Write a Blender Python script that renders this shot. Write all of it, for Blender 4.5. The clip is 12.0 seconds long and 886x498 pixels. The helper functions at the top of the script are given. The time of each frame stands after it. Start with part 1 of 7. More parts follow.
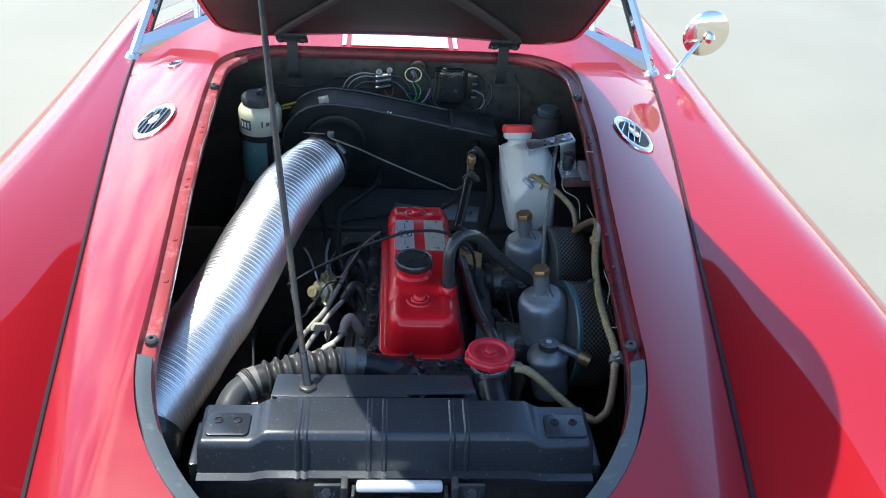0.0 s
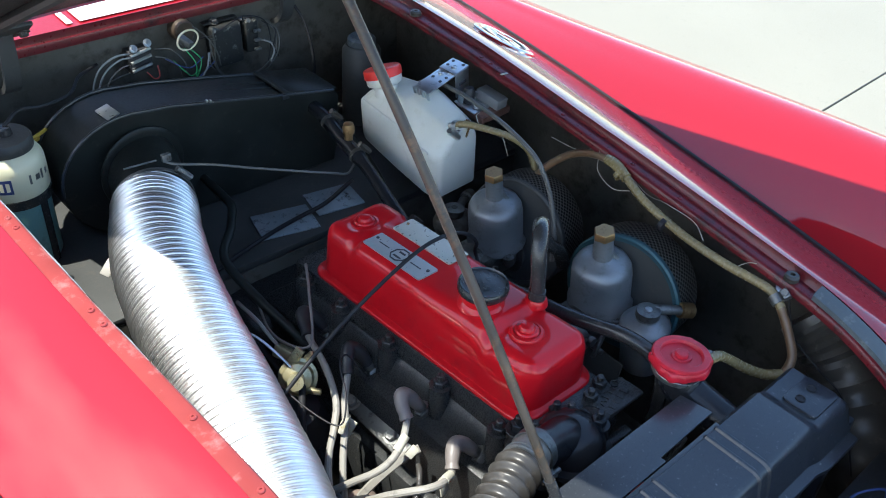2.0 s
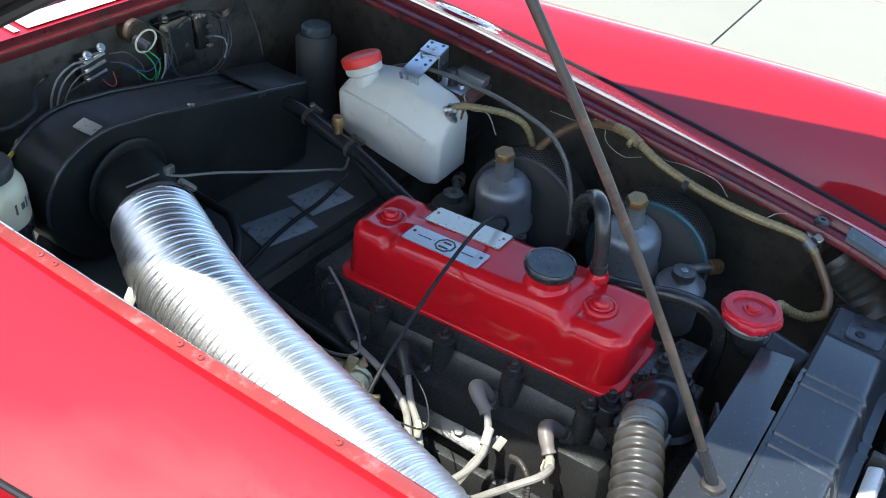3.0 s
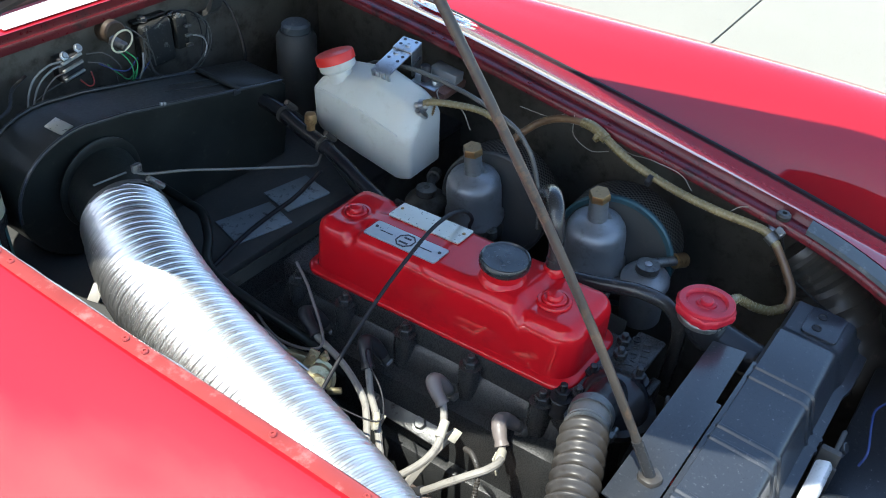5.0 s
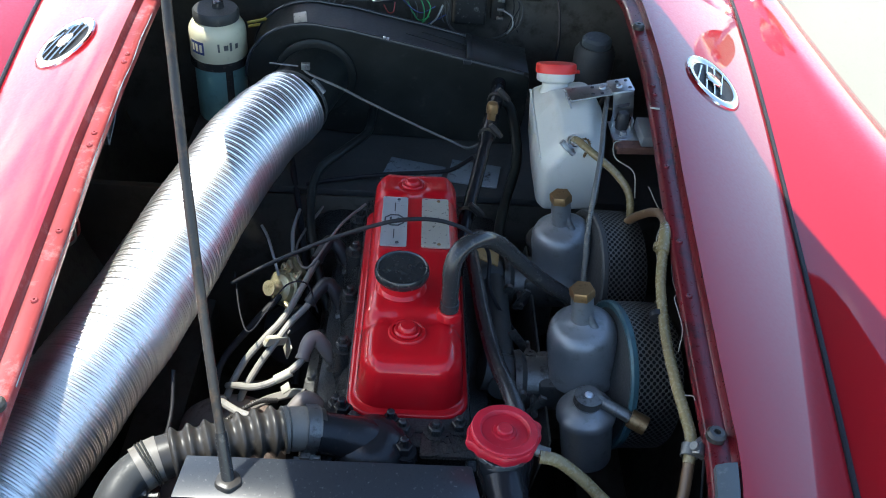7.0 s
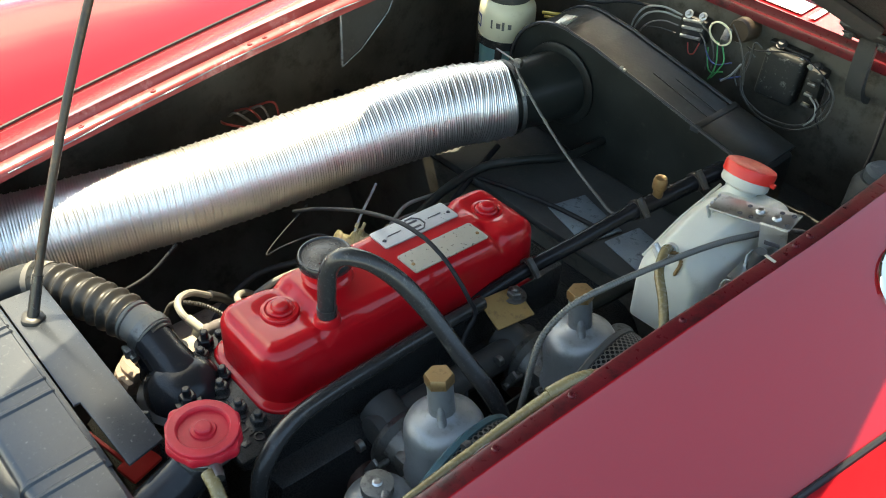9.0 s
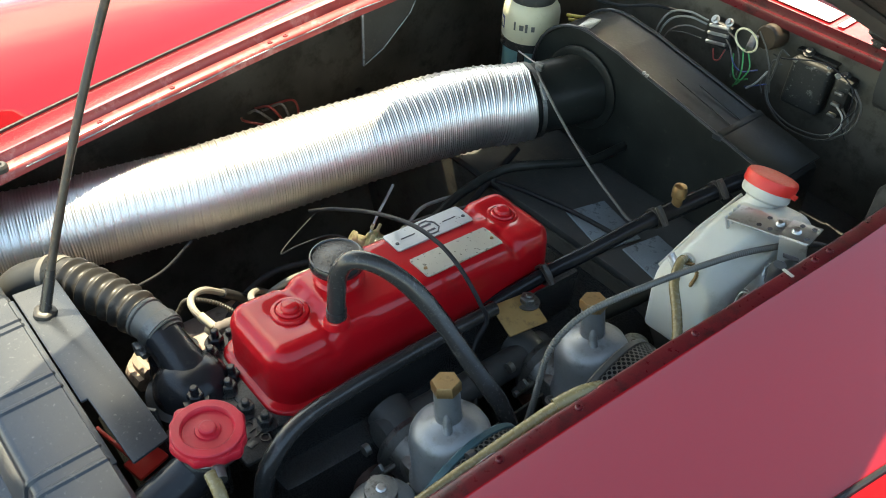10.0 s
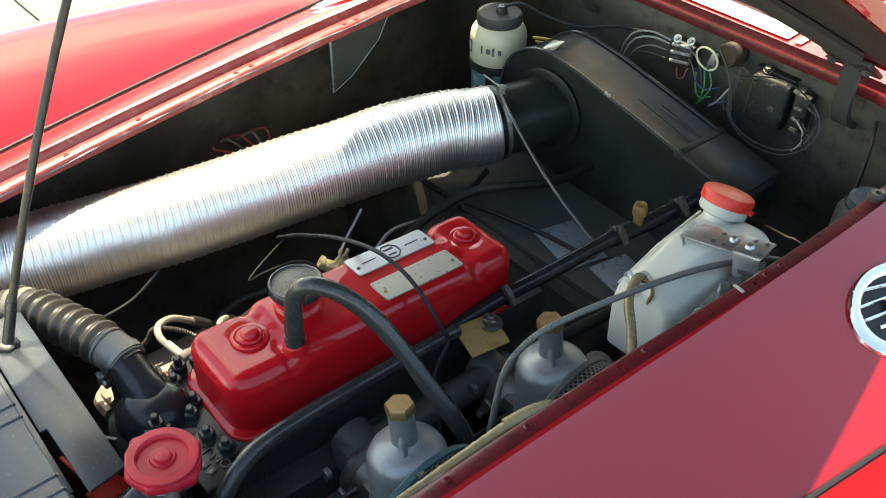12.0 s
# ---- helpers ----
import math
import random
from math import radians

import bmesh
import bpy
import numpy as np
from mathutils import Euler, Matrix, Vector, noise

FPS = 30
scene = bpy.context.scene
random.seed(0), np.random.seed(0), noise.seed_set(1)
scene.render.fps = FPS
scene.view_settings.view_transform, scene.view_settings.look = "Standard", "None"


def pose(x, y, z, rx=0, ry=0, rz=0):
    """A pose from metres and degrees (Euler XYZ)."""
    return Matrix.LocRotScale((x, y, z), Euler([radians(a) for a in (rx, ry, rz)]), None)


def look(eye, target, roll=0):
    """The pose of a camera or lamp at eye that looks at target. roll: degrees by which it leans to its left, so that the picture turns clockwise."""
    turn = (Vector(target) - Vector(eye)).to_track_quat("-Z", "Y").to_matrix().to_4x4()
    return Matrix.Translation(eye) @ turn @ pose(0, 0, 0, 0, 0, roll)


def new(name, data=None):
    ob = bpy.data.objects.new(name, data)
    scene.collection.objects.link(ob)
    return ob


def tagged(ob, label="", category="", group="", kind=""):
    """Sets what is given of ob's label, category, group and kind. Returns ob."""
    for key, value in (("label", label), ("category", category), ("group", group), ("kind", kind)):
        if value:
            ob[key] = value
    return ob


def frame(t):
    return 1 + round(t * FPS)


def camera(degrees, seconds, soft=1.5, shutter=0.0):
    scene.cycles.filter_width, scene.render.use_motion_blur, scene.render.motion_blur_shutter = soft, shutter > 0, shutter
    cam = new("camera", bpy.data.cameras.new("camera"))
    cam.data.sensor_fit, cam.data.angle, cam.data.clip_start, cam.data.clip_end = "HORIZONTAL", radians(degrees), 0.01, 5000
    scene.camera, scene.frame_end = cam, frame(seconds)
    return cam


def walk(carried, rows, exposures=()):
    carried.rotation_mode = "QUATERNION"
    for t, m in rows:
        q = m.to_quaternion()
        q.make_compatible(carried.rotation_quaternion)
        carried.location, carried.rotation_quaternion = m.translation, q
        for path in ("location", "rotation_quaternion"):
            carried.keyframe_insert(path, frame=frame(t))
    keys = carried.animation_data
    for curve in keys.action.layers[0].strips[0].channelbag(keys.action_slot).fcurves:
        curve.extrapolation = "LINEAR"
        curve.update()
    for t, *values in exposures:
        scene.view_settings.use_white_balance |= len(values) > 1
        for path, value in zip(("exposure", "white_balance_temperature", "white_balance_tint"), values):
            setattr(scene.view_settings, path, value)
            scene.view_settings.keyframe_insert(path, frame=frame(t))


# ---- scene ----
cam = camera(53.2, 12.0, soft=1.0)
PATH = [
    (0, (-0.05, -1.17, 1.496), (0.08, 0.521, 0.437), 3.4),
    (0.5, (-0.126, -1.122, 1.47), (0.067, 0.553, 0.394), 4.5),
    (1, (-0.381, -0.958, 1.44), (0.169, 0.583, 0.29), 4.9),
    (1.5, (-0.504, -0.751, 1.413), (0.383, 0.61, 0.246), 4.6),
    (2, (-0.554, -0.576, 1.392), (0.568, 0.561, 0.189), 4.5),
    (2.5, (-0.638, -0.449, 1.381), (0.622, 0.506, 0.156), 3.5),
    (2.7, (-0.699, -0.374, 1.358), (0.667, 0.459, 0.158), 6.3),
    (4.5, (-0.673, -0.4, 1.372), (0.66, 0.452, 0.148), 5.1),
    (5, (-0.66, -0.442, 1.375), (0.659, 0.436, 0.154), 4.6),
    (5.5, (-0.582, -0.602, 1.386), (0.531, 0.537, 0.176), 3.9),
    (6, (-0.444, -0.695, 1.383), (0.44, 0.62, 0.162), 4.2),
    (6.5, (-0.256, -0.734, 1.379), (0.322, 0.716, 0.129), 5.2),
    (7, (-0.01, -0.778, 1.382), (0.084, 0.78, 0.131), 5.1),
    (7.2, (0.078, -0.788, 1.39), (-0.003, 0.767, 0.135), 5.4),
    (8.8, (0.51, -0.472, 1.365), (-0.544, 0.63, 0.071), 2.7),
    (9, (0.54, -0.448, 1.369), (-0.564, 0.593, 0.066), 2.5),
    (9.5, (0.543, -0.428, 1.365), (-0.599, 0.565, 0.058), 2.4),
    (10, (0.541, -0.431, 1.37), (-0.598, 0.562, 0.061), 2.5),
    (10.5, (0.544, -0.437, 1.37), (-0.599, 0.557, 0.064), 2.5),
    (11, (0.545, -0.438, 1.371), (-0.598, 0.558, 0.067), 2.5),
    (11.5, (0.545, -0.431, 1.373), (-0.6, 0.56, 0.067), 2.4),
    (12, (0.575, -0.4, 1.379), (-0.594, 0.605, 0.106), 0.9),
]
walk(cam, [(t, look(eye, target, roll)) for t, eye, target, roll in PATH],
     exposures=[(0, 1.43, 6050, 5), (0.8, 1.46, 6050, 5), (2.2, 1.71, 6300, 5), (7.2, 1.77, 6300, 5), (8.8, 2.31, 8900, 0), (12, 2.26, 8900, 0)])

# ---- sky and sun: high, from the car's right rear quarter ----
TO_SUN = Vector((-0.39, 0.115, 1.0)).normalized()
world = bpy.data.worlds.new("sky")
scene.world = world
world.use_nodes = True
wn, wl = world.node_tree.nodes, world.node_tree.links
wn.clear()
sky = wn.new("ShaderNodeTexSky")
sky.sky_type = "NISHITA"
sky.sun_disc = False
sky.sun_elevation = math.asin(TO_SUN.z)
sky.sun_rotation = math.atan2(TO_SUN.x, TO_SUN.y)
sky.dust_density = 0.3
sky.ozone_density = 2.0
sky.altitude = 600
# a flat layer of broken cloud, denser towards the horizon
split, lift, flat = wn.new("ShaderNodeSeparateXYZ"), wn.new("ShaderNodeMath"), wn.new("ShaderNodeVectorMath")
over, thick = wn.new("ShaderNodeMath"), wn.new("ShaderNodeMath")
coord, cloud, ramp, mixc = wn.new("ShaderNodeTexCoord"), wn.new("ShaderNodeTexNoise"), wn.new("ShaderNodeValToRGB"), wn.new("ShaderNodeMix")
cloud.noise_dimensions = "4D"
cloud.inputs["W"].default_value = 5.3
cloud.inputs["Scale"].default_value, cloud.inputs["Detail"].default_value, cloud.inputs["Roughness"].default_value = 1.6, 6, 0.55
ramp.color_ramp.elements[0].position, ramp.color_ramp.elements[1].position = 0.54, 0.69
mixc.data_type = "RGBA"
back, outw = wn.new("ShaderNodeBackground"), wn.new("ShaderNodeOutputWorld")
wl.new(coord.outputs["Generated"], split.inputs[0])
lift.operation, lift.inputs[1].default_value = "ADD", 0.25
wl.new(split.outputs["Z"], lift.inputs[0])
flat.operation = "DIVIDE"
wl.new(coord.outputs["Generated"], flat.inputs[0])
wl.new(lift.outputs[0], flat.inputs[1])
wl.new(flat.outputs[0], cloud.inputs["Vector"])
over.operation, over.inputs[1].default_value, over.inputs[2].default_value = "MULTIPLY_ADD", -0.05, 0.02
wl.new(split.outputs["Z"], over.inputs[0])
bank, side = wn.new("ShaderNodeMath"), wn.new("ShaderNodeMath")
side.operation, side.inputs[1].default_value, side.inputs[2].default_value = "MULTIPLY_ADD", -0.13, -0.05
wl.new(split.outputs["X"], side.inputs[0])
wl.new(cloud.outputs["Fac"], bank.inputs[0])
wl.new(side.outputs[0], bank.inputs[1])
wl.new(bank.outputs[0], thick.inputs[0])
wl.new(over.outputs[0], thick.inputs[1])
wl.new(thick.outputs[0], ramp.inputs["Fac"])
wl.new(ramp.outputs["Color"], mixc.inputs[0])
wl.new(sky.outputs["Color"], mixc.inputs[6])
mixc.inputs[7].default_value = (9.0, 9.1, 9.4, 1)
wl.new(mixc.outputs[2], back.inputs["Color"])
back.inputs["Strength"].default_value = 0.15
wl.new(back.outputs[0], outw.inputs["Surface"])
sun = new("sun", bpy.data.lights.new("sun", "SUN"))
sun.data.energy, sun.data.angle, sun.data.color = 3.0, radians(0.53), (1.0, 0.955, 0.88)
sun.matrix_world = look(TO_SUN * 20, (0, 0, 0))

# ---- materials ----
def mat(name, color, rough=0.5, metal=0.0, vary=0.12, grain=0.0, scale=60.0, coat=0.0, bump=0.0, dirt=None, dirt_amount=0.5, patch=9.0, trans=0.0, ior=1.45, sss=0.0, coat_rough=0.04, coat_ior=1.5, spec=0.5):
    """A surface with variation at two scales (patches and grain), optional worn or dirty patches, and fine relief."""
    m = bpy.data.materials.new(name)
    m.use_nodes = True
    n, l = m.node_tree.nodes, m.node_tree.links
    b = n["Principled BSDF"]
    tc = n.new("ShaderNodeTexCoord")
    big, small = n.new("ShaderNodeTexNoise"), n.new("ShaderNodeTexNoise")
    big.inputs["Scale"].default_value, big.inputs["Detail"].default_value = patch, 5
    small.inputs["Scale"].default_value, small.inputs["Detail"].default_value = scale * 6, 4
    l.new(tc.outputs["Object"], big.inputs["Vector"])
    l.new(tc.outputs["Object"], small.inputs["Vector"])
    r = n.new("ShaderNodeMapRange")
    r.inputs[1].default_value, r.inputs[2].default_value = 0.3, 0.7
    r.inputs[3].default_value, r.inputs[4].default_value = 1 - vary, 1 + vary
    l.new(big.outputs["Fac"], r.inputs[0])
    mul = n.new("ShaderNodeMix")
    mul.data_type, mul.blend_type = "RGBA", "MULTIPLY"
    mul.inputs[0].default_value = 1
    mul.inputs[6].default_value = (*color, 1)
    l.new(r.outputs[0], mul.inputs[7])
    last = mul.outputs[2]
    if dirt:
        d = n.new("ShaderNodeMapRange")
        d.inputs[1].default_value, d.inputs[2].default_value = 0.62 - 0.18 * dirt_amount, 0.74 - 0.1 * dirt_amount
        spot = n.new("ShaderNodeTexNoise")
        spot.inputs["Scale"].default_value, spot.inputs["Detail"].default_value, spot.inputs["Roughness"].default_value = scale, 8, 0.7
        l.new(tc.outputs["Object"], spot.inputs["Vector"])
        l.new(spot.outputs["Fac"], d.inputs[0])
        mx = n.new("ShaderNodeMix")
        mx.data_type = "RGBA"
        l.new(d.outputs[0], mx.inputs[0])
        l.new(last, mx.inputs[6])
        mx.inputs[7].default_value = (*dirt, 1)
        last = mx.outputs[2]
    l.new(last, b.inputs["Base Color"])
    rr = n.new("ShaderNodeMapRange")
    rr.inputs[1].default_value, rr.inputs[2].default_value = 0.3, 0.7
    rr.inputs[3].default_value, rr.inputs[4].default_value = max(0.02, rough * 0.8), min(1, rough * 1.2)
    l.new(small.outputs["Fac"], rr.inputs[0])
    l.new(rr.outputs[0], b.inputs["Roughness"])
    b.inputs["Metallic"].default_value = metal
    b.inputs["Coat Weight"].default_value, b.inputs["Coat Roughness"].default_value = coat, coat_rough
    b.inputs["Coat IOR"].default_value = coat_ior
    b.inputs["Specular IOR Level"].default_value = spec
    b.inputs["Transmission Weight"].default_value, b.inputs["IOR"].default_value = trans, ior
    if sss:
        b.inputs["Subsurface Weight"].default_value = sss
        b.inputs["Subsurface Radius"].default_value = (0.02, 0.018, 0.014)
        b.inputs["Subsurface Scale"].default_value = 0.5
    if bump or grain:
        bp = n.new("ShaderNodeBump")
        bp.inputs["Strength"].default_value, bp.inputs["Distance"].default_value = bump or grain, 0.001
        l.new(small.outputs["Fac"], bp.inputs["Height"])
        l.new(bp.outputs[0], b.inputs["Normal"])
    return m


PAINT = mat("red_paint", (0.275, 0.0062, 0.0115), 0.42, 0.0, 0.03, scale=40, coat=1.0, coat_rough=0.012, patch=3, coat_ior=1.54, spec=0.05)
# one ledge paint in two copies: sun and shade put into the colour
LIP = mat("sunlit_scuffed_lip", (0.33, 0.058, 0.056), 0.38, 0.0, 0.15, scale=30, coat=0.30, bump=0.10, dirt=(0.48, 0.21, 0.195), dirt_amount=0.50, coat_rough=0.10, spec=0.35, patch=14)
SHADEDLIP = mat("shaded_oily_lip", (0.105, 0.008, 0.012), 0.32, 0.0, 0.3, scale=34, coat=0.25, bump=0.25, dirt=(0.028, 0.007, 0.008), dirt_amount=0.62, coat_rough=0.15, spec=0.35, patch=16)
COVER = mat("red_enamel", (0.47, 0.006, 0.012), 0.36, 0.0, 0.06, scale=25, coat=0.75, bump=0.04, dirt=(0.38, 0.006, 0.011), dirt_amount=0.25, coat_rough=0.03, patch=14, coat_ior=1.45, spec=0.10)
CAPRED = mat("red_cap_paint", (0.45, 0.011, 0.026), 0.38, 0.0, 0.18, scale=120, bump=0.18, dirt=(0.50, 0.035, 0.05), dirt_amount=0.3, patch=30)
BLACK = mat("black_paint", (0.056, 0.057, 0.055), 0.48, 0.0, 0.25, scale=60, bump=0.05, dirt=(0.075, 0.070, 0.062), dirt_amount=0.35, spec=0.32)
SATIN = mat("satin_black_panel", (0.024, 0.028, 0.034), 0.33, 0.0, 0.15, scale=240, bump=0.03, dirt=(0.20, 0.20, 0.19), dirt_amount=0.10, spec=0.5, coat=0.28, coat_rough=0.16)
GRIME = mat("oily_black_bay", (0.082, 0.077, 0.064), 0.44, 0.0, 0.5, scale=26, bump=0.4, dirt=(0.040, 0.033, 0.026), dirt_amount=0.7, spec=0.32, patch=7)
HEATBLACK = mat("dusty_heater_black", (0.017, 0.019, 0.017), 0.36, 0.0, 0.35, scale=45, bump=0.12, dirt=(0.038, 0.038, 0.033), dirt_amount=0.22, spec=0.25, patch=14)
CAST = mat("black_cast_iron", (0.027, 0.028, 0.028), 0.28, 0.0, 0.3, scale=110, bump=0.28, dirt=(0.075, 0.07, 0.062), dirt_amount=0.22, spec=0.42)
RUBBER = mat("black_rubber", (0.030, 0.030, 0.030), 0.24, 0.0, 0.2, scale=90, bump=0.10, dirt=(0.085, 0.08, 0.07), dirt_amount=0.25)
HOSE = mat("dusty_grey_hose", (0.040, 0.036, 0.031), 0.38, 0.0, 0.35, scale=60, bump=0.12, dirt=(0.090, 0.078, 0.064), dirt_amount=0.28)
PALESEAL = mat("pale_rubber_strip", (0.19, 0.19, 0.185), 0.5, 0.0, 0.1, scale=50)
SEAL = mat("grey_rubber_seal", (0.075, 0.088, 0.094), 0.5, 0.0, 0.15, scale=50, bump=0.2, dirt=(0.16, 0.17, 0.17), dirt_amount=0.3)
FOIL = mat("aluminium_foil", (0.85, 0.84, 0.82), 0.42, 1.0, 0.06, scale=70, bump=0.12)
CARB = mat("dull_grey_alloy", (0.225, 0.238, 0.246), 0.42, 0.55, 0.18, scale=50, bump=0.15, dirt=(0.155, 0.16, 0.16), dirt_amount=0.45)
ALLOYD = mat("dirty_alloy", (0.20, 0.20, 0.19), 0.5, 0.9, 0.25, scale=80, bump=0.5, dirt=(0.06, 0.055, 0.05), dirt_amount=0.5)
ZINC = mat("zinc_steel", (0.60, 0.62, 0.63), 0.36, 1.0, 0.12, scale=60, bump=0.15, dirt=(0.28, 0.28, 0.27), dirt_amount=0.4)
CHROME = mat("chrome", (0.80, 0.745, 0.66), 0.10, 1.0, 0.02, scale=60)
BRASS = mat("aged_brass", (0.33, 0.21, 0.10), 0.42, 0.85, 0.2, scale=90, bump=0.15, dirt=(0.15, 0.09, 0.04), dirt_amount=0.45)
OCHRE = mat("heat_shield_ochre", (0.36, 0.22, 0.08), 0.6, 0.2, 0.2, scale=60, dirt=(0.16, 0.10, 0.05), dirt_amount=0.4)
RUSTROD = mat("worn_steel_rod", (0.050, 0.044, 0.037), 0.4, 0.2, 0.2, scale=60, bump=0.3, dirt=(0.115, 0.075, 0.045), dirt_amount=0.4, patch=20)
PLASTIC = mat("milky_plastic", (0.62, 0.62, 0.55), 0.36, 0.0, 0.08, scale=40, sss=0.35, bump=0.1, dirt=(0.53, 0.52, 0.44), dirt_amount=0.35)
CREAM = mat("cream_bottle", (0.67, 0.63, 0.44), 0.36, 0.0, 0.08, scale=40, sss=0.2, dirt=(0.52, 0.47, 0.30), dirt_amount=0.3)
TEAL = mat("teal_bottle", (0.12, 0.26, 0.26), 0.35, 0.0, 0.15, scale=40, sss=0.1, dirt=(0.08, 0.16, 0.16))
TEALRIM = mat("faded_teal_metal", (0.035, 0.085, 0.10), 0.4, 0.2, 0.2, scale=60, dirt=(0.03, 0.05, 0.06))
REDLID = mat("red_plastic_lid", (0.72, 0.035, 0.025), 0.38, 0.0, 0.06, scale=60, bump=0.1)
BLUE = mat("blue_label", (0.03, 0.05, 0.16), 0.5, 0.0, 0.1)
INK = mat("dark_print", (0.05, 0.05, 0.06), 0.6, 0.0, 0.1)
YELLOWHOSE = mat("yellowed_clear_hose", (0.20, 0.155, 0.075), 0.26, 0.0, 0.25, scale=50, sss=0.1, dirt=(0.12, 0.09, 0.045), dirt_amount=0.45, patch=14)
BROWNHOSE = mat("stained_brown_tube", (0.13, 0.075, 0.04), 0.35, 0.0, 0.3, scale=60, dirt=(0.22, 0.16, 0.08), dirt_amount=0.4)
GREYLEAD = mat("grey_lead", (0.26, 0.245, 0.215), 0.5, 0.0, 0.15, scale=80, dirt=(0.14, 0.13, 0.12), dirt_amount=0.3)
BOOT = mat("dusty_plug_boot", (0.20, 0.172, 0.155), 0.45, 0.0, 0.25, scale=80, dirt=(0.22, 0.19, 0.17), dirt_amount=0.4)
BLACKBOOT = mat("black_plug_boot", (0.03, 0.03, 0.032), 0.42, 0.0, 0.2, scale=80)
CAPBLACK = mat("glossy_black_cap", (0.018, 0.020, 0.021), 0.24, 0.0, 0.3, scale=40, bump=0.12, dirt=(0.045, 0.047, 0.046), dirt_amount=0.35, spec=0.7)
CABLE = mat("dull_grey_wire", (0.070, 0.069, 0.062), 0.5, 0.1, 0.2, scale=90)
SHEATH = mat("grey_sheathed_cable", (0.125, 0.122, 0.11), 0.42, 0.2, 0.15, scale=90)
BLACKWIRE = mat("black_wire", (0.02, 0.02, 0.022), 0.5, 0.0, 0.1, spec=0.25)
WHITEWIRE = mat("white_wire", (0.27, 0.27, 0.25), 0.5, 0.0, 0.15, scale=200, dirt=(0.16, 0.16, 0.14), dirt_amount=0.3)
GREENWIRE = mat("green_wire", (0.04, 0.28, 0.09), 0.4, 0.0, 0.1)
REDWIRE = mat("red_wire", (0.42, 0.06, 0.05), 0.4, 0.0, 0.1)
YELLOWWIRE = mat("yellow_wire", (0.50, 0.36, 0.05), 0.4, 0.0, 0.1)
PLATE = mat("etched_plate", (0.50, 0.52, 0.535), 0.34, 0.6, 0.08, scale=40, dirt=(0.42, 0.43, 0.44), dirt_amount=0.3)
TINPLATE = mat("bare_metal_plate", (0.56, 0.54, 0.46), 0.32, 0.6, 0.08, scale=40, dirt=(0.47, 0.45, 0.37), dirt_amount=0.3)
WORN = mat("chipped_grey_paint", (0.25, 0.29, 0.315), 0.20, 0.15, 0.3, scale=70, bump=0.5, dirt=(0.045, 0.046, 0.048), dirt_amount=0.40)
WHITE = mat("white_paint", (0.62, 0.62, 0.60), 0.3, 0.0, 0.03, scale=40, coat=1.0)
DISTR = mat("cream_brass_alloy", (0.50, 0.45, 0.28), 0.38, 0.7, 0.2, scale=80, dirt=(0.24, 0.20, 0.10), dirt_amount=0.4)
SOCKET = mat("dark_brown_socket", (0.055, 0.038, 0.025), 0.5, 0.1, 0.3, scale=60)
DYNAMO = mat("faded_tan_metal", (0.27, 0.21, 0.175), 0.55, 0.1, 0.25, scale=50, dirt=(0.12, 0.08, 0.06), dirt_amount=0.45, bump=0.4)
SPECKLE = mat("speckled_black", (0.020, 0.021, 0.020), 0.55, 0.0, 0.3, scale=110, bump=0.3, dirt=(0.20, 0.20, 0.185), dirt_amount=0.22, spec=0.3)
GLOSSCAST = mat("oily_black_casting", (0.014, 0.015, 0.017), 0.20, 0.0, 0.3, scale=90, bump=0.18, dirt=(0.04, 0.038, 0.034), dirt_amount=0.2, spec=0.32)
CUFF = mat("pale_hose_cuff", (0.19, 0.172, 0.145), 0.5, 0.0, 0.25, scale=70, bump=0.15, dirt=(0.09, 0.08, 0.065), dirt_amount=0.35)
RELAYGREY = mat("grey_relay_casing", (0.20, 0.205, 0.21), 0.45, 0.0, 0.12, scale=60, dirt=(0.2, 0.2, 0.19), dirt_amount=0.3)
RUSTY = mat("rust_brown_metal", (0.16, 0.08, 0.06), 0.55, 0.1, 0.3, scale=50, dirt=(0.07, 0.04, 0.035), dirt_amount=0.5, bump=0.4)
GLASS = mat("clear_glass", (0.98, 0.99, 0.98), 0.02, 0.0, 0.0, trans=1.0, ior=1.45)
MIRROR = mat("mirror_glass", (0.92, 0.93, 0.92), 0.02, 1.0, 0.0)
TRIMD = mat("dark_interior_trim", (0.03, 0.025, 0.022), 0.7, 0.0, 0.3, scale=40)
PALE = mat("pale_paper", (0.44, 0.42, 0.34), 0.6, 0.0, 0.15, scale=90, dirt=(0.36, 0.30, 0.14), dirt_amount=0.3)


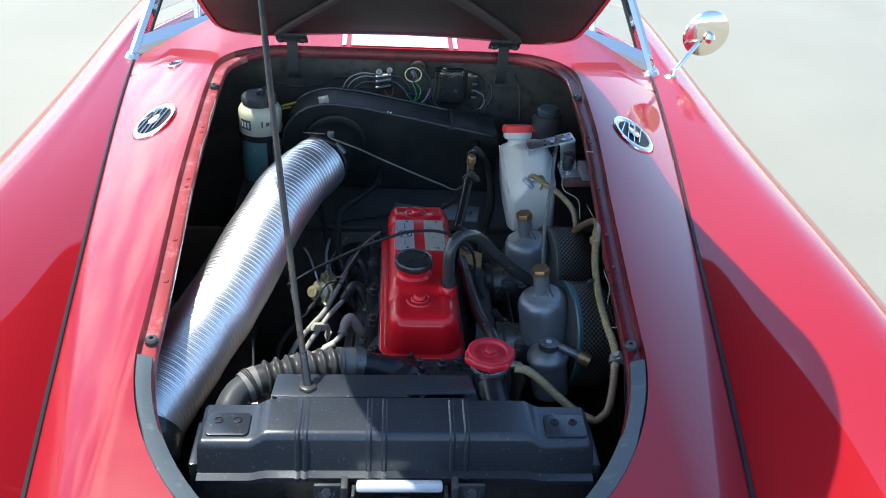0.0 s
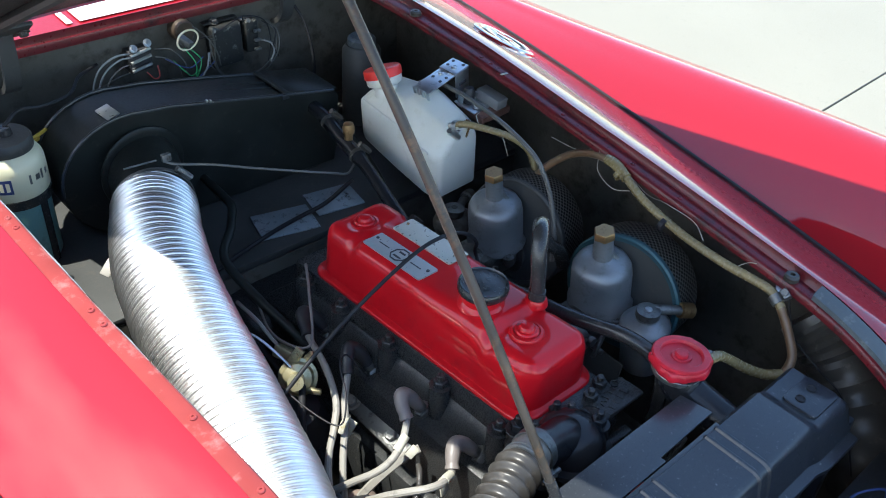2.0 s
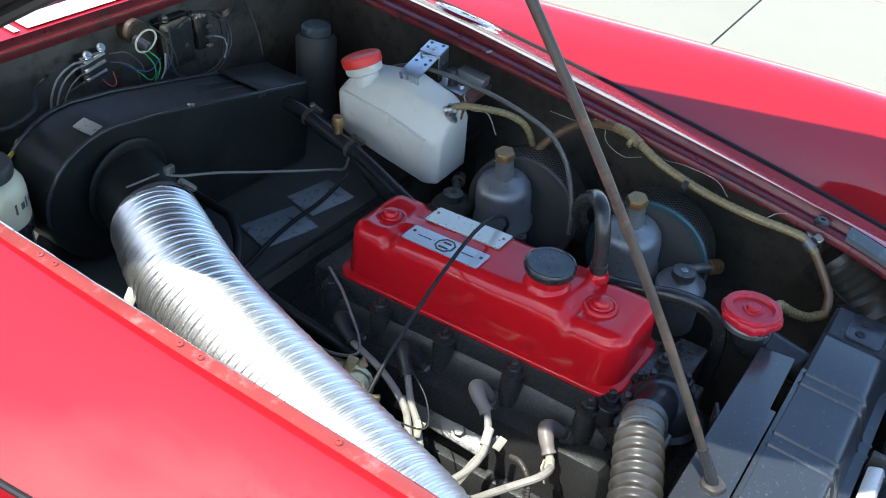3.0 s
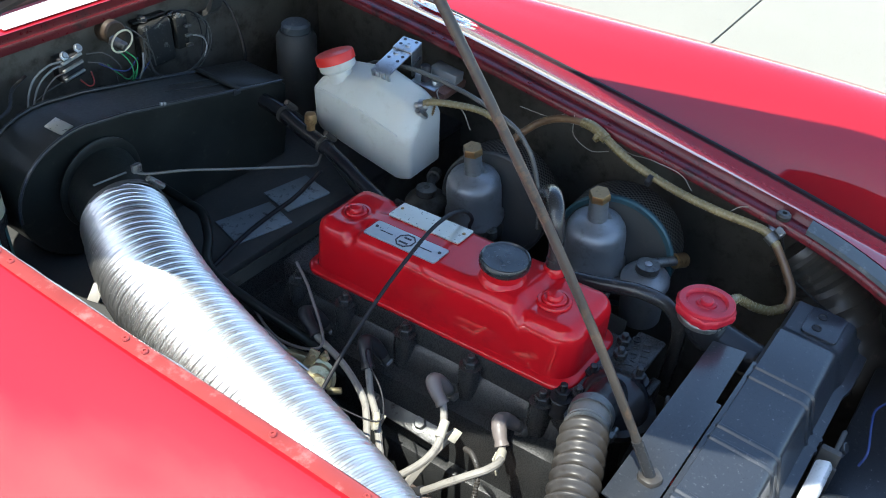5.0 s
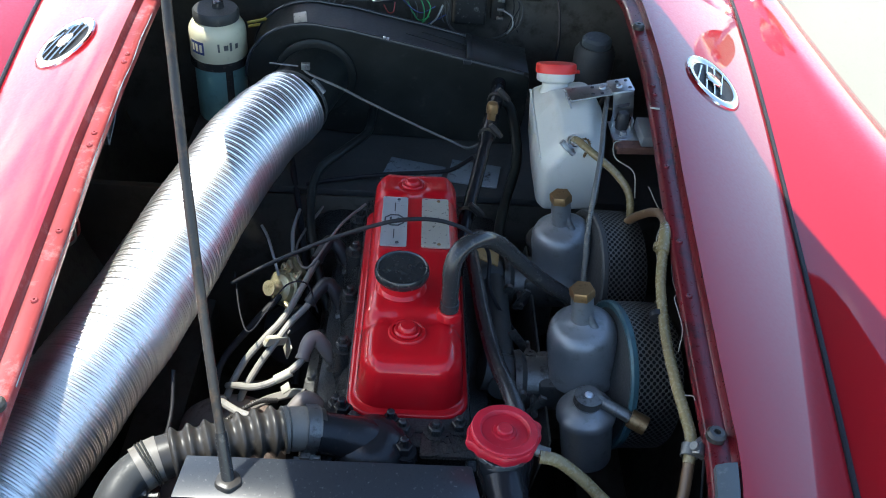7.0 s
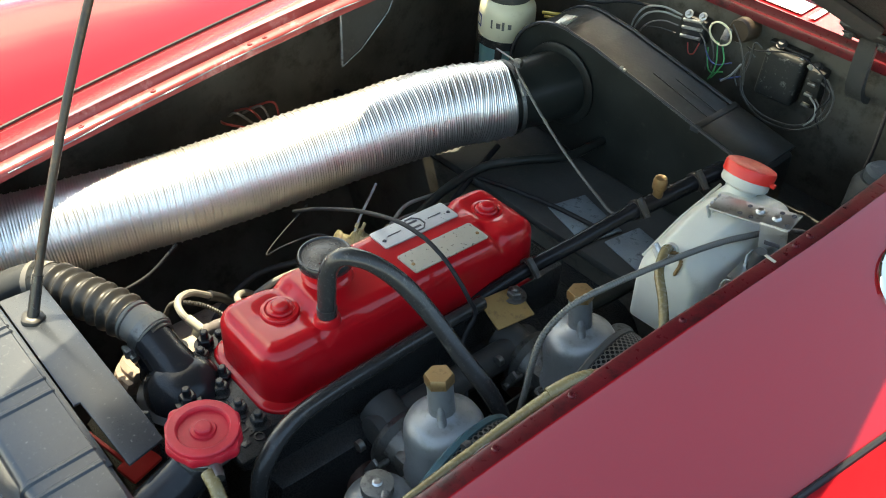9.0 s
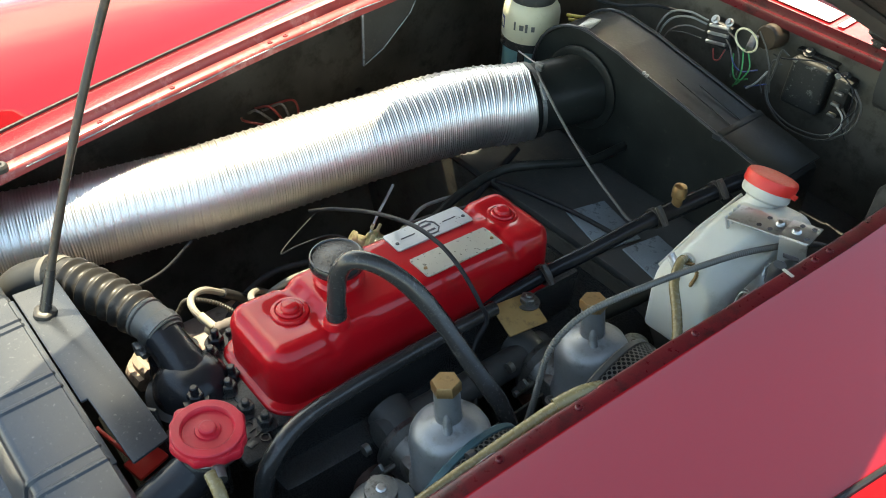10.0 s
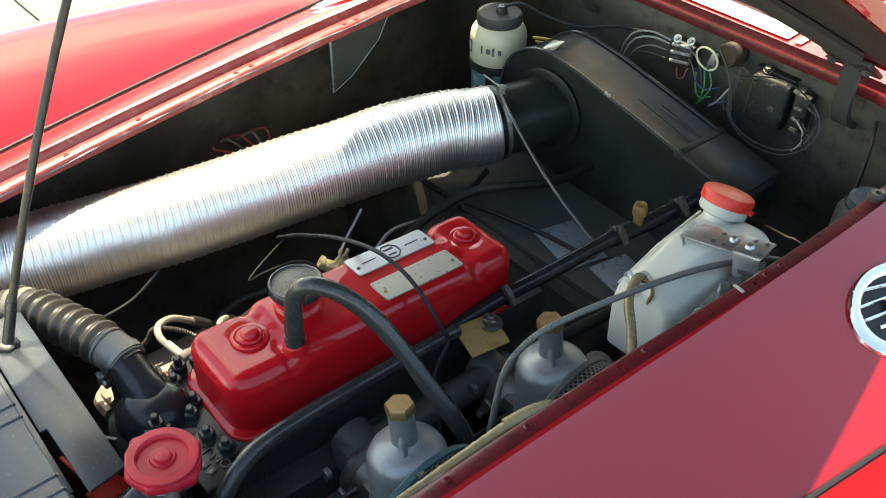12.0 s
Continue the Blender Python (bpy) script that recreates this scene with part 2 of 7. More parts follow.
def perforated():
    """Dark steel gauze with round holes."""
    m = bpy.data.materials.new("perforated_gauze")
    m.use_nodes = True
    n, l = m.node_tree.nodes, m.node_tree.links
    b = n["Principled BSDF"]
    tc, v, r, mx, bp = n.new("ShaderNodeUVMap"), n.new("ShaderNodeTexVoronoi"), n.new("ShaderNodeMapRange"), n.new("ShaderNodeMix"), n.new("ShaderNodeBump")
    v.inputs["Scale"].default_value, v.inputs["Randomness"].default_value = 1.0, 0.0
    l.new(tc.outputs["UV"], v.inputs["Vector"])
    r.inputs[1].default_value, r.inputs[2].default_value = 0.36, 0.44
    l.new(v.outputs["Distance"], r.inputs[0])
    mx.data_type = "RGBA"
    mx.inputs[6].default_value, mx.inputs[7].default_value = (0.006, 0.006, 0.006, 1), (0.17, 0.162, 0.147, 1)
    l.new(r.outputs[0], mx.inputs[0])
    l.new(mx.outputs[2], b.inputs["Base Color"])
    l.new(r.outputs[0], bp.inputs["Height"])
    bp.inputs["Strength"].default_value, bp.inputs["Distance"].default_value = 1.0, 0.002
    l.new(bp.outputs[0], b.inputs["Normal"])
    b.inputs["Roughness"].default_value, b.inputs["Metallic"].default_value = 0.45, 0.6
    return m


GAUZE = perforated()


def concrete():
    m = mat("pale_concrete", (0.250, 0.233, 0.184), 0.85, 0.0, 0.05, scale=30, bump=0.4, dirt=(0.223, 0.208, 0.164), dirt_amount=0.25, patch=1.2)
    return m


CONCRETE = concrete()
JOINT = mat("joint_filler", (0.16, 0.15, 0.14), 0.9, 0.0, 0.2)

# ---- mesh helpers ----
CX = -0.031          # the car's centre line
BASE = {}


def finish(bm, name, material, origin, sharp=35):
    me = bpy.data.meshes.new(name)
    bmesh.ops.recalc_face_normals(bm, faces=bm.faces)
    bmesh.ops.translate(bm, verts=bm.verts, vec=-Vector(origin))
    bm.to_mesh(me)
    bm.free()
    for k in (material if isinstance(material, (list, tuple)) else [material]):
        me.materials.append(k)
    me.polygons.foreach_set("use_smooth", [True] * len(me.polygons))
    me.set_sharp_from_angle(angle=radians(sharp))
    return me


def thing(name, at, label, category, group="", kind=""):
    """A top-level thing: an Empty at its base, that carries its parts."""
    ob = new(name)
    ob.empty_display_size = 0.02
    ob.location = at
    BASE[ob.name] = Vector(at)
    return tagged(ob, label, category, group, kind)


def part(name, bm, material, parent, label="", sharp=35):
    """One mesh object under a thing or a part; bm is in world metres."""
    o = BASE[parent.name]
    ob = new(name, finish(bm, name, material, o, sharp))
    ob.parent = parent
    BASE[ob.name] = o
    if label:
        ob["label"] = label
    return ob


def solo(name, bm, material, at, label, category, group="", kind="", sharp=35):
    """A top-level thing made of one mesh."""
    ob = new(name, finish(bm, name, material, at, sharp))
    ob.location = at
    BASE[ob.name] = Vector(at)
    return tagged(ob, label, category, group, kind)


def spline(pts, n=8):
    """Catmull-Rom through points."""
    p = [Vector(q) for q in pts]
    p = [2 * p[0] - p[1]] + p + [2 * p[-1] - p[-2]]
    res = []
    for i in range(1, len(p) - 2):
        a, b, c, d = p[i - 1:i + 3]
        for k in range(n):
            t = k / n
            res.append(0.5 * ((2 * b) + (c - a) * t + (2 * a - 5 * b + 4 * c - d) * t * t + (3 * b - a - 3 * c + d) * t ** 3))
    res.append(p[-2].copy())
    return res


def sweep(bm, pts, radius, seg=10, caps=True):
    """A tube along points; radius is a number or a function of (length so far, whole length, angle)."""
    pts = [Vector(p) for p in pts]
    tang = [(pts[min(i + 1, len(pts) - 1)] - pts[max(i - 1, 0)]).normalized() for i in range(len(pts))]
    side = tang[0].orthogonal().normalized()
    s, total = 0.0, sum((pts[i + 1] - pts[i]).length for i in range(len(pts) - 1))
    rings = []
    for i, p in enumerate(pts):
        side = (side - tang[i] * side.dot(tang[i])).normalized()
        up = tang[i].cross(side)
        if i:
            s += (p - pts[i - 1]).length
        ring = []
        for k in range(seg):
            a = 2 * math.pi * k / seg
            r = radius(s, total, a) if callable(radius) else radius
            ring.append(bm.verts.new(p + (side * math.cos(a) + up * math.sin(a)) * r))
        rings.append(ring)
    for a, b in zip(rings, rings[1:]):
        for k in range(seg):
            bm.faces.new((a[k], a[(k + 1) % seg], b[(k + 1) % seg], b[k]))
    if caps:
        bm.faces.new(list(reversed(rings[0])))
        bm.faces.new(rings[-1])
    return bm


def hose(pts, radius, seg=12, n=8):
    return sweep(bmesh.new(), spline(pts, n), radius, seg)


def frame_axes(axis):
    w = Vector(axis).normalized()
    u = w.orthogonal().normalized() if abs(w.z) < 0.999 else Vector((1, 0, 0))
    return u, w.cross(u), w


def lathe(bm, profile, at, axis=(0, 0, 1), seg=32, shape=None, ring=False):
    """Turned shape: (radius, height) pairs along the axis; shape(angle) scales the radius."""
    u, v, w = frame_axes(axis)
    at = Vector(at)
    rings = []
    for r, h in profile:
        if r < 1e-6:
            rings.append([bm.verts.new(at + w * h)])
        else:
            rings.append([bm.verts.new(at + w * h + (u * math.cos(2 * math.pi * k / seg) + v * math.sin(2 * math.pi * k / seg)) * r * (shape(2 * math.pi * k / seg) if shape else 1)) for k in range(seg)])
    for a, b in zip(rings, rings[1:]):
        for k in range(seg):
            j = (k + 1) % seg
            if len(a) == 1 and len(b) > 1:
                bm.faces.new((a[0], b[k], b[j]))
            elif len(b) == 1 and len(a) > 1:
                bm.faces.new((a[k], a[j], b[0]))
            elif len(a) > 1:
                bm.faces.new((a[k], a[j], b[j], b[k]))
    if ring:
        for k in range(seg):
            j = (k + 1) % seg
            bm.faces.new((rings[-1][k], rings[-1][j], rings[0][j], rings[0][k]))
        return bm
    for end, flip in ((rings[0], True), (rings[-1], False)):
        if len(end) > 1:
            bm.faces.new(list(reversed(end)) if flip else end)
    return bm


def turned(profile, at, axis=(0, 0, 1), seg=32, shape=None, ring=False):
    return lathe(bmesh.new(), profile, at, axis, seg, shape, ring)


def rbox(bm, at, size, r=0.003, turn=None, n=2):
    """A box with rounded edges; turn is a rotation Matrix (3x3 or 4x4)."""
    made = bmesh.ops.create_cube(bm, size=1.0)["verts"]
    for v in made:
        v.co = Vector((v.co.x * size[0], v.co.y * size[1], v.co.z * size[2]))
    edges = {e for v in made for e in v.link_edges}
    if r > 0:
        res = bmesh.ops.bevel(bm, geom=list(edges), offset=r, segments=n, profile=0.5, affect="EDGES")
        made = list({v for f in res["faces"] for v in f.verts} | {v for v in made if v.is_valid})
    rot = (turn.to_3x3() if turn else Matrix.Identity(3))
    for v in made:
        v.co = rot @ v.co + Vector(at)
    return bm


def box(at, size, r=0.003, turn=None, n=2):
    return rbox(bmesh.new(), at, size, r, turn, n)


def extrude_outline(bm, outline, place, h0, h1, bevel=0.0, n=2):
    """A prism: outline pairs (a, b), place(a, b, h) gives the point."""
    lo = [bm.verts.new(place(a, b, h0)) for a, b in outline]
    hi = [bm.verts.new(place(a, b, h1)) for a, b in outline]
    k = len(outline)
    faces = [bm.faces.new(lo), bm.faces.new(list(reversed(hi)))]
    faces += [bm.faces.new((lo[i], hi[i], hi[(i + 1) % k], lo[(i + 1) % k])) for i in range(k)]
    if bevel:
        bmesh.ops.recalc_face_normals(bm, faces=faces)
        bmesh.ops.bevel(bm, geom=list({e for f in faces for e in f.edges}), offset=bevel, segments=n, profile=0.5, affect="EDGES")
    return bm


def rounded_rect(w, d, r, n=6):
    res = []
    for cx, cy, a0 in ((w / 2 - r, d / 2 - r, 0), (-w / 2 + r, d / 2 - r, 90), (-w / 2 + r, -d / 2 + r, 180), (w / 2 - r, -d / 2 + r, 270)):
        for k in range(n + 1):
            a = radians(a0 + 90 * k / n)
            res.append((cx + r * math.cos(a), cy + r * math.sin(a)))
    return res


def hexa(a):
    """Radius factor of a hexagon."""
    return math.cos(math.pi / 6) / math.cos((a % (math.pi / 3)) - math.pi / 6)


def bolt(bm, at, r=0.006, h=0.006, axis=(0, 0, 1), stud=0.0):
    lathe(bm, [(r * 1.5, 0), (r * 1.5, 0.0012)], at, axis, 16)
    lathe(bm, [(r, 0.0012), (r, h), (r * 0.85, h + 0.001)], at, axis, 24, hexa)
    if stud:
        lathe(bm, [(r * 0.5, h), (r * 0.5, h + stud), (r * 0.35, h + stud + 0.001)], at, axis, 10)
    return bm


def clip_band(bm, at, axis, r, w=0.012, seg=28):
    """A worm-drive hose clip: band, housing and screw."""
    u, v, ax = frame_axes(axis)
    lathe(bm, [(r, -w / 2), (r + 0.0015, -w / 2), (r + 0.0015, w / 2), (r, w / 2)], at, axis, seg, ring=True)
    turn = Matrix((u, v, ax)).transposed()
    rbox(bm, Vector(at) + u * (r + 0.005), (0.008, 0.016, w), 0.001, turn)
    lathe(bm, [(0.004, -0.012), (0.004, 0.012)], Vector(at) + u * (r + 0.005), v, 8)
    return bm


# ---- the body's lines ----
def fitted(ys, values, deg):
    c = np.polyfit(ys, values, deg)
    return lambda y: float(np.polyval(c, y))


W_IN = fitted([-0.28, -0.2, -0.1, 0.045, 0.2, 0.25, 0.35, 0.5], [0.292, 0.296, 0.303, 0.314, 0.325, 0.328, 0.332, 0.334], 3)
Z_LIP = fitted([-1.0, -0.8, -0.6, -0.45, -0.3, -0.157, -0.05, 0.06, 0.2, 0.35, 0.5, 0.61, 0.8], [0.56, 0.675, 0.745, 0.778, 0.802, 0.813, 0.825, 0.836, 0.847, 0.854, 0.861, 0.866, 0.872], 5)
U_SEAM = fitted([-1.0, -0.6, -0.35, -0.22, -0.08, 0.1, 0.3, 0.5, 0.72, 0.9], [0.36, 0.392, 0.418, 0.433, 0.457, 0.487, 0.515, 0.54, 0.575, 0.595], 3)
Z_SEAM = fitted([-1.0, -0.8, -0.6, -0.35, -0.22, -0.08, 0.1, 0.3, 0.5, 0.72, 0.9], [0.53, 0.65, 0.72, 0.762, 0.773, 0.779, 0.788, 0.796, 0.797, 0.789, 0.785], 5)
U_CROWN = fitted([-1.0, -0.6, -0.25, 0.05, 0.43, 0.72, 1.2], [0.56, 0.585, 0.60, 0.622, 0.62, 0.622, 0.62], 3)
Z_CROWN = fitted([-1.0, -0.8, -0.6, -0.25, 0.05, 0.43, 0.72, 1.2], [0.72, 0.80, 0.835, 0.848, 0.828, 0.804, 0.80, 0.80], 4)
REAR, FRONT_C, FRONT_R, CORNER = 0.585, -0.28, 0.33, 0.11


def crown(y):
    """Rise of the surround's middle over its sides: none at the rear."""
    return 0.014 * min(1.0, max(0.0, (0.57 - y) / 0.22))


def outline(off, n=14, rear=REAR, ry=0.3):
    """Half of the bonnet opening, from the rear middle to the front middle: (u, y)."""
    w = W_IN(rear - CORNER)
    pts = [(0.0, rear + off * ry), (0.1, rear + off * ry), (0.17, rear + off * ry)]
    for k in range(n + 1):
        a = math.pi / 2 * (1 - k / n)
        pts.append((w - CORNER + (CORNER + off) * math.cos(a), rear - CORNER + (CORNER + off * ry) * math.sin(a)))
    for k in range(1, 24):
        y = rear - CORNER + (FRONT_C - rear + CORNER) * k / 24
        pts.append((W_IN(y) + off, y))
    for k in range(25):
        a = math.pi / 2 * k / 24
        pts.append(((W_IN(FRONT_C) + off) * math.cos(a), FRONT_C - (FRONT_R + off) * math.sin(a)))
    return pts


def z_skin(u, y):
    """Height of the bonnet surround, without the wings."""
    us = U_SEAM(y)
    e = Z_LIP(y) + 0.011
    u0 = W_IN(min(max(y, FRONT_C), 0.5)) + 0.022
    rise = crown(y) * max(0.0, 1 - (min(u, u0) / 0.335) ** 2)
    if u <= u0:
        return e + rise
    t = min(1.0, (u - u0) / max(us - u0, 1e-3))
    return (e + rise) * (1 - t ** 1.22) + Z_SEAM(y) * t ** 1.22


def skew(y):
    """The opening sits a little to one side towards the front."""
    return -0.004 * min(1.0, max(0.0, (0.25 - y) / 0.2))


def whole(half):
    """Both sides of a half outline, as (x, y)."""
    return [(CX + skew(y) + u, y) for u, y in half] + [(CX + skew(y) - u, y) for u, y in reversed(half[:-1])][:-1]


def loft(bm, rings, closed=True):
    vs = [[bm.verts.new(p) for p in ring] for ring in rings]
    for a, b in zip(vs, vs[1:]):
        k = len(a)
        for i in range(k if closed else k - 1):
            j = (i + 1) % k
            bm.faces.new((a[i], a[j], b[j], b[i]))
    return vs

# ---- the driveway ----
def driveway():
    ground = thing("ground", (0, 0, 0), "pale sunlit concrete driveway in large slabs", "ground", kind="structure")
    bm = bmesh.new()
    vs = [bm.verts.new((x, y, -0.022)) for x, y in ((-400, -400), (400, -400), (400, 400), (-400, 400))]
    bm.faces.new(vs)
    part("ground_sheet", bm, CONCRETE, ground)
    w, d, gap = 6.2, 4.5, 0.007
    me = finish(box((0, 0, -0.011), (w - gap, d - gap, 0.022), 0.004), "concrete_slab", CONCRETE, (0, 0, 0))
    bed = finish(box((0, 0, -0.021), (w * 6, d * 6, 0.006), 0.0), "joint_bed", JOINT, (0, 0, 0))
    ob = new("joint_bed", bed)
    ob.parent = ground
    turn = pose(0, 0, 0, 0, 0, 1.5)
    ob.matrix_basis = Matrix.Translation((0.6, 0.485, 0)) @ turn
    for i in range(6):
        for j in range(6):
            ob = new("concrete_slab", me)
            ob.parent = ground
            ob.matrix_basis = Matrix.Translation((0.6, 0.485, 0)) @ turn @ Matrix.Translation(((i - 3) * w, (j - 2.5) * d, 0))


# ---- the sports car's body ----
def sports_car():
    car = thing("sports_car", (CX, 0.6, 0), "bright red classic open sports car with bonnet propped open", "car")

    # surround of the bonnet opening, nose and scuttle in one skin
    bm = bmesh.new()
    edge = 0.022
    er = edge * 0.3
    ys = list(np.linspace(-1.02, FRONT_C - FRONT_R - edge, 14)) + [FRONT_C - (FRONT_R + edge) * math.cos(a) for a in np.linspace(0, math.pi / 2, 26)][1:]
    ys += list(np.linspace(FRONT_C, REAR - CORNER, 30))[1:] + [REAR - CORNER + (CORNER + er) * math.sin(a) for a in np.linspace(0, math.pi / 2, 16)][1:] + [REAR + er + 1e-4] + list(np.linspace(REAR + er, 0.86, 10))[1:]

    def rim(y):
        if y < FRONT_C - FRONT_R - edge + 1e-6 or y > REAR + er + 5e-5:
            return 0.0
        if y < FRONT_C:
            return (W_IN(FRONT_C) + edge) * math.sqrt(max(0.0, 1 - ((FRONT_C - y) / (FRONT_R + edge)) ** 2))
        if y <= REAR - CORNER:
            return W_IN(y) + edge
        return W_IN(REAR - CORNER) - CORNER + (CORNER + edge) * math.sqrt(max(0.0, 1 - ((y - REAR + CORNER) / (CORNER + er)) ** 2))

    cols = 26
    for sgn in (-1, 1):
        rows = []
        for y in ys:
            u0, u1 = rim(y), U_SEAM(y)
            rows.append([(CX + sgn * u + skew(y) * (u1 - u) / (u1 - u0) * min(1.0, u0 / 0.2), y, z_skin(u, y)) for u in np.linspace(u0, u1, cols)])
        loft(bm, rows, closed=False)
    bmesh.ops.remove_doubles(bm, verts=bm.verts, dist=2e-5)
    shell = part("body_shell", bm, PAINT, car, sharp=50)

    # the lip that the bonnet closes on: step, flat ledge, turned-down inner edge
    # -x half coloured as sunlit, +x half as shaded, besides scuffs and oil
    for sgn, m, lab in ((-1, LIP, "scuffed red metal ledge round the opening, coloured paler as if sunlit"), (1, SHADEDLIP, "oil-stained red metal ledge round the opening, coloured darker as if shaded")):
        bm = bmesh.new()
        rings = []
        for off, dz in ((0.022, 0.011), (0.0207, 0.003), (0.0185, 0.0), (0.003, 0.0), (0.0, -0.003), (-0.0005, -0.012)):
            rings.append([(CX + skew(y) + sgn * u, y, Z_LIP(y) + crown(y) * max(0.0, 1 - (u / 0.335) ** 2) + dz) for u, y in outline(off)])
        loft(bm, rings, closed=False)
        # the rear run takes the dark copy on both sides, for shade
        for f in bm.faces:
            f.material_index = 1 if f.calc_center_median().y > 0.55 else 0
        part("bonnet_lip", bm, (m, SHADEDLIP), car, lab, sharp=50)

    # grey rubber seal on the front of the lip
    for sgn in (-1, 1):
        half = [(u, y) for u, y in outline(0.011) if y < -0.31]
        bm = bmesh.new()
        rows = [[(CX + skew(y) + sgn * (u + o * 1.0), y - (0.6 * o if y < -0.45 else 0), Z_LIP(y) + crown(y) * max(0.0, 1 - (u / 0.335) ** 2) + h) for (u, y) in half] for o, h in ((-0.009, 0.0), (-0.0085, 0.006), (0.0, 0.0095), (0.0085, 0.0105), (0.0105, 0.005))]
        loft(bm, rows, closed=False)
        part("rubber_seal", bm, SEAL, car, "flat grey rubber seal strip")

    # screws along the lip
    for sgn, ys_screw in ((-1, (-0.294, 0.40, 0.245, 0.226, 0.075, 0.052, -0.087, -0.179)), (1, (-0.294, 0.40, 0.246, 0.225, 0.073, -0.055, -0.133))):
        for y in ys_screw:
            big = y in (-0.294, 0.40)
            r = 0.0085 if big else 0.0034
            u = W_IN(y) + 0.008
            x = CX + skew(y) + sgn * u
            z = Z_LIP(y) + crown(y) * max(0.0, 1 - (u / 0.335) ** 2) + 0.001
            part("rubber_buffer" if big else "screw", turned([(r, 0), (r, r * 0.6), (r * 0.75, r * 0.9), (r * 0.35, r * 0.9), (r * 0.3, r * 0.5), (0, r * 0.5)], (x, y, z - (0.001 if big else 0.002)), seg=18), HOSE if big else LIP if sgn < 0 else SHADEDLIP, car, "grey rubber bonnet buffer" if big else "")

    # chalk mark on the ledge
    u, y = W_IN(0.192) + 0.005, 0.192
    part("chalk_mark", box((CX + skew(y) + u, y, Z_LIP(y) + 0.0012), (0.012, 0.0035, 0.0012), 0.0005, pose(0, 0, 0, 0, 0, -8)), PALE, car, "short pale chalk mark")

    # wings and their piping
    for sgn in (-1, 1):
        bm = bmesh.new()
        rows = []
        for y in np.linspace(-1.02, 1.7, 90):
            us, zs, uc, zc = U_SEAM(min(y, 0.9)), Z_SEAM(min(y, 0.9)), U_CROWN(min(y, 1.2)), Z_CROWN(min(y, 1.2))
            sec = [(us, zs), (us + 0.28 * (uc - us), zs + 0.46 * (zc - zs)), (us + 0.62 * (uc - us), zs + 0.84 * (zc - zs)), (uc, zc), (uc + 0.06, zc - 0.025), (0.722, zc - 0.10), (0.738, zc - 0.22), (0.735, 0.45), (0.70, 0.22)]
            rows.append([(CX + sgn * p.x, y, p.y) for p in spline([Vector((a, b, 0)) for a, b in sec], 6)])
        loft(bm, rows, closed=False)
        part("front_wing", bm, PAINT, car, sharp=60)
        pts = [(CX + sgn * U_SEAM(y), y, Z_SEAM(y) + 0.0015) for y in np.linspace(-1.0, 0.86, 60)]
        part("wing_piping", sweep(bmesh.new(), pts, 0.0031, 8), BLACKWIRE, car, "black piping in the wing seam")

    # plain panel that closes the nose between the wings
    y = -1.018
    us, zs, uc, zc = U_SEAM(y), Z_SEAM(y), U_CROWN(y), Z_CROWN(y)
    edge_line = [(u, z_skin(u, y) - 0.004) for u in np.linspace(0, us, 8)] + [(us + 0.62 * (uc - us), zs + 0.82 * (zc - zs)), (uc, zc - 0.004), (uc + 0.06, zc - 0.03), (0.718, zc - 0.10), (0.732, zc - 0.22), (0.73, 0.45), (0.696, 0.22)]
    closing = edge_line + [(-u, z) for u, z in reversed(edge_line[1:])]
    part("nose_panel", extrude_outline(bmesh.new(), closing, lambda a, b, h: Vector((CX + a, h, b)), y - 0.012, y), PAINT, car, "plain red panel closing the nose")

    # vent badges: oval chrome ring, slats, plain centre emblem
    for sgn in (-1, 1):
        bx, by = CX + sgn * 0.4295, 0.292

        def on_skin(a, b, h, bx=bx, by=by, sgn=sgn):
            x, y = bx + a, by + b
            return Vector((x, y, z_skin(abs(x - CX), y) + h))
        badge = part("vent_badge", bmesh.new(), CHROME, car)
        oval = [(0.038 * math.cos(t), 0.058 * math.sin(t)) for t in np.linspace(0, 2 * math.pi, 49)[:-1]]
        bm = bmesh.new()
        rings = []
        for k, h in ((1.0, 0.0), (0.99, 0.003), (0.94, 0.0048), (0.84, 0.0052), (0.76, 0.0040), (0.73, 0.0015)):
            rings.append([on_skin(a * k, b * k, h) for a, b in oval])
        loft(bm, rings)
        part("bezel", bm, CHROME, badge, "polished chrome oval ring")
        bm = bmesh.new()
        bm.faces.new([bm.verts.new(on_skin(a * 0.8, b * 0.8, 0.0012)) for a, b in oval])
        part("backing", bm, BLACKWIRE, badge, "dark mesh behind the slats")
        for k in (-0.55, -0.22, 0.12, 0.45):
            t = math.sqrt(max(0, 0.6 - k * k))
            a = k * 0.034
            pts = [on_skin(a - 0.003 + 0.010 * s, 0.052 * t * s, 0.003) for s in (-1, -0.5, 0, 0.5, 1)]
            part("slat", sweep(bmesh.new(), pts, 0.0017, 6), CHROME, badge)
        octo = [(0.011 * math.cos(t), 0.015 * math.sin(t)) for t in np.linspace(math.pi / 8, 2 * math.pi + math.pi / 8, 9)[:-1]]
        part("emblem", extrude_outline(bmesh.new(), octo, on_skin, 0.002, 0.0065, 0.0008), CHROME, badge, "plain chrome octagon")

    # small chrome washer jet ring on the scuttle
    x, y = -0.475, 0.546
    part("vent_ring", turned([(0.0165, -0.002), (0.0165, 0.003), (0.0125, 0.0045), (0.0115, 0.0012)], (x, y, z_skin(abs(x - CX), y)), (-0.25, 0, 1), 28, ring=True), CHROME, car, "small chrome ring")
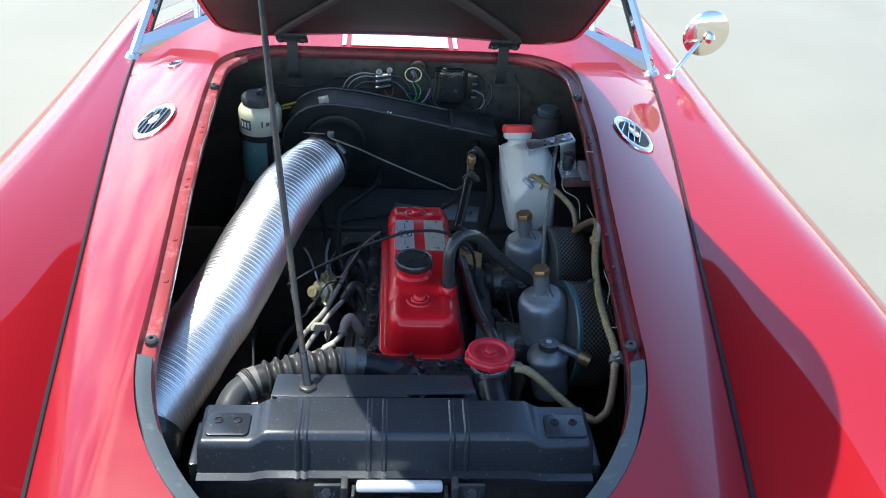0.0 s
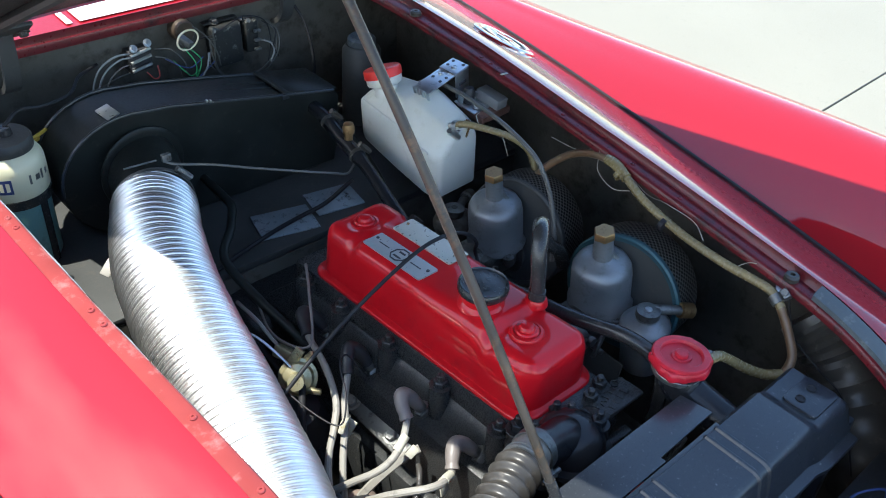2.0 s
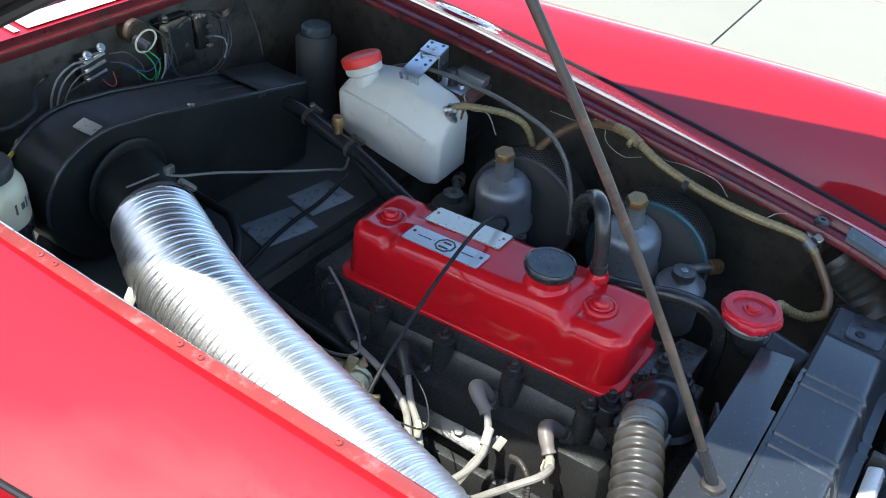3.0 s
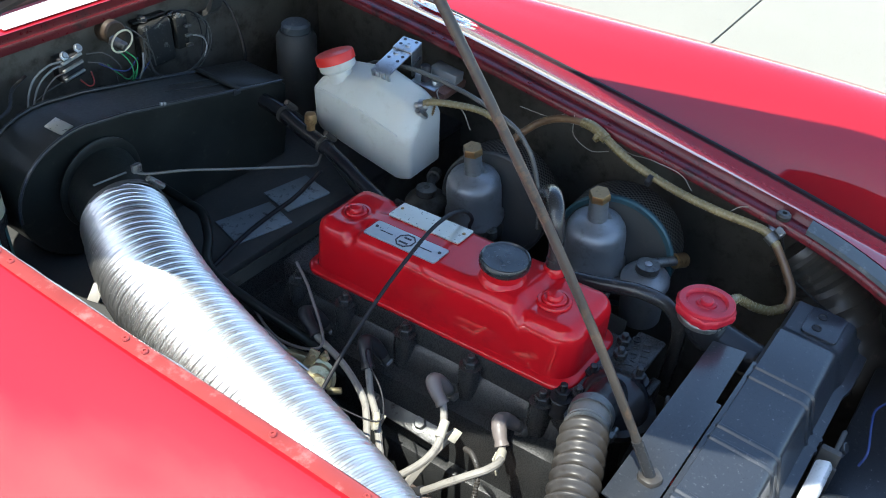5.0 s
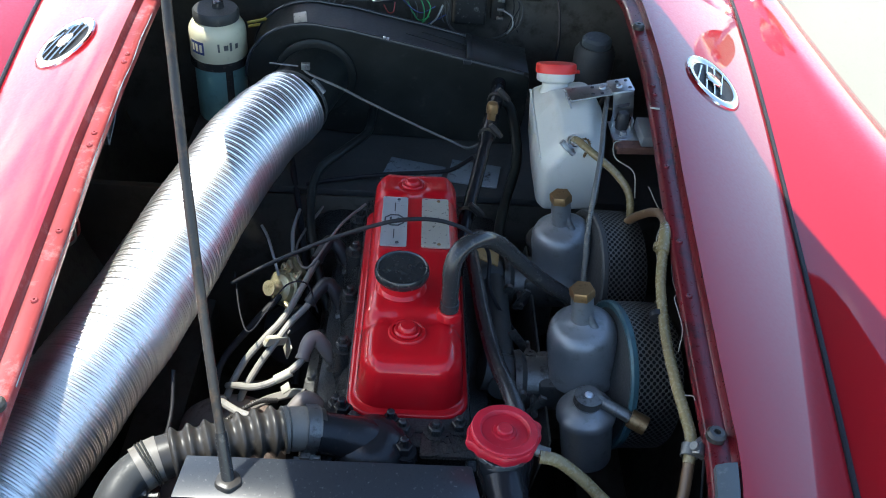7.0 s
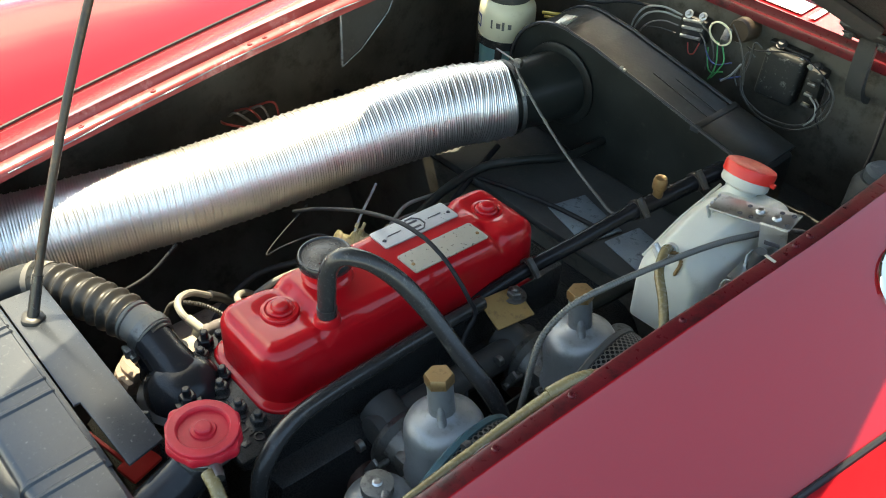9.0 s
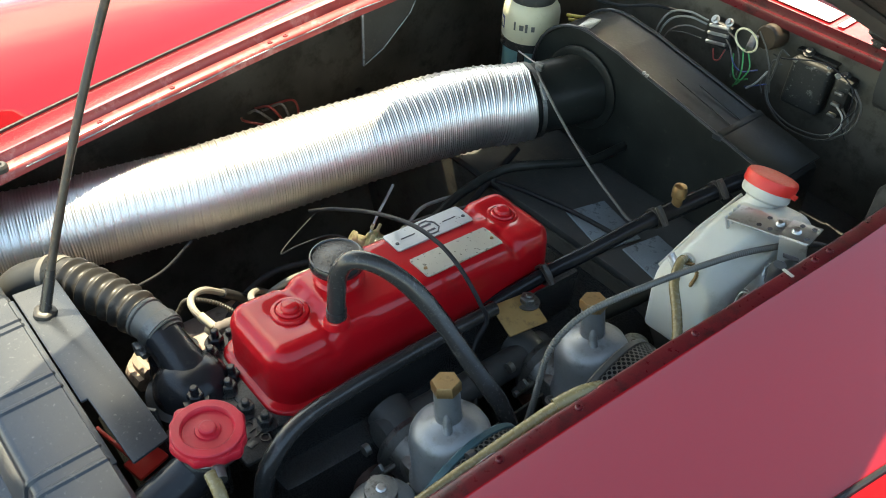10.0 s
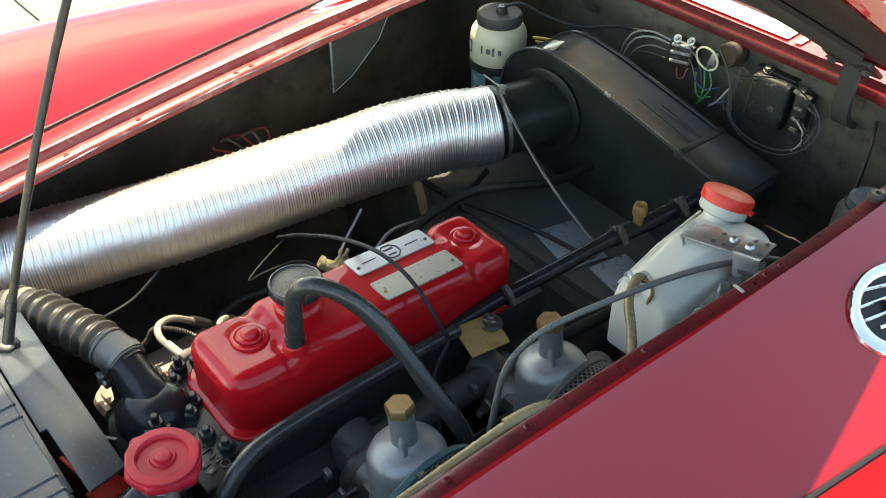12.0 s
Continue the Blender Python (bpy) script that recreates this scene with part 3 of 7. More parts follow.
    part("vent_hole", turned([(0.0118, 0.0), (0.0118, 0.0018), (0, 0.0018)], (x, y, z_skin(abs(x - CX), y)), (-0.25, 0, 1), 24), BLACKWIRE, car, "dark hole in the ring")

    # racing stripes on the scuttle
    for x0, x1, m, name in ((-0.128, 0.073, WHITE, "white_stripe"), (-0.147, -0.138, WHITE, "white_stripe"), (0.083, 0.092, WHITE, "white_stripe")):
        bm = bmesh.new()
        rows = [[(x, y, z_skin(abs(x - CX), y) + 0.0022) for x in np.linspace(x0, x1, 8)] for y in np.linspace(0.5985, 0.85, 12)]
        loft(bm, rows, closed=False)
        part(name, bm, m, car, "white painted stripe")

    # bonnet lid, hinged at the rear and swung up
    hinge = Vector((0, 0.632, 0.872))
    swing = Matrix.Translation(hinge + Vector((0, -0.058, 0.022))) @ pose(0, 0, 0, -35, 0, 0) @ Matrix.Translation(-hinge)

    def lid_sheet(off, dz, k=1.0):
        bm = bmesh.new()
        half = outline(off, rear=0.61, ry=1.0)
        full = whole(half)
        n = 9
        rows = []
        for s in np.linspace(1.0, 0.0, n):
            rows.append([(CX + (x - CX) * s, y if s == 1 else 0.0 + (y - 0.0) * (0.25 + 0.75 * s) if s else 0.0, 0) for x, y in full])
        rows = [[(x, y, Z_LIP(y) + 0.013 + dz + 0.022 * (1 - min(1, ((x - CX) / 0.36) ** 2))) for x, y, _ in r] for r in rows[:-1]]
        vs = loft(bm, rows)
        c = bm.verts.new((CX, 0.0, Z_LIP(0.0) + 0.035 + dz))
        last = vs[-1]
        for i in range(len(last)):
            bm.faces.new((last[i], last[(i + 1) % len(last)], c))
        return bm
    lid = part("bonnet_lid", bmesh.new(), PAINT, car, "open bonnet lid, red outside and black inside")
    bm = lid_sheet(0.012, 0.0)
    bm.transform(swing)
    part("outer_skin", bm, PAINT, lid, "red painted outer skin", sharp=60)
    bm = lid_sheet(0.006, -0.014)
    bm.transform(swing)
    part("inner_panel", bm, BLACK, lid, "black painted inner panel", sharp=60)
    bm = bmesh.new()
    loft(bm, [[(x, y, Z_LIP(y) + 0.013 + dz + 0.022 * (1 - min(1, ((x - CX) / 0.36) ** 2))) for x, y in whole(outline(off, rear=0.61, ry=1.0))] for off, dz in ((0.012, 0.0), (0.013, -0.003), (0.012, -0.016), (0.005, -0.017), (0.004, -0.013))])
    bm.transform(swing)
    part("folded_edge", bm, PAINT, lid, "red folded edge", sharp=50)
    for x0, y0, x1, y1 in ((-0.26, 0.56, 0.0, 0.1), (0.20, 0.56, -0.06, 0.1), (-0.24, -0.36, 0.0, 0.1), (0.18, -0.36, -0.06, 0.1)):
        pts = [(x0 + (x1 - x0) * t, y0 + (y1 - y0) * t, Z_LIP(y0 + (y1 - y0) * t) - 0.010 + 0.022 * (1 - ((x0 + (x1 - x0) * t - CX) / 0.36) ** 2)) for t in np.linspace(0, 1, 8)]
        bm = sweep(bmesh.new(), pts, lambda s, w, a: 0.010 * (0.6 + 0.4 * abs(math.cos(a))), 10)
        bm.transform(swing)
        part("brace", bm, BLACK, lid, "pressed steel brace")

    # hinge arms and their plates
    for x in (-0.243, 0.182):
        h = part("bonnet_hinge", bmesh.new(), BLACK, car)
        prof = [(0.590, 0.812), (0.572, 0.822), (0.560, 0.842), (0.555, 0.872), (0.554, 0.894), (0.552, 0.908)]
        pts = [Vector((0, a, b)) for a, b in prof]
        pts = spline(pts, 5)
        bm = bmesh.new()
        rows = []
        for i, p in enumerate(pts):
            t = (pts[min(i + 1, len(pts) - 1)] - pts[max(i - 1, 0)]).normalized()
            nrm = Vector((0, -t.z, t.y)) * 0.004
            hw = 0.0105 + 0.002 * max(0, 1 - i / 8)
            rows.append([(x - hw, p.y + nrm.y, p.z + nrm.z), (x + hw, p.y + nrm.y, p.z + nrm.z), (x + hw, p.y - nrm.y, p.z - nrm.z), (x - hw, p.y - nrm.y, p.z - nrm.z)])
        vs = loft(bm, rows)
        bm.faces.new(vs[0])
        bm.faces.new(vs[-1])
        part("arm", bm, BLACK, h, "curved black hinge arm")
        bm = box((x, 0.547, 0.908), (0.062, 0.05, 0.006), 0.002, pose(0, 0, 0, -35, 0, 0))
        part("plate", bm, BLACK, h)
        for dx in (-0.021, 0.021):
            part("bolt", bolt(bmesh.new(), (x + dx, 0.542, 0.906), 0.006, 0.005, (0, -0.57, -0.82)), BLACK, h)

    # windscreen: chrome posts, lower rail, glass
    ws = part("windscreen", bmesh.new(), CHROME, car)

    def pane(u, h, d=0.0):
        """A point of the windscreen: u across, h up the slope, d forward."""
        y0 = 0.735 + 0.085 * (1 - (u / 0.575) ** 2)
        z0 = 0.797 + 0.090 * (1 - abs(u / 0.575) ** 2.0)
        return Vector((CX + u * (1 - 0.50 * h), y0 + 0.60 * h - 0.8 * d, z0 + 0.80 * h + 0.6 * d))
    us = np.linspace(-0.572, 0.572, 41)

    def strip(h0, h1, d0, d1):
        bm = bmesh.new()
        vs = loft(bm, [[pane(u, h0, d0), pane(u, h0, d1), pane(u, h1, d1), pane(u, h1, d0)] for u in us])
        bm.faces.new(vs[0])
        bm.faces.new(vs[-1])
        return bm
    part("lower_rail", strip(0.006, 0.036, -0.006, 0.010), CHROME, ws, "chrome lower rail")
    part("rubber_strip", strip(-0.014, 0.006, -0.007, 0.013), PALESEAL, ws, "grey rubber strip under the rail")
    part("top_rail", strip(0.40, 0.425, -0.008, 0.010), CHROME, ws, "chrome top rail")
    bm = bmesh.new()
    loft(bm, [[pane(u, h) for u in us] for h in (0.018, 0.2, 0.41)], closed=False)
    g = part("glass", bm, GLASS, ws, "clear curved glass")
    g.visible_shadow = False
    for sgn in (-1, 1):
        bm = bmesh.new()
        rows = []
        for h in np.linspace(-0.012, 0.43, 10):
            w = 0.0095
            rows.append([pane(sgn * 0.576, h, -0.009) + Vector((-w, 0, 0)), pane(sgn * 0.576, h, 0.013) + Vector((-w, 0, 0)), pane(sgn * 0.576, h, 0.018), pane(sgn * 0.576, h, 0.013) + Vector((w, 0, 0)), pane(sgn * 0.576, h, -0.009) + Vector((w, 0, 0))])
        vs = loft(bm, rows)
        bm.faces.new(vs[0])
        bm.faces.new(vs[-1])
        part("post", bm, CHROME, ws, "chrome windscreen post")
        part("inner_seal", sweep(bmesh.new(), [pane(sgn * 0.553, h, 0.006) for h in (0.03, 0.2, 0.41)], 0.0035, 8), BLACKWIRE, ws, "black rubber seal")
        foot = Vector((CX + sgn * 0.576, 0.722, 0.787))
        part("foot", turned([(0.024, 0), (0.024, 0.005), (0.018, 0.010), (0.013, 0.020)], foot - Vector((0, 0, 0.004)), (0, 0, 1), 24, lambda a: 1 + 0.35 * abs(math.sin(a))), CHROME, ws)
        a, b = pane(sgn * 0.33, 0.03, -0.05), pane(sgn * 0.50, 0.10, -0.10)
        part("stay", sweep(bmesh.new(), [a, b, b + Vector((sgn * 0.02, 0.1, 0.16))], 0.009, 10), CHROME, ws, "chrome stay behind the glass")

    # wing mirror on the car's left wing
    mr = part("wing_mirror", bmesh.new(), CHROME, car)
    mb = Vector((0.583, 0.688, 0.792))
    hub = Vector((0.662, 0.745, 0.881))
    part("foot", turned([(0.018, -0.004), (0.018, 0.004), (0.010, 0.012), (0.008, 0.024)], mb, (0.1, 0, 1), 20), CHROME, mr)
    part("stem", sweep(bmesh.new(), spline([mb + Vector((0.003, 0, 0.015)), mb + Vector((0.015, 0.006, 0.035)), hub], 6), 0.0055, 10), CHROME, mr)
    face = Vector((0.12, -1.0, -0.12)).normalized()
    part("head", turned([(0.0, -0.014), (0.02, -0.0132), (0.042, -0.009), (0.0525, -0.003), (0.054, 0.003), (0.051, 0.006)], hub, -face, 40), CHROME, mr, "round chrome mirror shell")
    part("mirror_glass", turned([(0.0485, 0.0), (0.0485, 0.0015), (0, 0.002)], hub + -face * 0.0055, -face, 40), MIRROR, mr)
    part("knuckle", turned([(0, -0.013), (0.008, -0.010), (0.012, 0), (0.008, 0.01), (0, 0.013)], hub + face * 0.022, (0, 0, 1), 20), CHROME, mr)

    # wheels under the wings
    for wy in (-0.16, 2.18):
        for sgn in (-1, 1):
            c = Vector((CX + sgn * 0.605, wy, 0.318))
            ax = (sgn, 0, 0)
            wheel = part("wheel", bmesh.new(), RUBBER, car)
            part("tyre", turned([(0.215, -0.05), (0.24, -0.068), (0.29, -0.072), (0.312, -0.058), (0.318, -0.03), (0.318, 0.03), (0.312, 0.058), (0.29, 0.072), (0.24, 0.068), (0.215, 0.05)], c, ax, 56, ring=True), RUBBER, wheel, "black rubber tyre")
            part("rim", turned([(0.217, -0.05), (0.205, -0.04), (0.200, 0.02), (0.217, 0.05), (0.205, 0.05), (0.185, 0.018), (0.10, 0.028), (0.06, 0.045), (0.0, 0.05)], c, ax, 48), ALLOYD, wheel, "painted steel rim")

    # cockpit sides, rear wings and tail
    for sgn in (-1, 1):
        bm = bmesh.new()
        rows = []
        for y in np.linspace(1.7, 2.9, 24):
            f = (y - 1.7) / 1.2
            zc, k = 0.80 + 0.02 * math.sin(f * 3) - 0.26 * f ** 3, 1 - 0.30 * f ** 4
            sec = [(0.0, zc + 0.05), (0.30, zc + 0.045), (0.56, zc + 0.0), (0.68, zc - 0.03), (0.722, zc - 0.12), (0.735, 0.45), (0.70, 0.22)]
            rows.append([(CX + sgn * a * k, y, b) for a, b in sec])
        vs = loft(bm, rows, closed=False)
        part("rear_wing", bm, PAINT, car, sharp=60)

    # cockpit tub behind the scuttle
    bm = bmesh.new()
    rbox(bm, (CX, 1.25, 0.5), (1.42, 0.9, 0.04), 0.01)
    part("cockpit_floor", bm, TRIMD, car)
    part("dashboard", box((CX, 0.93, 0.74), (1.06, 0.06, 0.2), 0.02), TRIMD, car, "dark dashboard")
    part("rear_bulkhead", box((CX, 1.7, 0.5), (1.2, 0.06, 0.6), 0.02), TRIMD, car)

    # engine bay: firewall, shelf, inner sides, floor, front panel
    us = np.linspace(-0.5, 0.5, 41)
    fw = [(u, z_skin(abs(u), 0.6) - 0.014) for u in us] + [(0.5, 0.34), (-0.5, 0.34)]
    part("firewall", extrude_outline(bmesh.new(), fw, lambda a, b, h: Vector((CX + a, h, b)), 0.596, 0.614), GRIME, car, "dirty black firewall")
    part("heater_shelf", box((0.065, 0.434, 0.640), (0.81, 0.342, 0.012), 0.003), BLACK, car, "black shelf under the heater")
    part("toe_board", box((CX, 0.270, 0.452), (1.0, 0.012, 0.36), 0.002), GRIME, car)
    part("bay_floor", box((CX, -0.15, 0.20), (0.98, 1.5, 0.02), 0.0), GRIME, car)
    part("front_panel", box((CX, -0.62, 0.45), (0.8, 0.015, 0.5), 0.002), GRIME, car)
    for sgn in (-1, 1):
        bm = bmesh.new()
        rows = []
        for y in np.linspace(-0.62, 0.6, 30):
            u = 0.40 + 0.06 * (y + 0.6) / 1.2
            rows.append([(CX + sgn * uu, y, zz) for uu, zz in ((u + 0.005, z_skin(u, y) - 0.012), (u + 0.012, 0.70), (u + 0.015, 0.55), (u - 0.03, 0.42), (u - 0.08, 0.22))])
        loft(bm, rows, closed=False)
        part("inner_wing", bm, GRIME, car, "grimy black inner wing panel")
    # stiffener inside the right wing
    bm = bmesh.new()
    arc = [(0.225, 0.82), (0.225, 0.725), (0.26, 0.742), (0.31, 0.785), (0.335, 0.83)]
    extrude_outline(bm, arc, lambda a, b, h: Vector((-0.405 - h, a, b)), 0, 0.004)
    part("gusset", bm, BLACK, car, "curved dirty stiffening plate")
    part("gusset_edge", sweep(bmesh.new(), [(-0.4035, a, b) for a, b in arc[:2]], 0.0018, 8), WORN, car, "pale edge of the stiffening plate")
    part("gusset_edge", sweep(bmesh.new(), [(-0.4035, a, b) for a, b in arc[1:]], 0.0010, 8), WORN, car, "pale edge of the stiffening plate")
    # pale line along the inside of the ledge, its sunlit edge painted in
    ys_edge = np.linspace(-0.27, 0.36, 90)
    pts = [(CX + skew(y) - W_IN(y) + 0.0004 * math.sin(61 * y), y, Z_LIP(y) - 0.0022 + 0.0006 * math.sin(43 * y + 1)) for y in ys_edge]
    part("sunlit_edge", sweep(bmesh.new(), pts, lambda q, w, a: 0.0008 + 0.0004 * math.sin(q * 97) * math.sin(q * 41), 6), WORN, car, "thin pale line for the ledge's sunlit edge")
    # chassis rails under the engine
    for sgn in (-1, 1):
        part("chassis_rail", box((CX + sgn * 0.30, -0.1, 0.36), (0.07, 1.1, 0.12), 0.008), GRIME, car)


driveway()
sports_car()

# ---- the engine ----
SLOPE = -0.070       # the engine sits nose up


def ez(y, z0):
    """Height on the tilted engine: z0 at y = 0."""
    return z0 + SLOPE * y


def soft_box(x0, x1, y0, y1, z0, z1, r, nx=14, ny=44, nz=8, shape=None):
    """A densely meshed rounded box without a bottom; shape(p, f) moves points (f: 0 at the bottom, 1 on top)."""
    bm = bmesh.new()
    cells = {}

    def vert(i, j, k):
        if (i, j, k) not in cells:
            p = Vector((x0 + (x1 - x0) * i / nx, y0 + (y1 - y0) * j / ny, z0 + (z1 - z0) * k / nz))
            q = Vector((min(max(p.x, x0 + r), x1 - r), min(max(p.y, y0 + r), y1 - r), min(p.z, z1 - r)))
            d = p - q
            if d.length > 1e-9:
                # pull corners on to the rounding
                m = max(abs(d.x), abs(d.y), abs(d.z))
                p = q + d.normalized() * (r if m > r * 0.999 else m)
            f = (p.z - z0) / (z1 - z0)
            cells[i, j, k] = bm.verts.new(shape(p, f) if shape else p)
        return cells[i, j, k]
    for i in range(nx):
        for j in range(ny):
            bm.faces.new((vert(i, j, nz), vert(i + 1, j, nz), vert(i + 1, j + 1, nz), vert(i, j + 1, nz)))
    for k in range(nz):
        for j in range(ny):
            bm.faces.new((vert(0, j, k), vert(0, j + 1, k), vert(0, j + 1, k + 1), vert(0, j, k + 1)))
            bm.faces.new((vert(nx, j, k), vert(nx, j, k + 1), vert(nx, j + 1, k + 1), vert(nx, j + 1, k)))
        for i in range(nx):
            bm.faces.new((vert(i, 0, k), vert(i, 0, k + 1), vert(i + 1, 0, k + 1), vert(i + 1, 0, k)))
            bm.faces.new((vert(i, ny, k), vert(i + 1, ny, k), vert(i + 1, ny, k + 1), vert(i, ny, k + 1)))
    return bm


RCX = 0.004          # middle of the rocker cover


def bell(d, w):
    return math.exp(-(d / w) ** 2)


def ease(x, a, b):
    """0 below a, 1 above b, smooth between."""
    t = min(1.0, max(0.0, (x - a) / (b - a)))
    return t * t * (3 - 2 * t)


def rocker_shape(p, f):
    """The pressed form of the cover: rounded ends, a step down to the front, pinched grooves beside the nuts, sloping with the engine."""
    x, y, z = p
    rc = 0.028
    dx, dy = abs(x - RCX - 0.001) - 0.0545 + rc, abs(y + 0.020) - 0.180 + rc
    if dx > 0 and dy > 0:
        # plan corners drawn on to one wide arc
        h = math.hypot(dx, dy)
        far = rc * (1 + 0.132 * (2 * dx * dy / (h * h)) ** 2)
        k = 1.0 if h < 0.7 * rc else (0.7 * rc + (h - 0.7 * rc) * 0.3 * rc / (far - 0.7 * rc)) / h
        x -= math.copysign(dx * (1 - k), x - RCX)
        y -= math.copysign(dy * (1 - k), y + 0.020)
    x = RCX + (x - RCX) * (1 - 0.10 * f)
    high = ease(f, 0.35, 0.85)
    for gy, w, dep in ((-0.131, 0.0065, 0.0030), (0.098, 0.0070, 0.0060)):
        x -= math.copysign(0.0016 * bell(y - gy, w * 1.5) * ease(f, 0.62, 0.92), x - RCX)
        z -= dep * high * bell(y - gy - 0.10 * (abs(x - RCX) - 0.02) * (1 if gy > 0 else -1), w) * ease(abs(x - RCX), 0.006, 0.022)
    z -= 0.0065 * high * ease(-y, 0.117, 0.136)
    for by, dep in ((-0.149, 0.0035), (0.126, 0.0055)):
        z -= dep * high * bell(math.hypot(x, y - by), 0.021)
    # low mounds under the filler and the breather spout
    z += 0.0045 * high * bell(math.hypot(x + 0.008, y + 0.088), 0.030)
    z += 0.0045 * high * bell(math.hypot(x - 0.041, y + 0.124), 0.012)
    z += 0.0014 * high * bell(y - 0.03, 0.06)
    return Vector((x, y, z + SLOPE * y))


def engine():
    e = thing("engine", (0.0, 0.0, 0.25), "black four-cylinder engine with glossy red rocker cover", "engine")

    # block and head
    bm = bmesh.new()
    rbox(bm, (0.0, -0.01, 0.47), (0.20, 0.46, 0.34), 0.02, pose(0, 0, 0, -4, 0, 0))
    rbox(bm, (-0.10, -0.02, 0.50), (0.03, 0.40, 0.12), 0.01, pose(0, 0, 0, -4, 0, 0))
    part("block", bm, CAST, e, "oily black engine block")
    bm = box((0.004, -0.016, 0.664), (0.128, 0.425, 0.064), 0.008, pose(0, 0, 0, -4, 0, 0))
    rbox(bm, (-0.062, -0.016, 0.640), (0.03, 0.40, 0.06), 0.010, pose(0, 0, 0, -4, 25, 0))
    part("cylinder_head", bm, CAST, e, "black painted cylinder head")
    bm = box((0.0, -0.218, 0.682), (0.13, 0.05, 0.050), 0.008, pose(0, 0, 0, -4, 0, 0))
    part("head_front", bm, CAST, e)
    bm = box((0.0, 0.26, 0.50), (0.30, 0.16, 0.22), 0.05, pose(0, 0, 0, -4, 0, 0), n=4)
    part("bell_housing", bm, CAST, e)

    # rocker cover
    cover = part("rocker_cover", soft_box(RCX - 0.0535, RCX + 0.0555, -0.200, 0.160, 0.6965, 0.7665, 0.019, 44, 144, 24, shape=rocker_shape), COVER, e, "glossy red pressed steel rocker cover", sharp=60)
    bm = bmesh.new()
    ring = rounded_rect(0.121, 0.374, 0.025, 9)
    loft(bm, [[(RCX + a * k, -0.020 + b * kk, ez(-0.020 + b * kk, z)) for a, b in ring] for k, kk, z in ((0.87, 0.955, 0.7005), (0.93, 0.974, 0.6985), (0.975, 0.988, 0.6985), (1.0, 1.0, 0.6965), (1.0, 1.0, 0.6925), (0.97, 0.99, 0.6905), (0.85, 0.95, 0.6905))])
    part("flange", bm, COVER, cover, sharp=60)
    bm = bmesh.new()
    loft(bm, [[(RCX + a * k, -0.020 + b * k2, ez(-0.020 + b * k2, z)) for a, b in ring] for k, k2, z in ((0.99, 0.995, 0.6903), (1.01, 1.004, 0.6898), (1.01, 1.004, 0.6868), (0.9, 0.96, 0.6868))])
    part("gasket", bm, HOSE, cover, "grey gasket edge")
    for y in (-0.149, 0.126):
        z = ez(y, 0.7585 if y < 0 else 0.7612)
        bm = turned([(0.0190, -0.003), (0.0190, 0.0012), (0.0178, 0.0030), (0.0150, 0.0034), (0.0136, 0.0022), (0.0130, 0.0022)], (0, y, z), (0, 0.05, 1), 36)
        lathe(bm, [(0.0130, 0.0), (0.0130, 0.0042), (0.0118, 0.0056), (0.0092, 0.0060), (0.0086, 0.0088), (0.0070, 0.0104), (0.0035, 0.0110), (0, 0.0111)], (0, y, z), (0, 0.05, 1), 36)
        part("cover_nut", bm, COVER, cover, "red domed nut on a washer")
    # plates with rivets, dash marks and a plain octagon
    for x0, wide, m, lab in ((-0.0195, 0.0295, PLATE, "etched silver maker's plate"), (0.0275, 0.0315, TINPLATE, "plain tarnished metal plate")):
        def flat(a, b, h, x0=x0):
            y = 0.036 + b
            return Vector((x0 + a, y, ez(y, 0.7675) + 0.0006 + h))
        pl = part("plate", extrude_outline(bmesh.new(), rounded_rect(wide, 0.102, 0.0025, 3), flat, 0, 0.0018), m, cover, lab)
        for b in (-0.045, 0.045):
            p = flat(0.004, b, 0.0018)
            part("rivet", turned([(0.0022, 0), (0.0018, 0.001), (0, 0.0013)], p, seg=12), INK if x0 < 0 else BRASS, pl)
        if x0 < 0:
            octo = [(0.0125 * math.cos(t), 0.0125 * math.sin(t)) for t in np.linspace(math.pi / 8, 2 * math.pi + math.pi / 8, 9)[:-1]]
            inner = [(a * 0.86, b * 0.86) for a, b in octo]
            bm = bmesh.new()
            loft(bm, [[flat(a, b, 0.0018) for a, b in octo], [flat(a, b, 0.0025) for a, b in octo], [flat(a, b, 0.0025) for a, b in inner], [flat(a, b, 0.0018) for a, b in inner]])
            part("octagon_outline", bm, INK, pl)
            bm = bmesh.new()
            for a, w in ((-0.0045, 0.006), (0.0045, 0.005)):
                extrude_outline(bm, [(a - 0.0012, -w), (a + 0.0012, -w), (a + 0.0012, w), (a - 0.0012, w)], flat, 0.0018, 0.0024)
            part("emblem_bars", bm, INK, pl)
            for b in (-0.028, 0.028):
                part("dash_mark", extrude_outline(bmesh.new(), [(-0.0006, b - 0.009), (0.0006, b - 0.009), (0.0006, b + 0.009), (-0.0006, b + 0.009)], flat, 0.0018, 0.0023), INK, pl)
    # oil filler neck and cap
    c = Vector((-0.008, -0.088, ez(-0.088, 0.766)))
    part("filler_neck", turned([(0.0285, -0.006), (0.0262, 0.003), (0.0240, 0.006), (0.0225, 0.008), (0.0225, 0.013), (0.0236, 0.0135), (0.0236, 0.0165), (0.0222, 0.017), (0.0222, 0.024)], c, seg=36), COVER, cover)
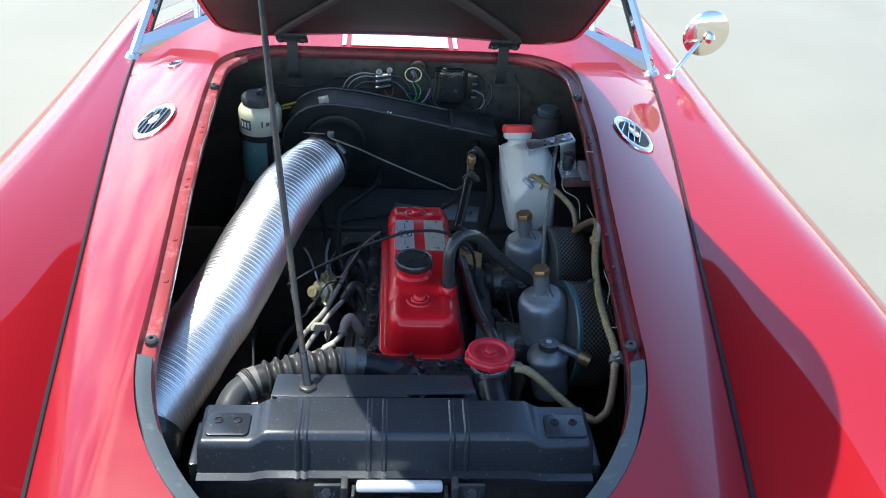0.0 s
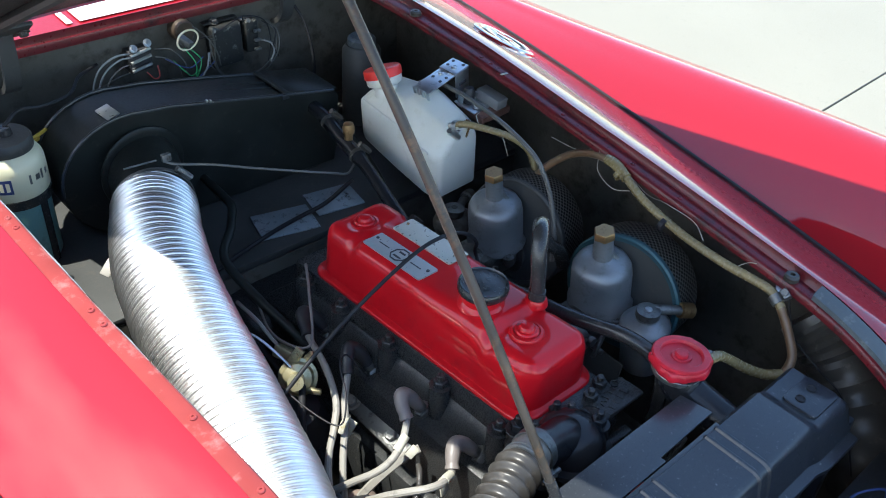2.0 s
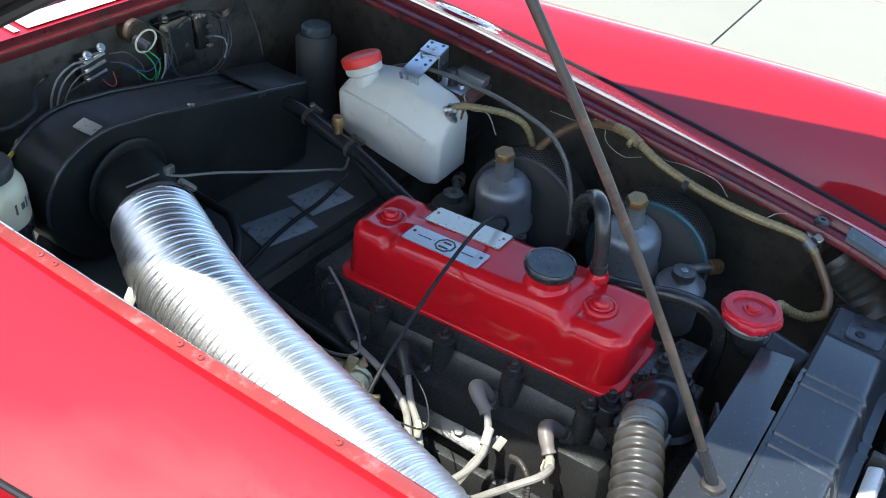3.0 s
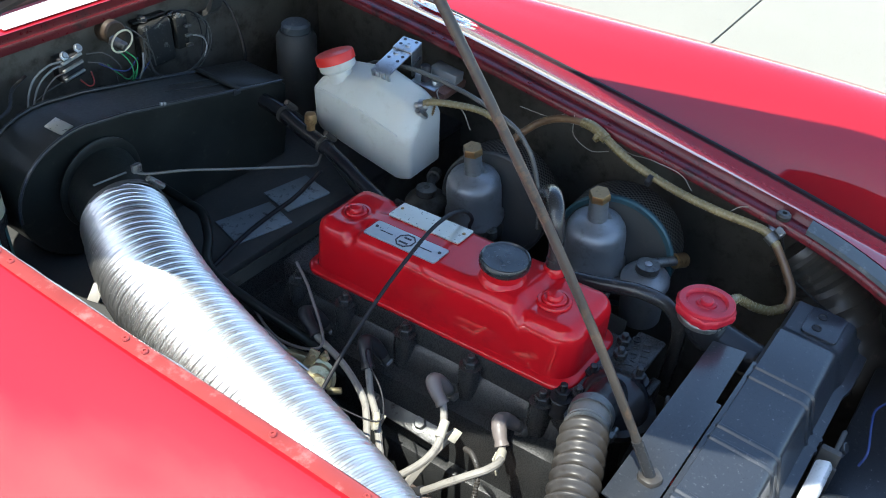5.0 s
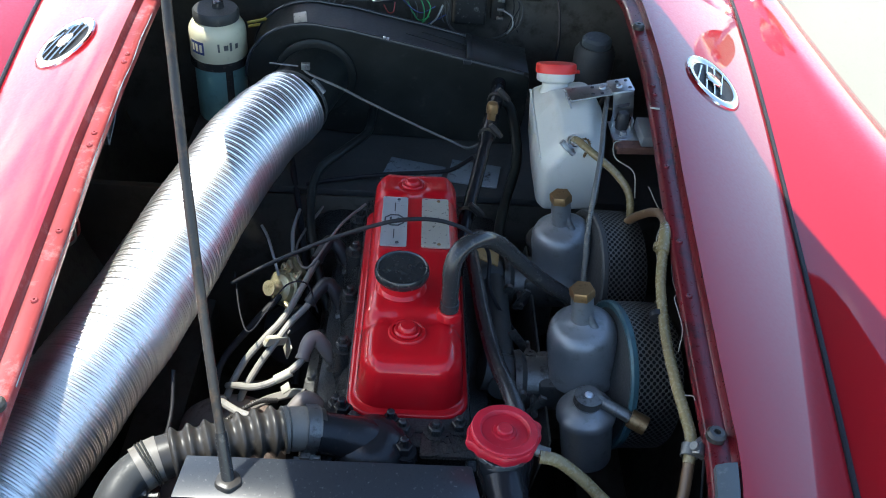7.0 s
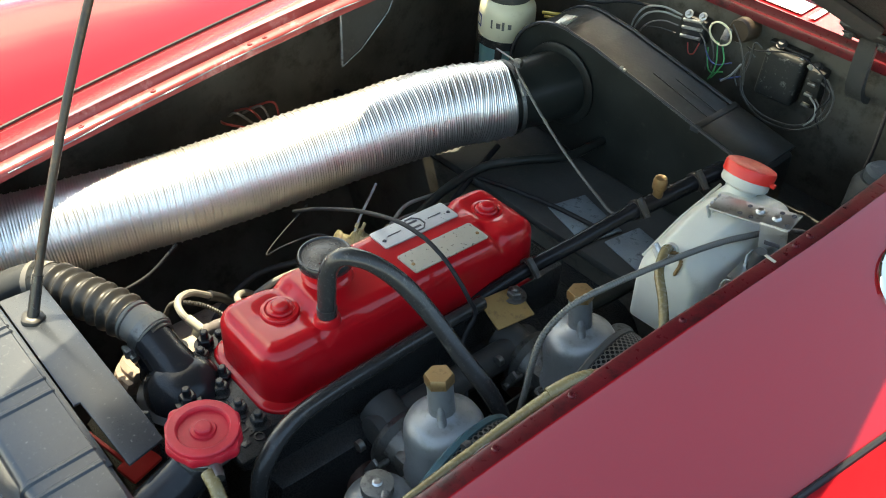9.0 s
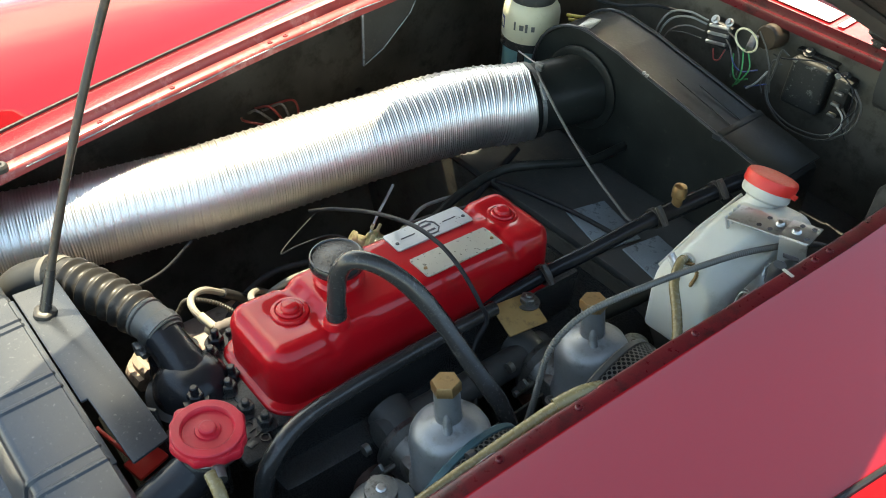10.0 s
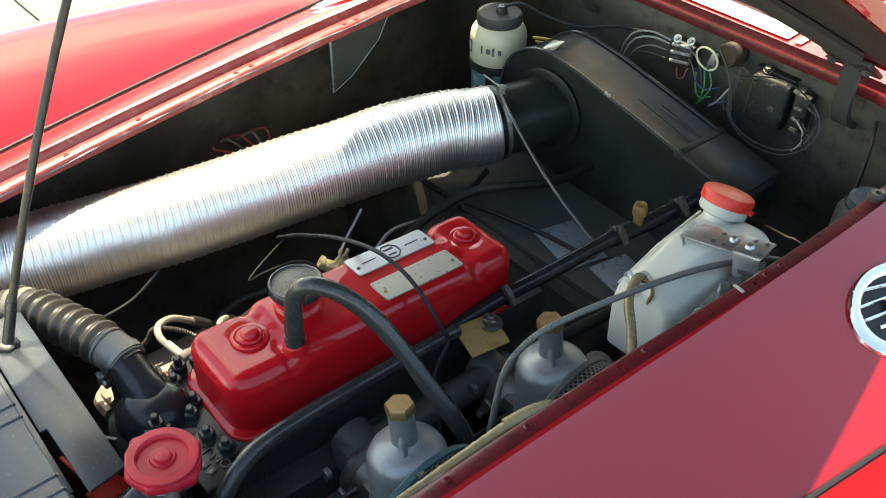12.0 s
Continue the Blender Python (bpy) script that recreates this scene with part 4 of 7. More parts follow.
    part("oil_filler_cap", turned([(0.0215, 0.0180), (0.0262, 0.0188), (0.0276, 0.0205), (0.0282, 0.0240), (0.0278, 0.0278), (0.0267, 0.0298), (0.0255, 0.0302), (0.0244, 0.0290), (0.0230, 0.0287), (0.0120, 0.0296), (0, 0.0299)], c, seg=56), CAPBLACK, cover, "round black oil filler cap")
    # breather spout
    part("breather_spout", turned([(0.0135, -0.003), (0.0125, 0.003), (0.0108, 0.006)], (0.041, -0.123, ez(-0.123, 0.765)), seg=20), COVER, cover)

    # head studs along the plug side and at the front
    for y in (-0.185, -0.095, -0.005, 0.085, 0.16):
        bm = turned([(0.0125, -0.045), (0.0125, -0.004), (0.0105, 0), (0.0105, 0.002)], (-0.067, y, ez(y, 0.682)), seg=18)
        bolt(bm, (-0.067, y, ez(y, 0.683)), 0.0085, 0.008, stud=0.007)
        part("head_stud", bm, CAST, e, "black head stud with nut")
    for x, y in ((-0.048, -0.215), (0.0, -0.222), (0.032, -0.222), (-0.075, -0.228), (0.055, -0.215)):
        part("head_bolt", bolt(bmesh.new(), (x, y, ez(y, 0.693)), 0.008, 0.008, stud=0.006), CAST, e)
    # raised casting marks on the front of the head
    cu = bpy.data.curves.new("casting_mark", "FONT")
    cu.body, cu.size, cu.extrude, cu.align_x = "PAT NO", 0.014, 0.0008, "CENTER"
    tmp = new("casting_mark_curve", cu)
    me = bpy.data.meshes.new_from_object(tmp)
    bpy.data.objects.remove(tmp)
    pad = part("casting_pad", box((0.052, -0.236, 0.7060), (0.070, 0.034, 0.006), 0.003, pose(0, 0, 0, -4, 0, 0)), CAST, e)
    me.materials.append(CAST)
    ob = new("casting_mark", me)
    ob.parent = e
    ob["label"] = "raised cast lettering"
    ob.matrix_basis = Matrix.Translation(Vector((0.052, -0.234, 0.7096)) - BASE[e.name]) @ pose(0, 0, 0, -4, 0, 15)
    BASE[ob.name] = BASE[e.name]
    for k in range(5):
        part("casting_bar", box((0.032 + 0.0095 * k, -0.2475 + 0.0025 * k, 0.7095), (0.006, 0.009, 0.0016), 0.0006, pose(0, 0, 0, -4, 0, 15)), CAST, e)

    # thermostat housing with its elbow and bolts
    th = part("thermostat_housing", turned([(0.044, 0.0), (0.044, 0.007), (0.0370, 0.0095), (0.0365, 0.014), (0.0348, 0.022), (0.0300, 0.030), (0.021, 0.036), (0.011, 0.039), (0, 0.0395)], (-0.028, -0.247, 0.695), seg=40), GLOSSCAST, e, "oily black thermostat housing")
    part("elbow", sweep(bmesh.new(), spline([(-0.010, -0.244, 0.690), (-0.022, -0.244, 0.702), (-0.040, -0.245, 0.717), (-0.060, -0.246, 0.726), (-0.086, -0.248, 0.7345)], 8), lambda q, w, a: 0.0270 - 0.0068 * ease(q / w, 0.15, 0.75), 32), GLOSSCAST, th)
    for x, y, z in ((-0.074, -0.256, 0.704), (0.002, -0.256, 0.712), (-0.012, -0.212, 0.698), (-0.060, -0.203, 0.702)):
        bm = turned([(0.0140, -0.006), (0.0122, 0.004), (0.0118, 0.012), (0.010, 0.014)], (x, y, z - 0.006), seg=20)
        bolt(bm, (x, y, z + 0.008), 0.0080, 0.009, stud=0.009)
        part("housing_bolt", bm, GLOSSCAST, th)
    part("alternator_tab", box((0.03, -0.262, 0.66), (0.05, 0.012, 0.05), 0.003), CAST, e)

    # water pump pulley and fan belt area, dark
    part("fan_pulley", turned([(0.058, -0.012), (0.062, -0.010), (0.050, 0.0), (0.062, 0.010), (0.058, 0.012)], (0.0, -0.285, 0.60), (0, 1, 0), 36), CAST, e)
    for k in range(6):
        a = 2 * math.pi * k / 6 + 0.3
        bm = box((0, 0, 0), (0.10, 0.004, 0.055), 0.001, pose(0, 0, 0, 0, 0, 0))
        bm.transform(Matrix.Translation((0.0, -0.305, 0.60)) @ Matrix.Rotation(a, 4, "Y") @ Matrix.Translation((0.075, 0, 0)) @ Matrix.Rotation(0.5, 4, "X"))
        part("fan_blade", bm, CAST, e)

    # plugs: boots and leads to the distributor
    dist = Vector((-0.150, 0.062, 0.56))
    leads = (
        (BOOT, [(-0.082, -0.167, 0.660), (-0.090, -0.160, 0.669), (-0.101, -0.158, 0.675), (-0.111, -0.165, 0.671), (-0.119, -0.174, 0.664)], [(-0.132, -0.181, 0.668), (-0.146, -0.187, 0.676), (-0.162, -0.184, 0.678), (-0.175, -0.173, 0.673), (-0.187, -0.156, 0.660), (-0.1945, -0.137, 0.640), (-0.200, -0.113, 0.615)]),
        (BOOT, [(-0.083, -0.079, 0.656), (-0.092, -0.074, 0.670), (-0.102, -0.072, 0.679), (-0.109, -0.081, 0.675), (-0.113, -0.094, 0.666)], [(-0.131, -0.108, 0.655), (-0.150, -0.114, 0.646), (-0.168, -0.110, 0.636), (-0.186, -0.097, 0.623), (-0.203, -0.075, 0.598), (-0.200, -0.03, 0.55), (-0.18, 0.02, 0.50)]),
        (BLACKBOOT, [(-0.080, 0.016, 0.645), (-0.087, 0.024, 0.662), (-0.097, 0.029, 0.671), (-0.107, 0.020, 0.667), (-0.117, 0.007, 0.657)], [(-0.136, -0.013, 0.645), (-0.150, -0.033, 0.634), (-0.172, -0.058, 0.610), (-0.190, -0.085, 0.580), (-0.195, -0.11, 0.53), (-0.18, -0.13, 0.47)]),
        (BLACKBOOT, [(-0.080, 0.106, 0.640), (-0.089, 0.114, 0.657), (-0.101, 0.118, 0.666), (-0.109, 0.105, 0.664), (-0.116, 0.086, 0.659)], [(-0.129, 0.034, 0.657), (-0.146, -0.010, 0.647), (-0.165, -0.032, 0.635), (-0.190, -0.055, 0.610), (-0.207, -0.09, 0.575), (-0.205, -0.13, 0.53), (-0.19, -0.15, 0.47)]),
    )
    for i, (m, bt, ways) in enumerate(leads):
        s = Vector(bt[0])
        o = (Vector(bt[1]) - s).normalized()
        bm = turned([(0.0115, -0.022), (0.0115, -0.008), (0.010, -0.006)], s, o, 18, hexa)
        lathe(bm, [(0.0065, -0.006), (0.0065, 0.002), (0.0055, 0.003), (0.0065, 0.006), (0.0055, 0.008)], s, o, 14)
        plug = part("spark_plug", bm, ALLOYD, e, "spark plug in the head")
        part("plug_boot", sweep(bmesh.new(), spline(bt, 6), lambda q, w, a: 0.0068 + 0.0019 * math.sin(math.pi * min(1, q / w * 1.1)) + (0.0010 if q > 0.93 * w else 0), 16), m, plug, "grey-brown rubber plug boot" if i < 2 else "black rubber plug boot")
        part("ignition_lead", hose([bt[-2], bt[-1], *ways], 0.0041, 10), GREYLEAD, plug, "grey high tension lead")
        if i == 0:
            part("lead_connector", sweep(bmesh.new(), [(-0.196, -0.132, 0.635), (-0.200, -0.113, 0.615), (-0.203, -0.100, 0.600)], 0.0060, 12), BLACKBOOT, plug, "black lead connector")
        if i < 2:
            u = Vector(ways[0])
            w = (Vector(ways[1]) - u).normalized()
            part("lead_sleeve", sweep(bmesh.new(), [u - w * 0.008, u + w * 0.011], 0.0052, 12), PALE, plug, "pale sleeve on the lead")
    d = part("distributor", turned([(0.026, -0.10), (0.026, -0.03), (0.036, -0.028), (0.036, 0.0), (0.030, 0.018), (0.016, 0.026), (0, 0.027)], dist, (-0.25, 0, 1), 28), BLACKBOOT, e, "black distributor cap")
    bm = turned([(0.0, -0.024), (0.011, -0.023), (0.0185, -0.018), (0.0200, -0.012), (0.0200, -0.004), (0.0232, -0.003), (0.0232, 0.000), (0.0195, 0.001), (0.0170, 0.006), (0.009, 0.009), (0.0075, 0.020), (0.0095, 0.021), (0.0095, 0.026), (0, 0.027)], (-0.155, 0.052, 0.641), (-0.55, -0.65, 0.5), 28)
    part("vacuum_unit", bm, DISTR, d, "cream and brass vacuum advance capsule")
    bm = box((-0.143, 0.092, 0.640), (0.014, 0.034, 0.016), 0.003, pose(0, 0, 0, 10, 25, 30))
    part("vacuum_bracket", bm, DISTR, d)
    part("vacuum_arm", box((-0.150, 0.034, 0.630), (0.006, 0.026, 0.008), 0.002, pose(0, 0, 0, 0, 0, 40)), DISTR, d)
    part("vacuum_pipe", hose([(-0.146, 0.098, 0.645), (-0.150, 0.115, 0.655), (-0.152, 0.14, 0.665), (-0.150, 0.19, 0.66)], 0.0025, 8), GREYLEAD, d)
    for tx, ty, tz, tr in ((-0.150, 0.062, 0.664, 35), (-0.136, 0.058, 0.654, -20)):
        tab = box((tx, ty, tz), (0.004, 0.012, 0.022), 0.001, pose(0, 0, 0, 25, 20, tr))
        bolt(tab, (tx - 0.002, ty - 0.004, tz + 0.006), 0.0035, 0.003, (-0.7, -0.6, 0.4))
        part("vacuum_tab", tab, DISTR, d)
    part("vacuum_rod", hose([(-0.160, 0.058, 0.655), (-0.168, 0.075, 0.670), (-0.178, 0.098, 0.683), (-0.188, 0.115, 0.688)], 0.0019, 8), ZINC, d, "thin bright rod")
    # separator clip and pale tag on the leads
    bm = box((-0.152, -0.034, 0.634), (0.030, 0.007, 0.014), 0.002, pose(0, 0, 0, 10, 25, 40))
    part("lead_clip", bm, PALE, e, "pale plastic lead clip")
    part("paper_tag", box((-0.140, -0.024, 0.612), (0.002, 0.016, 0.026), 0.0005, pose(0, 0, 0, 18, 10, 25)), PALE, e, "pale yellow tag on the leads")
    part("earth_strap", sweep(bmesh.new(), spline([(-0.108, -0.112, 0.632), (-0.125, -0.106, 0.624), (-0.163, -0.094, 0.592), (-0.190, -0.085, 0.550), (-0.20, -0.08, 0.50)], 5), lambda q, w, a: 0.0018 + 0.0032 * abs(math.cos(a)), 10), GREYLEAD, e, "pale flat earth strap")
    part("paper_tag", box((-0.128, -0.122, 0.650), (0.002, 0.009, 0.015), 0.0005, pose(0, 0, 0, 30, 25, 35)), PALE, e, "pale yellow tag on the leads")
    part("paper_tag", box((-0.134, -0.178, 0.655), (0.014, 0.002, 0.020), 0.0005, pose(0, 0, 0, -20, 10, 15)), PALE, e, "pale torn tag on the lead")
    part("spring_cable", sweep(bmesh.new(), spline([(-0.212, -0.192, 0.618), (-0.1964, -0.188, 0.638), (-0.182, -0.184, 0.662), (-0.167, -0.176, 0.672), (-0.150, -0.158, 0.668), (-0.135, -0.140, 0.650)], 40), lambda q, w, a: 0.0026 + 0.0005 * math.sin(q / 0.00045), 10), HOSE, e, "coiled steel cable sheath")
    part("wire_loop", hose([(-0.205, 0.02, 0.69), (-0.190, -0.035, 0.675), (-0.176, -0.060, 0.672), (-0.158, -0.045, 0.690), (-0.140, -0.010, 0.700), (-0.118, 0.005, 0.690), (-0.105, -0.01, 0.66)], 0.0010, 8), BLACKWIRE, e, "thin dark wire loop")
    # alternator top and slotted bracket beside the block
    alt = part("alternator", turned([(0.0, -0.09), (0.055, -0.088), (0.065, -0.075), (0.066, 0.05), (0.060, 0.062), (0.02, 0.066), (0, 0.066)], (-0.20, -0.155, 0.52), (0, -1, 0), 36), DYNAMO, e, "faded tan dynamo body")
    part("dynamo_bracket", sweep(bmesh.new(), spline([(-0.205, -0.232, 0.592), (-0.180, -0.250, 0.612), (-0.150, -0.262, 0.632), (-0.120, -0.262, 0.640)], 6), lambda q, w, a: 0.004 + 0.010 * abs(math.cos(a)), 12), DYNAMO, e, "pale stained dynamo bracket")
    bm = box((-0.103, -0.035, 0.600), (0.026, 0.125, 0.006), 0.002, pose(0, 0, 0, -4, -35, 0))
    for y in (-0.062, 0.012):
        bolt(bm, (-0.105, y, 0.604 - 0.07 * (y + 0.06)), 0.007, 0.006, (-0.5, 0, 0.85))
    part("side_bracket", bm, ALLOYD, e, "dirty alloy bracket strip")
    pts = [Vector((-0.165, -0.215, 0.61)) + Vector((0.008 * math.cos(k * 1.1), 0.006 * k / 10 * 0.8, 0.008 * math.sin(k * 1.1) - 0.002 * k / 10)) for k in range(70)]
    part("coil_spring_wire", sweep(bmesh.new(), spline(pts, 2), 0.0012, 6), RUSTY, e)


engine()


# ---- fuel and air ----
def carburettor(y, top, group, side):
    """Side-draught carburettor with a bell-shaped suction chamber and brass cap, and its pancake air filter."""
    cx = 0.1755
    cb = thing("carburettor", (cx, y, top - 0.15), "dull grey alloy carburettor with brass damper cap", "carburettor", group)
    lean = Vector((-0.17, 0.01, 1)).normalized()
    t = Vector((cx, y, top))
    bellm = part("suction_chamber", turned([(0.041, -0.118), (0.041, -0.112), (0.0376, -0.109), (0.0374, -0.068), (0.0362, -0.058), (0.0325, -0.0505), (0.025, -0.0465), (0.0165, -0.0445), (0.0122, -0.0415), (0.0115, -0.009)], t, lean, 48), CARB, cb, "smooth bell-shaped alloy chamber", sharp=50)
    part("damper_cap", turned([(0.0122, -0.011), (0.0134, -0.0102), (0.0134, -0.0018), (0.0122, 0.0), (0, 0.0004)], t, lean, 24, hexa), BRASS, cb, "brass hexagon damper cap")
    part("vent_rib", sweep(bmesh.new(), [t + Vector((0.0085, -0.0050, -0.022)), t + Vector((0.0130, -0.0075, -0.034)), t + Vector((0.0215, -0.0125, -0.0475))], lambda q, w, a: 0.0036 + 0.0010 * q / w, 12), CARB, cb, "small cast vent horn")
    for a in (0.6, 2.7, 4.8):
        p = t + Vector((0.041 * math.cos(a), 0.041 * math.sin(a), -0.116))
        bm = turned([(0.0075, -0.012), (0.0075, 0.0)], p, lean, 14)
        lathe(bm, [(0.0042, 0), (0.0042, 0.0025), (0.002, 0.0025), (0.002, 0.0012), (0, 0.0012)], p, lean, 12)
        part("chamber_screw", bm, ALLOYD, cb)
    bm = turned([(0.034, -0.055), (0.036, -0.048), (0.030, -0.042), (0.029, 0.035), (0.038, 0.038), (0.038, 0.046)], (cx, y, top - 0.142), (1, 0, 0), 32)
    rbox(bm, (cx, y, top - 0.135), (0.062, 0.058, 0.035), 0.008)
    lathe(bm, [(0.016, -0.06), (0.016, 0.0)], (cx, y, top - 0.16), (0, 0, 1), 18)
    part("throttle_body", bm, ALLOYD, cb, "dirty alloy throttle body")
    # levers and springs on the throttle spindle
    bm = sweep(bmesh.new(), [(cx - 0.035, y - 0.055, top - 0.135), (cx - 0.035, y + 0.055, top - 0.135)], 0.0035, 10)
    rbox(bm, (cx - 0.035, y - 0.048, top - 0.128), (0.008, 0.004, 0.034), 0.001, pose(0, 0, 0, 0, 25, 0))
    rbox(bm, (cx - 0.045, y + 0.045, top - 0.125), (0.010, 0.004, 0.04), 0.001, pose(0, 0, 0, 0, -35, 0))
    lathe(bm, [(0.006, -0.003), (0.006, 0.003)], (cx - 0.052, y - 0.048, top - 0.112), (0, 1, 0), 12)
    part("throttle_lever", bm, ALLOYD, cb)
    # float bowl with lid, banjo and brass elbow
    by = y + 0.076 * side
    # rear bowl lowered and coloured dark so that it sinks into the shade
    low, coat = (0.094, CARB) if side < 0 else (0.120, GRIME)
    fb = part("float_bowl", turned([(0.022, -0.075), (0.0265, -0.072), (0.0275, -0.02), (0.0280, -0.012), (0.0305, -0.010), (0.0305, -0.005), (0.028, -0.001), (0.019, 0.004), (0.012, 0.007), (0, 0.0075)], (cx + 0.010, by, top - low), lean, 36), coat, cb, "round alloy float chamber" if side < 0 else "float chamber coloured dark as if in shade")
    bm = bolt(bmesh.new(), (cx + 0.010, by, top - low + 0.007), 0.0095, 0.010, stud=0.002)
    part("banjo_bolt", bm, ZINC if side < 0 else coat, fb)
    part("banjo", turned([(0.010, 0), (0.0145, 0.001), (0.0145, 0.010), (0.010, 0.011)], (cx + 0.010, by, top - low + 0.0075), seg=24), ALLOYD, fb)
    part("fuel_elbow", sweep(bmesh.new(), spline([(cx + 0.02, by, top - low + 0.013), (cx + 0.038, by + 0.012 * side, top - low + 0.011), (cx + 0.058, by + 0.022 * side, top - low + 0.006)], 4), 0.0062, 14), ALLOYD, fb)
    part("brass_union", sweep(bmesh.new(), [(cx + 0.050, by + 0.018 * side, top - low + 0.008), (cx + 0.066, by + 0.025 * side, top - low + 0.004)], 0.0098, 12), BRASS if side < 0 else coat, fb, "brass pipe union" if side < 0 else "pipe union coloured dark as if in shade")
    # pancake filter on the intake
    fc = Vector((0.215, y - 0.016, top - 0.1065))
    edge = TEALRIM if side < 0 else BLACK
    ax = Vector((1, 0.12, -0.08)).normalized()
    filt = part("air_filter", turned([(0, 0.002), (0.074, 0.002), (0.076, 0.009), (0, 0.009)], fc, ax, 56), BLACK, cb, "black filter backplate")
    part("rim", turned([(0.072, 0.0), (0.0775, -0.001), (0.080, 0.001), (0.080, 0.006), (0.076, 0.009), (0.072, 0.009)], fc, ax, 56, ring=True), edge, filt, "faded teal rolled rim" if side < 0 else "black rolled rim")
    bm = bmesh.new()
    lathe(bm, [(0.0785, 0.006), (0.0790, 0.032), (0.0785, 0.052), (0.0760, 0.056), (0.050, 0.057), (0.001, 0.057)], fc, ax, 56)
    uv = bm.loops.layers.uv.new("UVMap")
    u, v, w = frame_axes(ax)
    for f in bm.faces:
        for lp in f.loops:
            d = lp.vert.co - fc
            a = math.atan2(d.dot(v), d.dot(u)) / (2 * math.pi) * 70
            lp[uv].uv = (a, d.dot(w) * 152)
        us = [lp[uv].uv.x for lp in f.loops]
        if max(us) - min(us) > 35:
            for lp in f.loops:
                if lp[uv].uv.x < 0:
                    lp[uv].uv.x += 70
        for lp in f.loops:
            a, b = lp[uv].uv
            lp[uv].uv = (a + b, a - b)
    part("gauze", bm, GAUZE, filt, "dark perforated steel gauze")
    return cb


carburettor(-0.103, 0.7985, "twin carburettors", -1)
carburettor(0.081, 0.7855, "twin carburettors", 1)


def intake():
    m = thing("intake_manifold", (0.11, 0.0, 0.62), "black intake manifold and heat shield beside the engine", "manifold")
    bm = bmesh.new()
    sweep(bm, spline([(0.085, -0.10, 0.67), (0.11, -0.10, 0.665), (0.14, -0.103, 0.658)], 4), 0.022, 18)
    sweep(bm, spline([(0.085, 0.075, 0.655), (0.11, 0.078, 0.652), (0.14, 0.081, 0.645)], 4), 0.022, 18)
    sweep(bm, [(0.108, -0.125, 0.668), (0.108, 0.10, 0.652)], 0.0165, 18)
    part("balance_tube", bm, BLACK, m, "black balance tube")
    bm = box((0.150, -0.015, 0.60), (0.003, 0.33, 0.10), 0.001, pose(0, 0, 0, 0, 8, 0))
    part("heat_shield", bm, GRIME, m, "sooty sheet metal heat shield")
    bm = box((0.092, 0.072, 0.7035), (0.040, 0.050, 0.0025), 0.0008, pose(0, 0, 0, -4, 18, -8))
    br = part("ochre_plate", bm, OCHRE, m, "ochre painted metal tab")
    part("tab_bolt", bolt(bmesh.new(), (0.086, 0.090, 0.7055), 0.009, 0.008, stud=0.003), ALLOYD, br)
    bm = bmesh.new()
    for y in (-0.13, -0.02, 0.09):
        sweep(bm, spline([(0.08, y, 0.60), (0.115, y, 0.585), (0.14, y + 0.03, 0.53), (0.14, y + 0.06, 0.45)], 5), 0.021, 16)
    part("exhaust_runner", bm, RUSTY, m, "rusty exhaust manifold")


intake()

